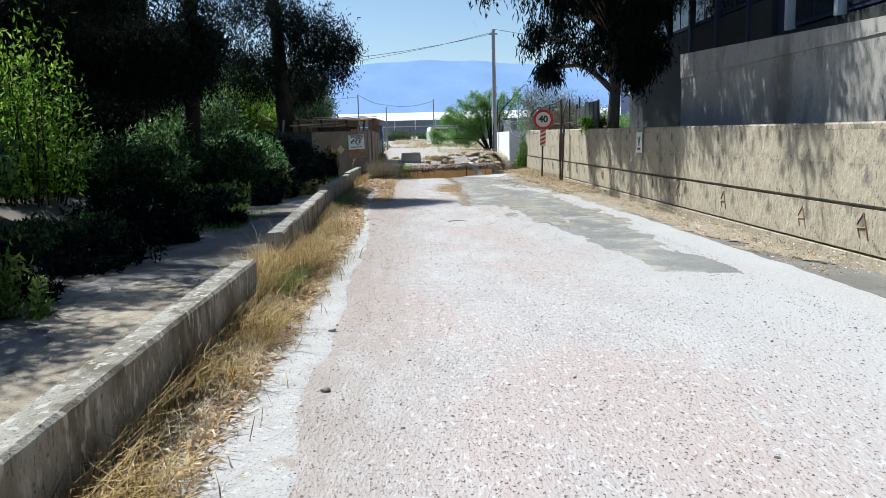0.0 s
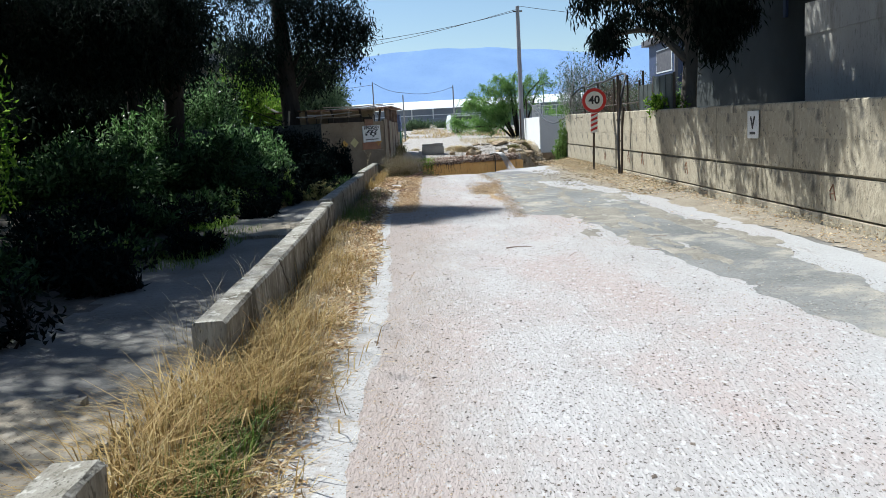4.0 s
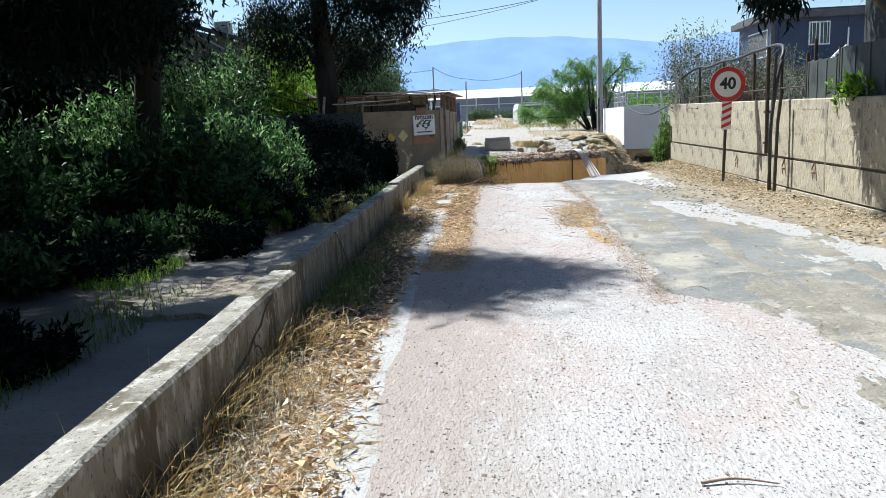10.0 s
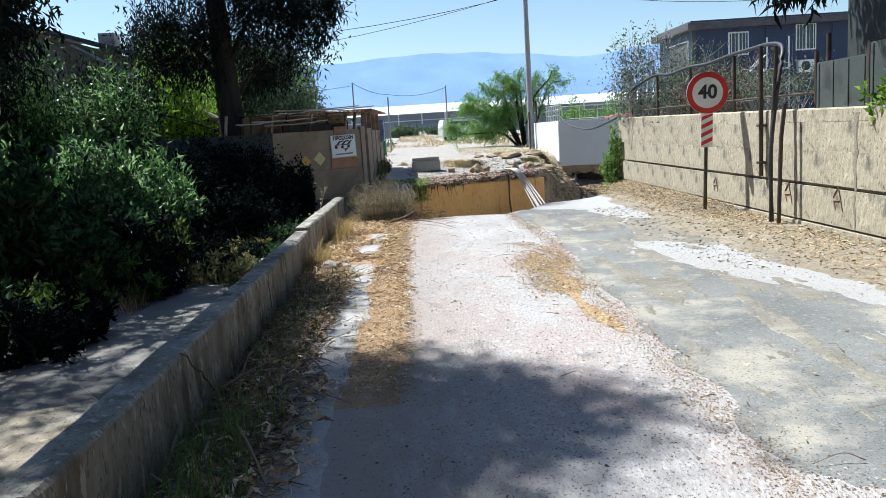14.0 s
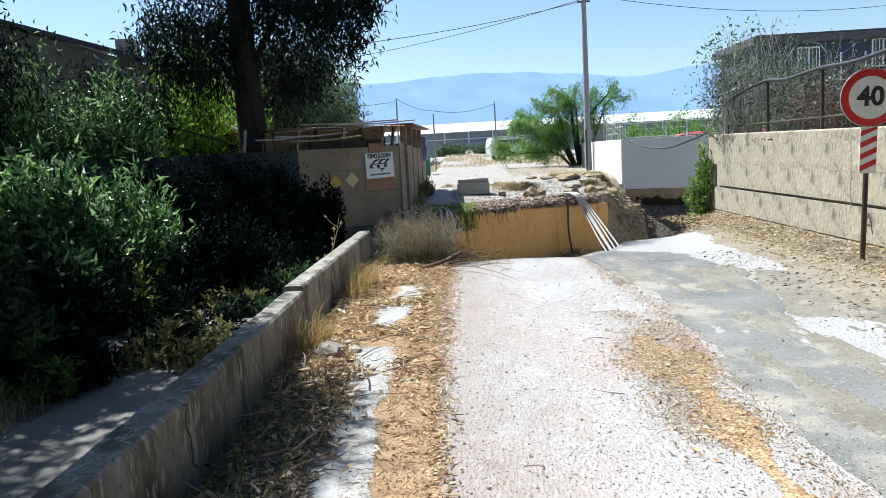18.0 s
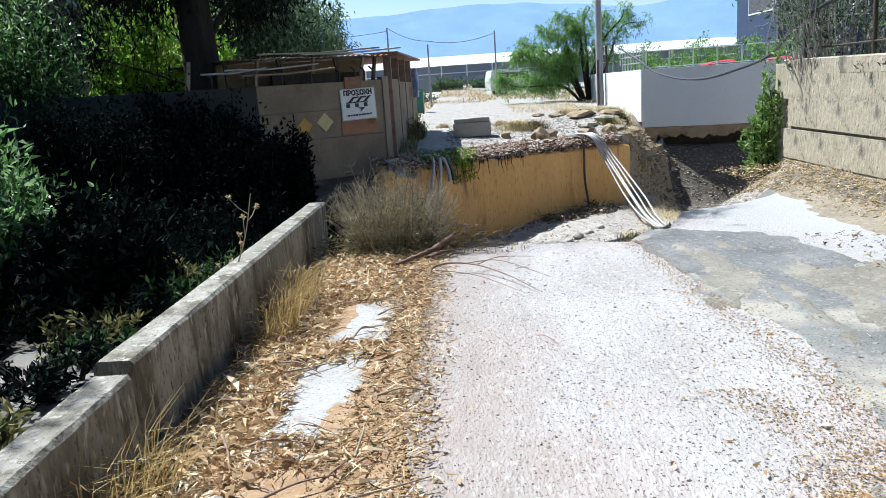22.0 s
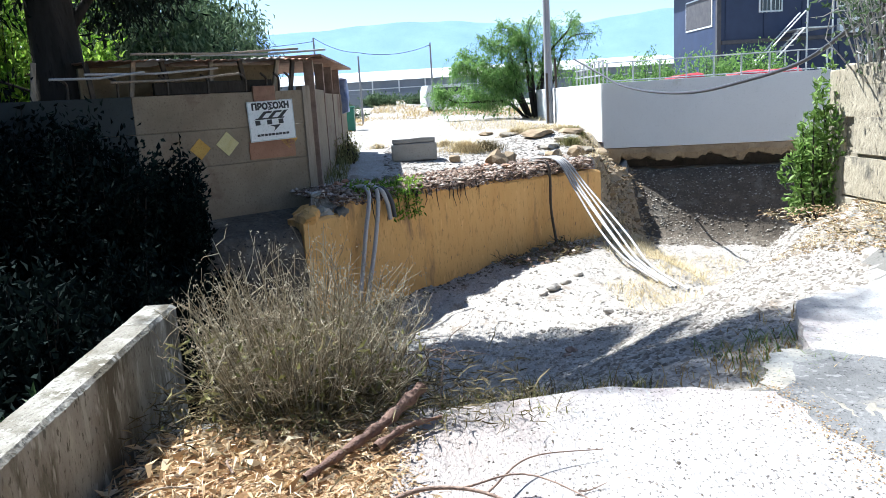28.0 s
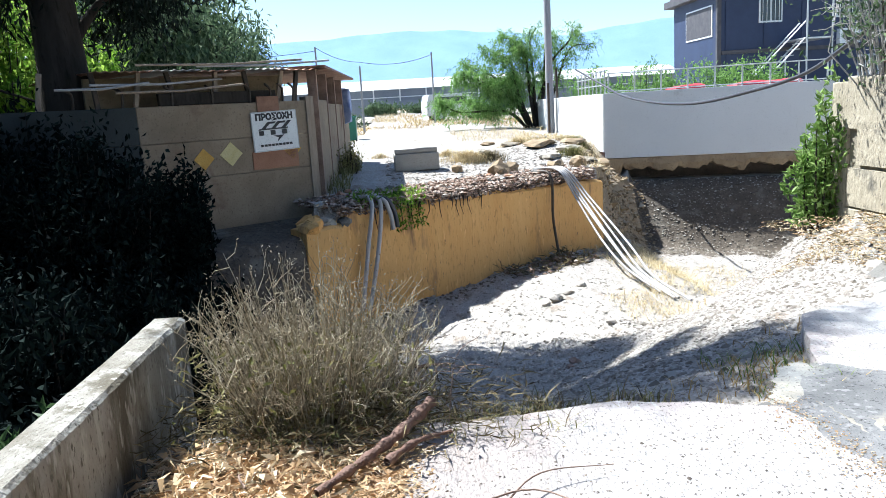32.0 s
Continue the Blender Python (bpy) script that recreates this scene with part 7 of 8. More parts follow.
y = y[q.uniform(0, 1, n) < np.clip(0.55 + 0.6 * np.sin(2.3 * y + 0.6) * np.sin(0.9 * y) + 0.25 * np.sin(6.1 * y), 0.15, 1)]
x = edge_x(y) + 0.02 + np.abs(q.normal(0, 0.055, len(y)))
at = np.stack([x, y, ground_z(x, y) - 0.01], 1)
tagged(blades("wall_grass", at[::2], q.uniform(0.16, 0.46, len(at[::2])), q.uniform(0.004, 0.009, len(at[::2])), STRAW, 0.7, 0.9, (0.3, -0.1, 0)), "dry grass standing against the face of the low wall", "grass", kind="stuff")
tagged(blades("wall_weeds", at[1::2], q.uniform(0.12, 0.40, len(at[1::2])), 0.007, DARKSTRAW, 0.7, 0.9, (0.3, -0.1, 0)), "dark dead weeds against the face of the low wall", "weeds", kind="stuff")
at = np.concatenate([scatter(240, -2.8, -2.35, 10.5, 16.5, 121), scatter(420, -2.75, -2.3, 10.6, 12.4, 119)])
tagged(blades("shaded_weeds", at, q.uniform(0.12, 0.38, len(at)), 0.006, GREENGRASS, 0.6, 0.6), "thin green-brown weeds in the shade of the low wall", "weeds", kind="stuff")
at2 = scatter(800, -2.9, -2.32, 10.5, 17.0, 129)
tagged(blades("shaded_stalks", at2, q.uniform(0.08, 0.32, len(at2)), 0.005, DARKSTRAW, 1.2, 0.8), "dead brown stalks in the shade of the low wall", "weeds", kind="stuff")
at = np.concatenate([scatter(500, -2.85, -2.65, 19.6, 20.9, 122), scatter(260, -2.9, -2.7, 17.2, 17.8, 128)])
tagged(blades("grass_tuft", at, q.uniform(0.2, 0.55, len(at)), 0.006, STRAW, 0.8, 0.9, (0.6, -0.3, 0)), "tuft of long dry grass leaning from the low wall", "grass", kind="stuff")

at = np.concatenate([scatter(1800, -2.6, -2.1, 2.5, 4.1, 123), scatter(1500, -2.62, -2.3, 1.5, 2.9, 127)])
tagged(blades("grass_tuft", at, q.uniform(0.2, 0.62, len(at)), q.uniform(0.004, 0.009, len(at)), STRAW, 0.9, 1.0), "high golden tuft of dry grass in the gap of the low wall", "grass", kind="stuff")
at = scatter(700, -2.4, -2.1, 1.6, 2.8, 124)
tagged(blades("green_weeds", at, q.uniform(0.1, 0.34, len(at)), 0.01, GREENGRASS, 0.7, 0.8), "dark green weeds beside the low wall", "weeds", kind="stuff")
n = 9000
y = q.uniform(-8, 9.5, n)
x = edge_x(y) + 0.03 + np.abs(q.normal(0, 0.2, n))
tagged(blades("dead_stalks", np.stack([x, y, ground_z(x, y) - 0.01], 1), q.uniform(0.05, 0.3, n), 0.006, GREYSTALK, 1.3, 1.3), "dull brown dead stalks in the grass strip", "grass", kind="stuff")

at = scatter(420, -3.3, -2.98, 4.5, 20, 125)
tagged(blades("path_weeds", at, q.uniform(0.2, 0.62, len(at)), 0.005, GREYSTALK, 0.5, 0.6), "thin dry weed stalks behind the low wall", "weeds", kind="stuff")
at = scatter(900, -5.2, -4.3, 8.5, 12.5, 126)
tagged(blades("path_grass", at, q.uniform(0.08, 0.26, len(at)), 0.009, GREENGRASS, 0.8, 0.9), "patch of green grass in the light beside the path", "grass", kind="stuff")

at = scatter(1500, -6.1, -5.0, 12.6, 14.4, 151)
at = at[np.hypot((at[:, 0] + 5.55) / 0.5, (at[:, 1] - 13.5) / 0.9) < 1]
tagged(blades("path_grass", at, q.uniform(0.06, 0.22, len(at)), 0.010, LEAF_LIGHT, 1.0, 1.0), "bright yellow-green grass in a patch of sun", "grass", kind="stuff")
at = scatter(320, -5.3, -4.7, 16.3, 17.6, 152)
tagged(blades("path_grass", at, q.uniform(0.12, 0.3, len(at)), 0.008, STRAW, 0.8, 0.9), "dry yellow grass under the bush beside the path", "grass", kind="stuff")

at = np.concatenate([scatter(2600, 2.6, 3.66, 14, 27.2, 156, 0.01), scatter(900, 3.1, 3.68, 3, 14, 157, 0.01)])
tagged(blades("verge_straw", at, q.uniform(0.08, 0.28, len(at)), 0.005, PALESTRAW, 3.5, 2.0), "flattened straw along the foot of the wall", "straw", kind="stuff")

# fallen leaves
def litter(n, x0, x1, y0, y1, seed, size=(0.05, 0.13), mat_=None, lift=0.012, broad=False, name="leaf_litter", label="drift of curled fallen eucalyptus leaves and bark"):
    q = np.random.default_rng(seed)
    at = scatter(n, x0, x1, y0, y1, seed, lift)
    at[:, 2] = np.maximum(at[:, 2], lift if lift > 0 else -9) + q.uniform(0, 0.02, n)
    on_pale = (at[:, 0] > -2.42) & (at[:, 0] < -2.03) & (at[:, 1] > 16.3) & (at[:, 1] < 20.4) & ((at[:, 1] * 0.77) % 1.0 < 0.72) & (q.uniform(0, 1, n) < 0.85)
    on_pale |= (at[:, 0] > -2.29) & (at[:, 0] < -2.04) & (at[:, 1] > 13.0) & (at[:, 1] < 17.4) & (q.uniform(0, 1, n) < 0.85)
    at = at[~on_pale]
    n = len(at)
    a = q.uniform(0, 6.28, n)
    d = np.stack([np.cos(a), np.sin(a), q.normal(0, 0.15, n)], 1)
    thin = q.uniform(0, 1, n) < (0.15 if broad else 0.6)
    d[:, 2] *= 2.5 if broad else 1.0
    length = q.uniform(*size, n) * np.where(thin, 1.15, 0.85)
    return tagged(leaves(name, at, d, length, np.where(thin, q.uniform(0.004, 0.010, n), q.uniform(0.010, 0.022, n) * (1.7 if broad else 1.0)), mat_ or LITTER, 0.34 if broad else 0.22), label, "leaf litter", kind="stuff")


litter(5600, -2.92, -2.2, 16.2, 22.1, 130)
litter(3600, -2.75, -1.8, 19.8, 22.2, 131)
litter(1500, -2.9, -1.9, 16.5, 22.2, 145, (0.05, 0.16), DARKSTRAW)
litter(420, -2.9, -1.85, 17.5, 22.3, 140, (0.12, 0.24))
litter(3800, -2.72, -2.1, 4.5, 16.2, 132)
litter(3800, -2.3, -1.88, -6.5, 2.0, 141, (0.04, 0.11))
litter(2600, -2.4, -1.86, 1.5, 8.0, 143, (0.04, 0.11))
litter(4200, -2.85, -2.25, 9.5, 17.0, 142, (0.06, 0.2), DARKCHIPS)
litter(2600, -2.85, -2.2, 9.5, 17.0, 146, (0.06, 0.2), DARKSTRAW)
litter(1700, -2.75, -2.05, 6.0, 10.4, 153, (0.05, 0.16))
litter(2400, -2.85, -1.95, 16.5, 21.3, 154, (0.08, 0.2))
litter(420, -0.5, 0.15, 14.9, 17.7, 155, (0.02, 0.07))
litter(2600, -2.5, -1.95, -2.0, 9.5, 158, (0.07, 0.17))
litter(1400, -2.35, -1.9, 1.0, 8.5, 159, (0.06, 0.14), PALESTRAW)
litter(1700, -2.9, -2.15, 16.0, 22.2, 161, (0.08, 0.17), broad=True)
litter(1500, -2.75, -2.1, 9.5, 16.2, 162, (0.08, 0.16), broad=True)
litter(1500, -2.6, -1.95, -2.0, 9.5, 163, (0.08, 0.15), broad=True)
# Bleached colour of these two leaf drifts stands for dapples of sun
litter(2600, -8.5, -4.6, 1, 12, 165, (0.05, 0.14), PALESTRAW, lift=-0.15, broad=True, name="path_litter", label="fallen leaves paled to give sun dapples under the trees")
litter(2400, -4.9, -3.1, 6, 21, 164, (0.04, 0.11), PALESTRAW, lift=-0.15, broad=True, name="path_litter", label="fallen leaves paled to give sun dapples on the path")
litter(900, -2.3, -1.6, 15, 22, 133)
litter(4200, 2.45, 3.68, 13, 27.3, 134, (0.04, 0.13))
litter(2600, 2.45, 3.68, 13, 27.3, 147, (0.04, 0.14), DARKSTRAW)
litter(700, 1.6, 2.6, 15.5, 22, 148, (0.03, 0.09), DARKSTRAW)
litter(1800, 2.9, 3.68, 2, 13, 135, (0.02, 0.07))
litter(220, -1.6, 2.4, 8, 22, 136, (0.02, 0.06))
litter(260, -0.4, 0.4, 12.5, 20.5, 138, (0.02, 0.06))
litter(2200, -2.1, -1.6, 12.5, 22, 139, (0.02, 0.07))
litter(3000, -4.8, -3.0, -2, 24, 144, (0.04, 0.12), lift=-0.15, name="path_litter", label="dead leaves scattered on the shaded path")
litter(9000, -7.5, -4.2, 0, 24, 137, (0.06, 0.16), lift=-0.15, name="path_litter", label="dead leaves scattered on the shaded path")


# ---- stones, twigs and gravel ----
def rock(name, label, x, y, size, seed, mat_=None, z=None, squash=0.6, group="", category="stone"):
    bm = bmesh.new()
    bmesh.ops.create_icosphere(bm, subdivisions=2, radius=size)
    for v in bm.verts:
        v.co += size * 0.45 * noise.noise_vector(v.co * (1.1 / size) + Vector((seed * 7.7, 0, 0)))
        if category != "stone":
            v.co += size * 0.28 * noise.noise_vector(v.co * (3.3 / size) + Vector((0, seed * 3.1, 0)))
        v.co.z *= squash
    me = bpy.data.meshes.new(name)
    bm.to_mesh(me)
    bm.free()
    me.materials.append(mat_ or STONE)
    ob = new(name, me)
    ob.location = (x, y, (max(float(ground_z(x, y)), 0.0 if -2.35 < x < 2.6 and y < 22 else -9) if z is None else z) + size * squash * 0.6)
    ob.rotation_euler = (0, 0, seed * 1.3)
    return tagged(ob, label, category, group)


for k, (x, y, sz) in enumerate(((-2.62, 17.28, 0.12), (-2.43, 17.38, 0.06), (-2.50, 17.58, 0.05))):
    rock("round_stone", "smooth pale stone lying among dead leaves", x, y, sz, k + 1, group="stones by the low wall")
for k, (x, y, sz) in enumerate(((-2.3, 7.5, 0.05), (-2.15, 4.35, 0.06), (-2.2, 5.1, 0.045), (-2.25, 4.9, 0.04), (-1.63, 0.55, 0.028), (-1.52, -0.83, 0.03), (-2.03, 20.0, 0.035), (-2.44, 21.05, 0.05), (-2.36, 21.1, 0.035))):
    rock("small_stone", "small loose stone at the road edge", x, y, sz, k + 11, group="small stones")
q = np.random.default_rng(150)
for k in range(70):
    qq, out = q.uniform(-0.1, 7.6), q.uniform(0.0, 1.6)
    p = AB @ Vector((qq, out, 0))
    rock("rubble", "broken concrete rubble on the washed-out road end", p.x, p.y, q.uniform(0.04, 0.12), k + 30, (STONE, DIRT, BRICKRED, CONCRETE)[k % 4], group="rubble", category="rubble")
for k, (x, y, sz) in enumerate(((2.3, 40.2, 0.42), (2.9, 39.2, 0.36), (1.7, 41.6, 0.3), (3.3, 40.6, 0.34), (2.2, 38.4, 0.3), (3.0, 37.6, 0.28), (3.5, 38.6, 0.36), (3.7, 37.2, 0.3), (2.8, 43, 0.35), (1.2, 43.5, 0.25))):
    rock("broken_slab", "jagged slab of broken road on the eroded bank", x, y, sz, k + 80, (TANEARTH, PALEGROUND, VERGE)[k % 3], squash=0.3, group="broken slabs", category="rubble")
for k, (x, y, sz) in enumerate(((0.5, 28.4, 0.09), (0.35, 28.0, 0.05), (-0.3, 27.4, 0.06), (1.3, 29.5, 0.07), (0.9, 31.6, 0.12), (1.2, 31.9, 0.1), (0.7, 31.5, 0.08), (1.5, 32.2, 0.09))):
    rock("stream_stone", "reddish stone lying on the stream gravel", x, y, sz, k + 100, DEADWOOD if k in (0, 1) else STONE, group="stream stones")

for k, (qq, out, sz) in enumerate(((0.05, 0.12, 0.2), (0.42, 0.25, 0.17), (0.75, 0.1, 0.14), (0.25, 0.5, 0.2), (0.95, 0.35, 0.12))):
    p = AB @ Vector((qq, out, 0))
    rock("rubble", "broken concrete lump at the corner of the abutment", p.x, p.y, sz, k + 260, (OCHRE, CONCRETE, DIRT)[k % 3], z=-0.42, squash=0.8, group="rubble", category="rubble")

for k, (x, y, sz) in enumerate(((0.55, 35.9, 0.26), (0.85, 36.3, 0.2), (1.95, 36.4, 0.22), (-0.35, 36.5, 0.13), (2.6, 36.9, 0.2))):
    rock("earth_clod", "rounded clod of tan earth on the far road end", x, y, sz, k + 280, TANEARTH, squash=0.8, group="earth clods", category="clod")

# gravel and chips that cannot be counted
at = np.concatenate([scatter(30000, -3.2, 8.0, 22.1, 42.0, 160), scatter(22000, -2.0, 4.0, 22.1, 29.5, 165)])
ok = (at[:, 1] > np.interp(at[:, 0], NEAR_X, NEAR_Y)) & (at[:, 1] < np.interp(at[:, 0], FAR_X, FAR_Y) - 0.45)
at = at[ok]
tagged(chips("stream_gravel", at, rng.uniform(0.006, 0.034, len(at)) * (1 + 0.6 * (rng.uniform(0, 1, len(at)) > 0.9)), CHIPS), "loose pale gravel of the dry stream bed", "gravel", kind="stuff")
at = scatter(5000, -2.0, 4.0, 32.5, 41.0, 161)
at = at[at[:, 1] > np.interp(at[:, 0], FAR_X, FAR_Y) + 0.1]
tagged(chips("far_gravel", at, rng.uniform(0.02, 0.07, len(at)), CHIPS), "broken stones on the far road end", "gravel", kind="stuff")
q = np.random.default_rng(162)
n = 26000
x, y = q.uniform(-2.0, 2.4, n), q.uniform(-4, 22, n)
tagged(chips("road_chips", np.stack([x, y, np.full(n, 0.002)], 1), q.uniform(0.003, 0.0085, n) * (1 + (q.uniform(0, 1, n) > 0.97)), DARKCHIPS), "small dark chips scattered on the road", "gravel", kind="stuff")
at = np.concatenate([scatter(9000, 2.5, 3.7, 12, 27.3, 163, 0.01), scatter(2600, 2.5, 3.7, 17, 27.3, 164, 0.02)])
tagged(chips("verge_gravel", at, q.uniform(0.004, 0.014, len(at)) * (1 + 1.0 * (np.arange(len(at)) > 9000)), CLODS), "gravel and clods along the foot of the wall", "gravel", kind="stuff")

# twigs, branches, log
def stick(name, label, pts, r0, r1, mat_=None, category="branch", group=""):
    p = curve_points(pts, 5)
    return tagged(raw(name, *tube_arrays(p, np.linspace(r0, r1, len(p)), 7), mat_ or DEADWOOD, True), label, category, group)


log = thing("dead_log", "split red-brown dead limb lying before the dry bush", "log", (-1.83, 21.82, 0.02))
part("limb", raw("limb", *tube_arrays(curve_points([(-0.28, -0.30, 0.03), (-0.1, -0.08, 0.05), (0.05, 0.12, 0.07), (0.22, 0.34, 0.13)]), np.linspace(0.017, 0.031, 19) * (1 + 0.25 * np.sin(np.arange(19) * 2.1)), 8), LOGWOOD, True), None, log)
part("splinter", raw("splinter", *tube_arrays(curve_points([(0.0, -0.05, 0.02), (0.14, 0.1, 0.04), (0.3, 0.2, 0.03)]), np.linspace(0.022, 0.008, 13) * (1 + 0.3 * np.sin(np.arange(13) * 1.7)), 6), LOGWOOD, True), None, log)
br = thing("fallen_branch", "thin bent fallen branch with bare twigs on the road", "branch", (-1.80, 21.2, 0.02))
part("limb", raw("limb", *tube_arrays(curve_points([(0.0, -0.04, 0.0), (0.04, 0.02, 0.06), (0.2, 0.08, 0.07), (0.42, 0.02, 0.05), (0.65, -0.3, 0.03), (0.86, -0.72, 0.0)]), np.linspace(0.012, 0.003, 31), 6), DEADWOOD, True), None, br)
for pts in ([(0.30, 0.08, 0.06), (0.6, 0.12, 0.06), (0.98, -0.38, 0.02)], [(0.05, 0.02, 0.03), (0.4, -0.25, 0.03), (0.8, -0.85, 0.0)], [(0.4, 0.05, 0.05), (0.6, 0.3, 0.05), (0.92, 0.38, 0.02)]):
    part("twig", raw("twig", *tube_arrays(curve_points(pts), np.linspace(0.005, 0.002, 13), 5), DEADWOOD, True), None, br)
pile = thing("twig_pile", "small heap of bent red-brown twigs and bark on the sand", "twigs", (-1.9, 16.75, 0.012))
q = np.random.default_rng(170)
for k in range(13):
    a = q.uniform(0, 6.28)
    c = np.array([q.normal(0, 0.10), q.normal(0, 0.14), 0.02])
    d = np.array([math.cos(a), math.sin(a), 0]) * q.uniform(0.08, 0.28)
    pts = [c - d, c + q.normal(0, 0.03, 3) + np.array([0, 0, q.uniform(0.01, 0.06)]), c + d]
    part("twig", raw("twig", *tube_arrays(curve_points(pts), np.linspace(0.007, 0.003, 13), 5), DEADWOOD if k % 3 else RUSTY, True), None, pile)
for k in range(46):
    x, y = (q.uniform(-2.8, -2.0), q.uniform(10, 22)) if k < 26 else (q.uniform(-1.5, 2.4), q.uniform(7, 22))
    a, l = q.uniform(0, 6.28), q.uniform(0.05, 0.24 if k < 26 else 0.12)
    d = np.array([math.cos(a), math.sin(a), 0]) * l
    c = np.array([x, y, 0.02])
    stick("twig", "dry twig lying on the road", [c - d, c + q.normal(0, 0.02, 3) + [0, 0, 0.02], c + d], 0.0038, 0.0016, category="twig", group="loose twigs")
stick("twig", "dry twig lying on the road", [(-0.45, 7.85, 0.012), (-0.31, 7.87, 0.02), (-0.15, 7.84, 0.012)], 0.007, 0.003, category="twig", group="loose twigs")
# dry stems and green turf beyond
def straw_clump(name, label, x, y, r0, n, h, mat_, seed):
    q = np.random.default_rng(seed)
    a, d = q.uniform(0, 6.28, n), np.abs(q.normal(0, 0.5, n)) * r0
    px_, py_ = x + np.cos(a) * d, y + np.sin(a) * d * 0.8
    tall = q.uniform(0.4, 1.0, n) * h * np.exp(-(d / r0) ** 2)
    return tagged(blades(name, np.stack([px_, py_, ground_z(px_, py_) - 0.02], 1), tall + 0.05, q.uniform(0.006, 0.014, n), mat_, 0.9, 1.2), label, "grass", kind="stuff")


for k, (x, y, r0, n, h, mt) in enumerate(((0.1, 38.2, 0.75, 1500, 0.55, PALESTRAW), (0.6, 38.5, 0.7, 900, 0.45, DARKSTRAW), (2.9, 38.6, 0.5, 600, 0.45, OLIVE), (-0.3, 40.1, 0.5, 500, 0.35, PALESTRAW), (1.9, 41.8, 0.7, 700, 0.45, PALESTRAW), (3.6, 41.0, 0.6, 700, 0.5, OLIVE), (3.9, 41.4, 0.6, 700, 0.45, DARKSTRAW), (-2.2, 40.6, 0.4, 260, 0.3, PALESTRAW))):
    straw_clump("straw_clump", "springing clump of dry grass on the far road end", x, y, r0, n, h, mt, 600 + k)
fm = scatter(6000, -9, 8, 60, 78, 195)
fm = fm[np.sin(0.7 * fm[:, 0] + 0.4) * np.sin(0.5 * fm[:, 1]) > -0.3]
tagged(blades("field_straw", fm, rng.uniform(0.15, 0.5, len(fm)), 0.03, STRAW, 2.4, 1.4), "mounded golden dry grass beyond the washed-out road", "grass", kind="stuff")
tg = scatter(900, -2.6, -1.4, 32.4, 33.9, 180)
tg = tg[(tg[:, 1] > np.interp(tg[:, 0], FAR_X, FAR_Y) - 0.15)]
tg[:, 2] = -0.08
tagged(blades("green_turf", tg, rng.uniform(0.1, 0.3, len(tg)), 0.012, GREENGRASS, 0.8, 1.0), "green creeper hanging over the broken edge", "grass", kind="stuff")
fg = np.concatenate([scatter(1800, 2.2, 4.6, 41.2, 46, 182), scatter(1000, 0.5, 3.5, 46, 52, 183), scatter(700, 3.0, 4.6, 36.6, 39.5, 184)])
tagged(blades("dry_grass", fg, rng.uniform(0.12, 0.42, len(fg)), 0.010, PALESTRAW, 1.3, 1.1), "dry straw-coloured grass tufts beyond the stream", "grass", kind="stuff")
fg = np.concatenate([scatter(11000, -12, 14, 64, 92, 185), scatter(5000, 3, 14, 46, 66, 186), scatter(3000, -12, -4.5, 52, 66, 187)])
fg = fg[np.sin(0.55 * fg[:, 0] + 0.9) * np.sin(0.31 * fg[:, 1]) + 0.5 * np.sin(1.3 * fg[:, 0] + 0.6 * fg[:, 1]) > -0.15]
tagged(blades("field_grass", fg, rng.uniform(0.12, 0.5, len(fg)) * (0.6 + 0.5 * np.sin(0.9 * fg[:, 0]) * np.sin(0.7 * fg[:, 1])), 0.03, PALESTRAW, 1.2, 1.0), "dry yellow field grass", "grass", kind="stuff")
lw = np.concatenate([scatter(1100, -2.5, -0.9, 21.95, 22.7, 196), scatter(500, -1.5, -0.3, 22.2, 22.8, 197)])
lw[:, 2] = np.clip(lw[:, 2], -0.2, 0.0)
tagged(blades("bush_foot_weeds", lw[::2], rng.uniform(0.05, 0.2, len(lw[::2])), 0.008, OLIVE, 1.0, 1.0), "low olive weeds at the foot of the dry bush", "weeds", kind="stuff")
tagged(blades("bush_foot_stalks", lw[1::2], rng.uniform(0.05, 0.24, len(lw[1::2])), 0.006, DARKSTRAW, 1.4, 1.2), "dead stalks at the foot of the dry bush", "weeds", kind="stuff")
bg_ = scatter(3500, -2.0, 6.0, 22.3, 27.5, 188)
bg_ = bg_[(bg_[:, 1] > np.interp(bg_[:, 0], NEAR_X, NEAR_Y)) & (bg_[:, 0] < 0.3) & (bg_[:, 1] < 22.9)]
tagged(blades("bank_grass", bg_, rng.uniform(0.05, 0.2, len(bg_)), 0.007, STRAW, 0.8, 0.8), "thin dry grass on the near bank", "grass", kind="stuff")
bg_ = np.concatenate([scatter(380, 0.15, 0.75, 22.2, 23.3, 190), scatter(90, 0.6, 1.2, 22.9, 24.0, 191)])
bg_[:, 2] = np.minimum(bg_[:, 2], -0.03)
tagged(blades("straw_tuft", bg_, rng.uniform(0.05, 0.13, len(bg_)), 0.008, STRAW, 1.4, 1.2), "straw and yellow-green grass at the broken asphalt edge", "grass", kind="stuff")
gg = scatter(260, 0.2, 0.9, 22.3, 23.5, 193)
gg[:, 2] = np.minimum(gg[:, 2], -0.03)
tagged(blades("green_tuft", gg, rng.uniform(0.05, 0.16, len(gg)), 0.007, GREENGRASS, 1.2, 1.0), "yellow-green grass at the broken asphalt edge", "grass", kind="stuff")
bg_ = np.concatenate([scatter(2200, 2.6, 4.6, 31.5, 37.0, 189), scatter(1200, 3.4, 6.6, 34.0, 37.5, 192), scatter(500, 1.7, 2.8, 29.5, 31.5, 194)])
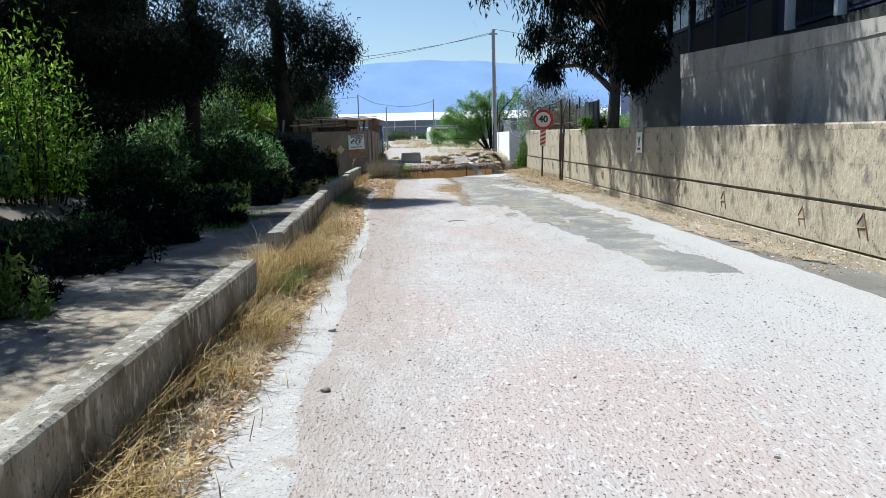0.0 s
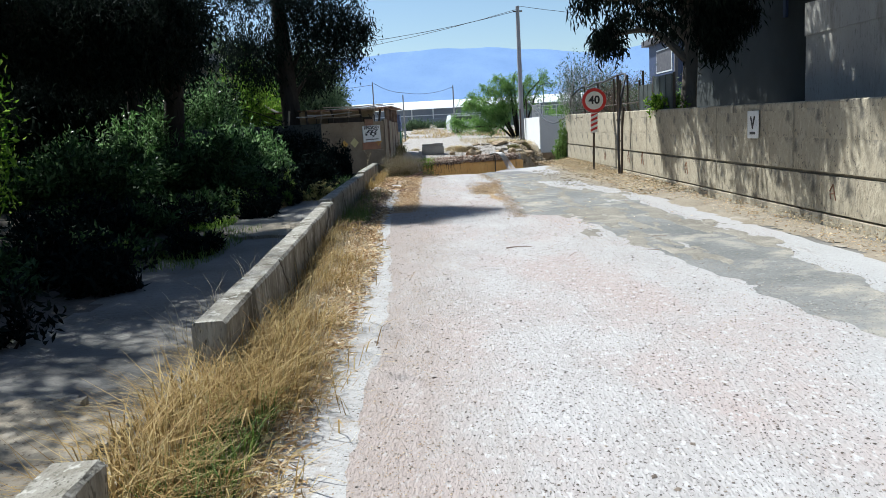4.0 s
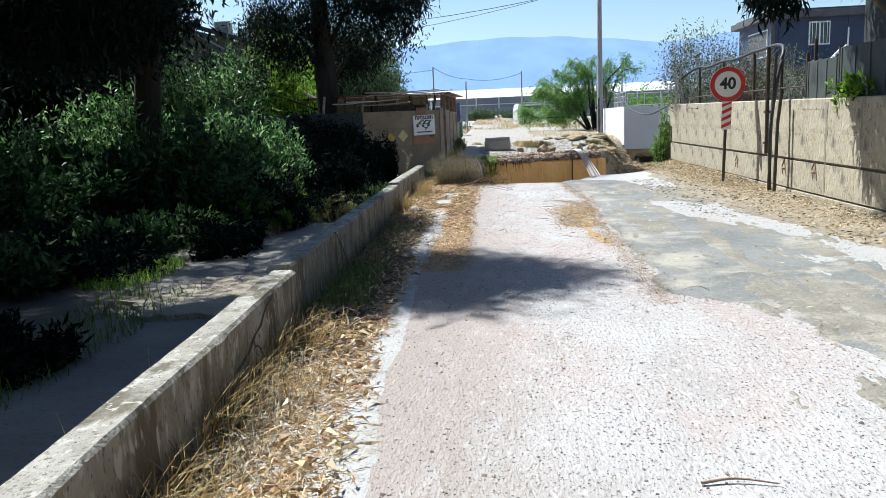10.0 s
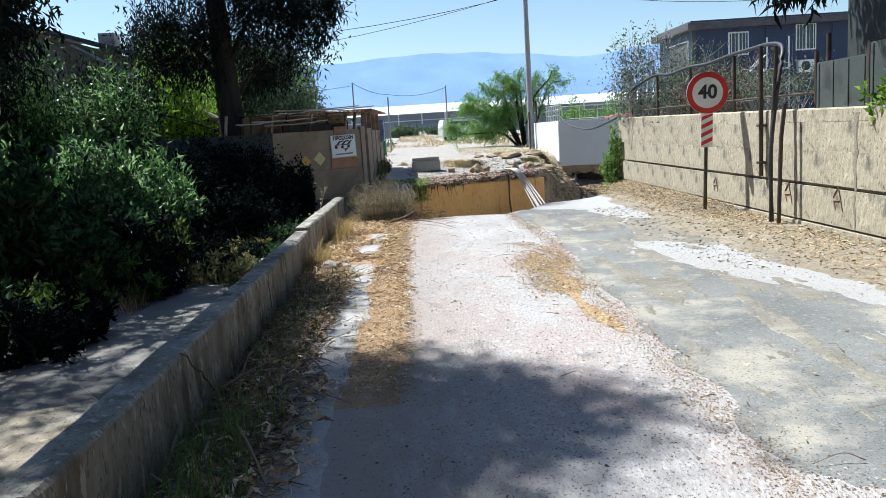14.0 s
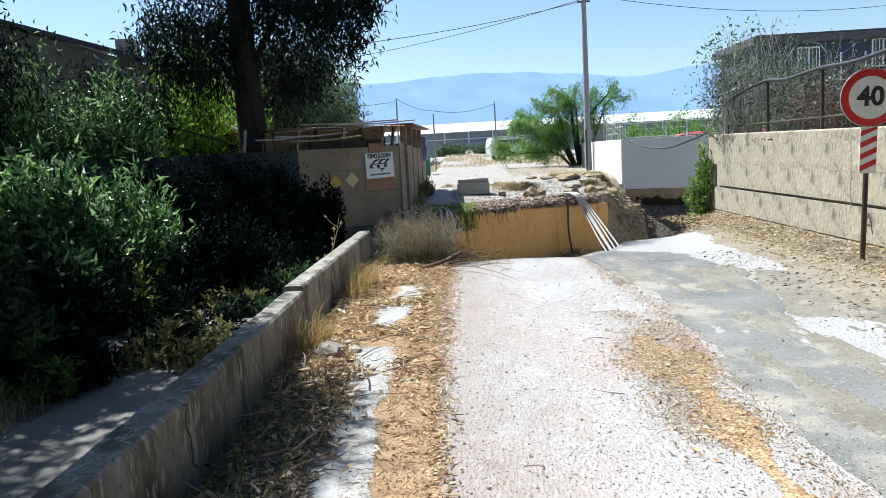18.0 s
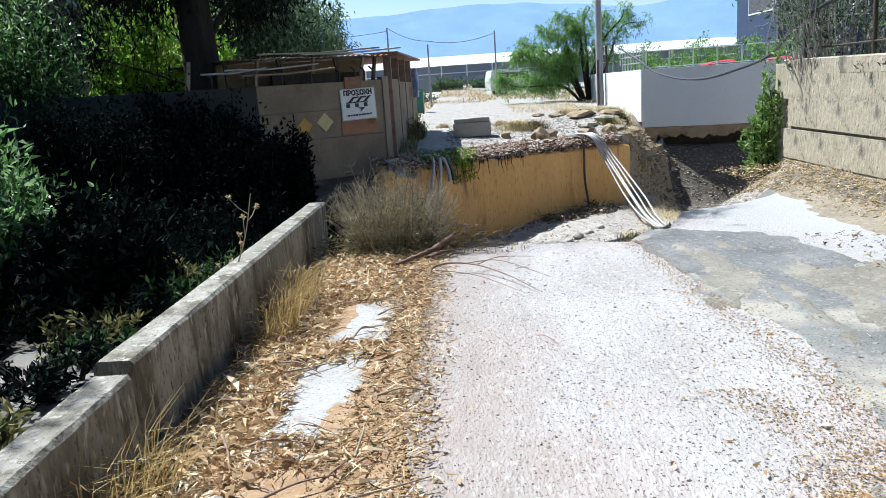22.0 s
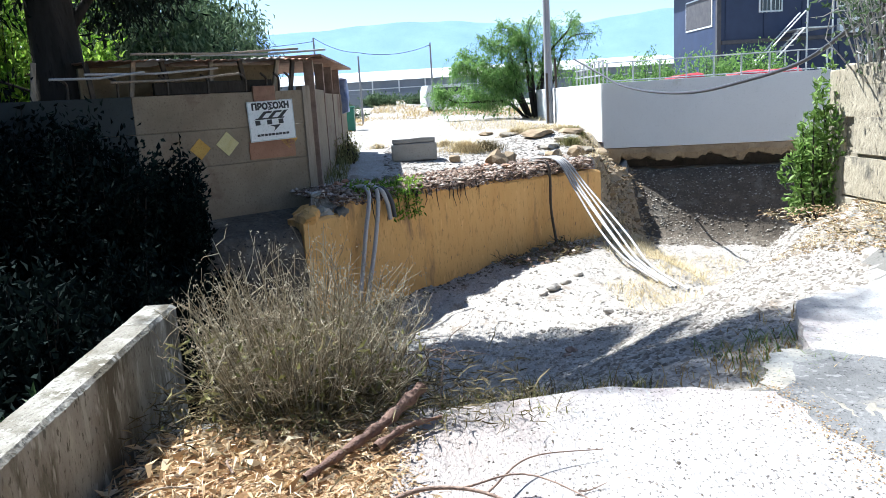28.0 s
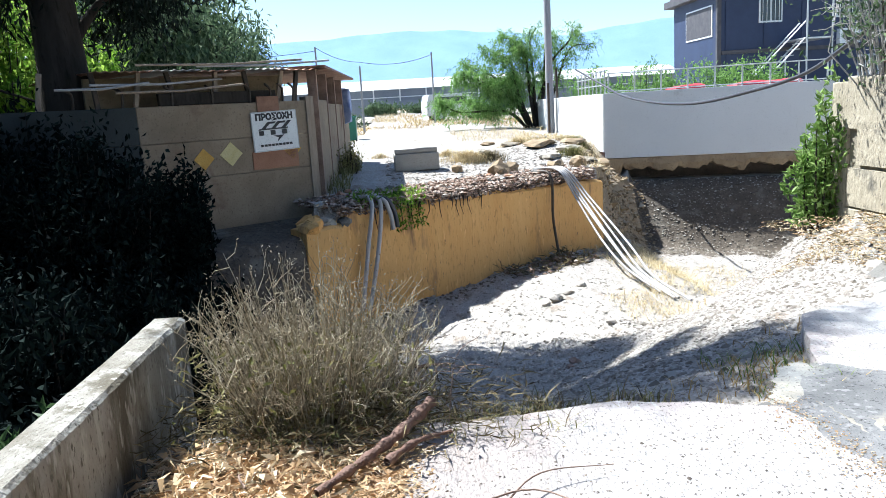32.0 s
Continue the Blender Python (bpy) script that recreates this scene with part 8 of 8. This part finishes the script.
tagged(blades("stream_grass", bg_, rng.uniform(0.1, 0.42, len(bg_)), 0.009, PALESTRAW, 2.4, 1.6), "flattened dry grass in the stream bed", "grass", kind="stuff")

thistle = thing("thistle", "tall dry thistle with pale seed heads behind the low wall", "weed", (-3.22, 20.15, -0.17))
q = np.random.default_rng(610)
stalk = curve_points([(0, 0, 0), (0.05, 0.01, 0.4), (0.20, 0.0, 0.8), (0.27, 0.01, 1.10)])
part("stalk", raw("stalk", *tube_arrays(stalk, np.linspace(0.008, 0.003, len(stalk)), 5), GREYSTALK, True), None, thistle)
for k in range(9):
    o = np.array(stalk[5 + int(k * 1.3)])
    e = o + [q.normal(0, 0.09), q.normal(0, 0.06), q.uniform(0.05, 0.16)]
    part("side_stem", raw("side_stem", *tube_arrays([o, (o + e) / 2 + [0, 0, -0.015], e], 0.003, 4), GREYSTALK, True), None, thistle)
    part("seed_head", leaves("seed_head", np.repeat([e], 12, 0), q.normal(0, 1, (12, 3)) + [0, 0, 0.8], 0.03, 0.010, PALESTRAW), None, thistle)
# broken edge of the far road above the abutment, eroded bank beside it, debris at its foot
q = np.random.default_rng(200)
def on_abutment(n, q0, q1, out0, out1, z0, z1):
    a, b = q.uniform(q0, q1, n), q.uniform(out0, out1, n)
    c, d = math.cos(SKEW), math.sin(SKEW)
    return np.stack([-3.25 + c * a - d * b, 31.8 + d * a + c * b, q.uniform(z0, z1, n)], 1)
edge = np.concatenate([on_abutment(2600, 0.6, 7.6, -0.05, 0.35, -0.24, -0.02), on_abutment(2200, 0.4, 7.6, 0.2, 1.3, -0.08, 0.05)])
tagged(chips("broken_edge", edge, q.uniform(0.015, 0.07, len(edge)), REDCHIPS, 0.6), "crumbled red-brown layers at the broken road end", "rubble", kind="stuff")
bank = scatter(5200, 3.0, 5.7, 35.5, 42.6, 201)
bank = bank[bank[:, 1] > np.interp(bank[:, 0], FAR_X, FAR_Y) - 2.2]
tagged(chips("eroded_bank", bank, q.uniform(0.015, 0.075, len(bank)) * (1 + 1.6 * (q.uniform(0, 1, len(bank)) > 0.93)), CLODS, 0.6), "jagged brown clods on the eroded bank", "rubble", kind="stuff")
under = scatter(5200, 5.4, 11.0, 37.4, 42.4, 202)
under = under[(under[:, 1] < np.interp(under[:, 0], FAR_X, FAR_Y)) & (under[:, 1] > np.interp(under[:, 0], FAR_X, FAR_Y) - 3.0)]
tagged(chips("bank_debris", under, q.uniform(0.012, 0.055, len(under)), BANKCHIPS, 0.5), "dark washed-down debris under the white wall", "rubble", kind="stuff")
heap = on_abutment(1500, 4.2, 6.2, -1.25, -0.12, 0.0, 0.0)
heap = heap[q.uniform(0, 1, len(heap)) < 0.35 + 0.6 * np.sin(1.9 * heap[:, 0] + 1) ** 2]
heap[:, 2] = ground_z(heap[:, 0], heap[:, 1]) + q.uniform(0, 0.2, len(heap)) * q.uniform(0, 1, len(heap))
tagged(leaves("debris_heap", heap, q.normal(0, 1, (len(heap), 3)) * [1, 1, 0.5], q.uniform(0.05, 0.28, len(heap)), q.uniform(0.01, 0.03, len(heap)), DARKSTRAW), "heap of washed-up dark sticks below the abutment", "debris", kind="stuff")
tagged(chips("debris_lumps", heap[::9], q.uniform(0.03, 0.09, len(heap[::9])), REDCHIPS, 0.6), "red-brown lumps among washed-up sticks", "rubble", kind="stuff")
foot = on_abutment(500, 0.3, 7.4, -0.5, 0.0, 0.0, 0.0)
foot[:, 2] = ground_z(foot[:, 0], foot[:, 1]) + 0.01
tagged(chips("foot_stones", foot, q.uniform(0.01, 0.05, len(foot)), BANKCHIPS, 0.6), "dark stones along the foot of the abutment", "gravel", kind="stuff")
side = np.stack([q.uniform(-3.25, -2.7, 700), q.uniform(33.8, 40.5, 700), np.zeros(700)], 1)
side[:, 2] = ground_z(side[:, 0], side[:, 1])
tagged(blades("shed_weeds", side, q.uniform(0.1, 0.55, 700), 0.014, OLIVE, 0.8, 0.8), "dull green weeds along the side wall of the shed", "weeds", kind="stuff")
# creeper over the broken edge
cr = on_abutment(430, 1.0, 2.5, -0.12, 0.6, -0.1, 0.12)
cr2 = on_abutment(240, 1.75, 2.4, -0.14, -0.04, -0.62, -0.05)
cr = np.concatenate([cr, cr2])
tagged(leaves("creeper", cr, q.normal(0, 1, (len(cr), 3)) + [0, 0, -0.6], q.uniform(0.05, 0.12, len(cr)), 0.036, LEAF_LIGHT), "green creeper hanging over the broken road edge", "creeper", kind="stuff")
roots = []
for k in range(26):
    p = np.array(AB @ Vector((q.uniform(1.2, 4.2), -0.05, -0.16)))
    l = q.uniform(0.1, 0.55)
    roots.append(([p, p + [q.normal(0, 0.02), -0.03, -l * 0.5], p + [q.normal(0, 0.04), -0.03, -l]], [0.012, 0.008, 0.003]))
tagged(tubes("root", roots, BARK, 4), "thin dark roots hanging down the abutment", "roots", kind="stuff")
for k in range(60):
    x, y = q.uniform(-2.85, -2.2), q.uniform(9.5, 17.2)
    a, l = q.normal(1.2, 0.8), q.uniform(0.08, 0.3)
    d = np.array([math.cos(a), math.sin(a), q.normal(0, 0.15)]) * l
    c = np.array([x, y, 0.04 + abs(d[2])])
    stick("twig", "dark stick in the debris along the low wall", [c - d, c + q.normal(0, 0.02, 3) + [0, 0, 0.02], c + d], 0.008, 0.003, DEADWOOD, category="twig", group="sticks by the low wall")
at = np.concatenate([scatter(15000, -2.15, -1.68, 12.5, 22.0, 210), scatter(16000, -0.48, 0.30, 15.1, 18.5, 211), scatter(9000, -0.25, 0.12, 10.8, 22.2, 212)])
at[:, 2] = 0.014
tail = np.arange(len(at)) >= 31000
at[tail, 0] = np.interp(at[tail, 1], [10.8, 13.4, 16.3, 18.6, 20.4, 22.2], [0.12, 0.17, 0.2, 0.36, 0.24, 0.2]) - 0.06 + q.normal(0, 0.08, tail.sum())
keep = (np.arange(len(at)) < 15000) | (np.abs(at[:, 0] + 0.06 - 0.25 * np.sin(1.9 * at[:, 1])) < q.normal(0.11, 0.09, len(at))) | (np.arange(len(at)) >= 31000)
at = at[keep]
at[at[:, 0] > -1, 2] = 0.006
tagged(chips("sand_pebbles", at, q.uniform(0.002, 0.007, len(at)), SANDCHIPS, 0.6), "orange-brown pebbly sand on the road", "gravel", kind="stuff")
n = 9000
f = q.uniform(0, 1, n) ** 0.8
y = 13.6 + 3.9 * f
wide = np.interp(y, [13.6, 15.2, 15.9, 16.6, 17.2, 17.5], [0.035, 0.06, 0.12, 0.16, 0.16, 0.08]) * np.clip(0.7 + 0.5 * np.sin(5.0 * y), 0.3, 1.2)
x = np.interp(y, [13.6, 14.6, 15.15, 16.0, 16.6, 17.3, 17.5], [0.03, -0.08, -0.09, -0.05, -0.08, -0.12, -0.1]) + q.normal(0, 1, n) * wide
at = np.stack([x, y, np.full(n, 0.003)], 1)
tagged(chips("sand_crumbs", at, q.uniform(0.005, 0.02, n), SANDCHIPS, 0.10), "flat crumbs of orange-brown sand washed over the road", "sand", kind="stuff")
n = 5000
y = q.uniform(12.4, 22.0, n)
x = np.interp(y, [12.6, 14, 16, 18, 20.6, 22.0], [-1.66, -1.64, -1.71, -1.79, -1.84, -1.78]) + q.normal(0.0, 0.06, n)
tagged(chips("sand_rim_crumbs", np.stack([x, y, np.full(n, 0.008)], 1), q.uniform(0.004, 0.014, n), SANDCHIPS, 0.3), "crumbs along the rim of the sand drift", "sand", kind="stuff")
n = 4300
x, y = q.normal(-0.16, 0.12, n), q.uniform(15.4, 17.8, n)
x = x + np.interp(y, [14.8, 15.6, 16.4, 17.2, 17.9], [0.14, -0.06, 0.02, -0.04, 0.2])
at = np.stack([x, y, np.full(n, 0.007)], 1)
tagged(chips("drift_pebbles", at[:2700], q.uniform(0.002, 0.008, 2700), SANDCHIPS, 0.4), "coarse brown pebbles strewn over the sand drift", "gravel", kind="stuff")
tagged(chips("drift_crumbs", at[2700:3400], q.uniform(0.002, 0.008, 700), DARKCHIPS, 0.4), "dark crumbs strewn over the sand drift", "gravel", kind="stuff")
tagged(chips("drift_chips", at[3400:], q.uniform(0.003, 0.009, 900), CHIPS, 0.3), "pale chips strewn over the sand drift", "gravel", kind="stuff")
# grit that wears the edges of the patches away
n = 16000
x, y = q.uniform(0.0, 2.7, n), q.uniform(3, 22.5, n)
keep = np.abs(np.sin(2.1 * x + 0.7 * y) * np.cos(0.9 * y - 1.3 * x)) > 0.35
at = np.stack([x, y, np.full(n, 0.004)], 1)[keep]
tagged(chips("road_grit", at, q.uniform(0.002, 0.006, len(at)), CLODS, 0.3), "flat brown grit trodden into the road", "gravel", kind="stuff")
edge_pts = np.array([(1.3, 9.2), (0.9, 10.6), (0.13, 11.2), (0.2, 13.4), (0.25, 16.3), (0.45, 18.6), (0.6, 21.4), (1.4, 22.3), (1.75, 20.5), (1.45, 18.5), (1.02, 17.1), (1.3, 15.9), (1.62, 15.1), (2.05, 14.3), (2.3, 12.5), (2.22, 10), (2.28, 7), (2.2, 4.6), (1.38, 4.3), (1.45, 5.4), (1.2, 8.1)])
k = q.integers(0, len(edge_pts) - 1, 7000)
f = q.uniform(0, 1, (7000, 1))
pts = edge_pts[k] * (1 - f) + edge_pts[k + 1] * f + q.normal(0, 0.10, (7000, 2))
at = np.concatenate([pts, np.full((7000, 1), 0.004)], 1)
tagged(chips("patch_crumbs", at[:3500], q.uniform(0.003, 0.009, 3500), DARKCHIPS, 0.10), "dark crumbs broken from the asphalt patch", "gravel", kind="stuff")
tagged(chips("pale_crumbs", at[3500:], q.uniform(0.003, 0.010, 3500), CHIPS, 0.10), "pale crumbs worn over the asphalt edge", "gravel", kind="stuff")
n = 20000
x, y = q.normal(-1.42, 0.22, n), q.uniform(-5, 14, n)
at = np.stack([x, y, np.full(n, 0.003)], 1)[(x > -1.9) & (np.abs(np.sin(0.9 * y + 2 * x)) > 0.25)]
tagged(chips("road_dust_grit", at, q.uniform(0.0015, 0.0045, len(at)), SANDCHIPS, 0.4), "fine brown grit along the worn road edge", "gravel", kind="stuff")
for k in range(14):
    x, y = (q.uniform(-0.3, 0.2), q.uniform(15.3, 18.2)) if k < 9 else (q.uniform(-2.1, -1.8), q.uniform(15, 21))
    rock("small_stone", "small pale stone lying on the washed sand", x, y, q.uniform(0.012, 0.03), 300 + k, group="small stones")
for k in range(36):
    x, y = q.uniform(-2.85, -1.75), q.uniform(17, 22)
    a, l = q.normal(0.3, 0.9), q.uniform(0.06, 0.22)
    d = np.array([math.cos(a), math.sin(a), q.normal(0, 0.06)]) * l
    c = np.array([x, y, 0.035 + abs(d[2])])
    stick("bark_strip", "curled strip of pale eucalyptus bark in the leaf litter", [c - d, c + q.normal(0, 0.02, 3) + [0, 0, 0.015], c + d], 0.007, 0.003, WOOD if k % 2 else DEADWOOD, category="bark", group="bark strips")
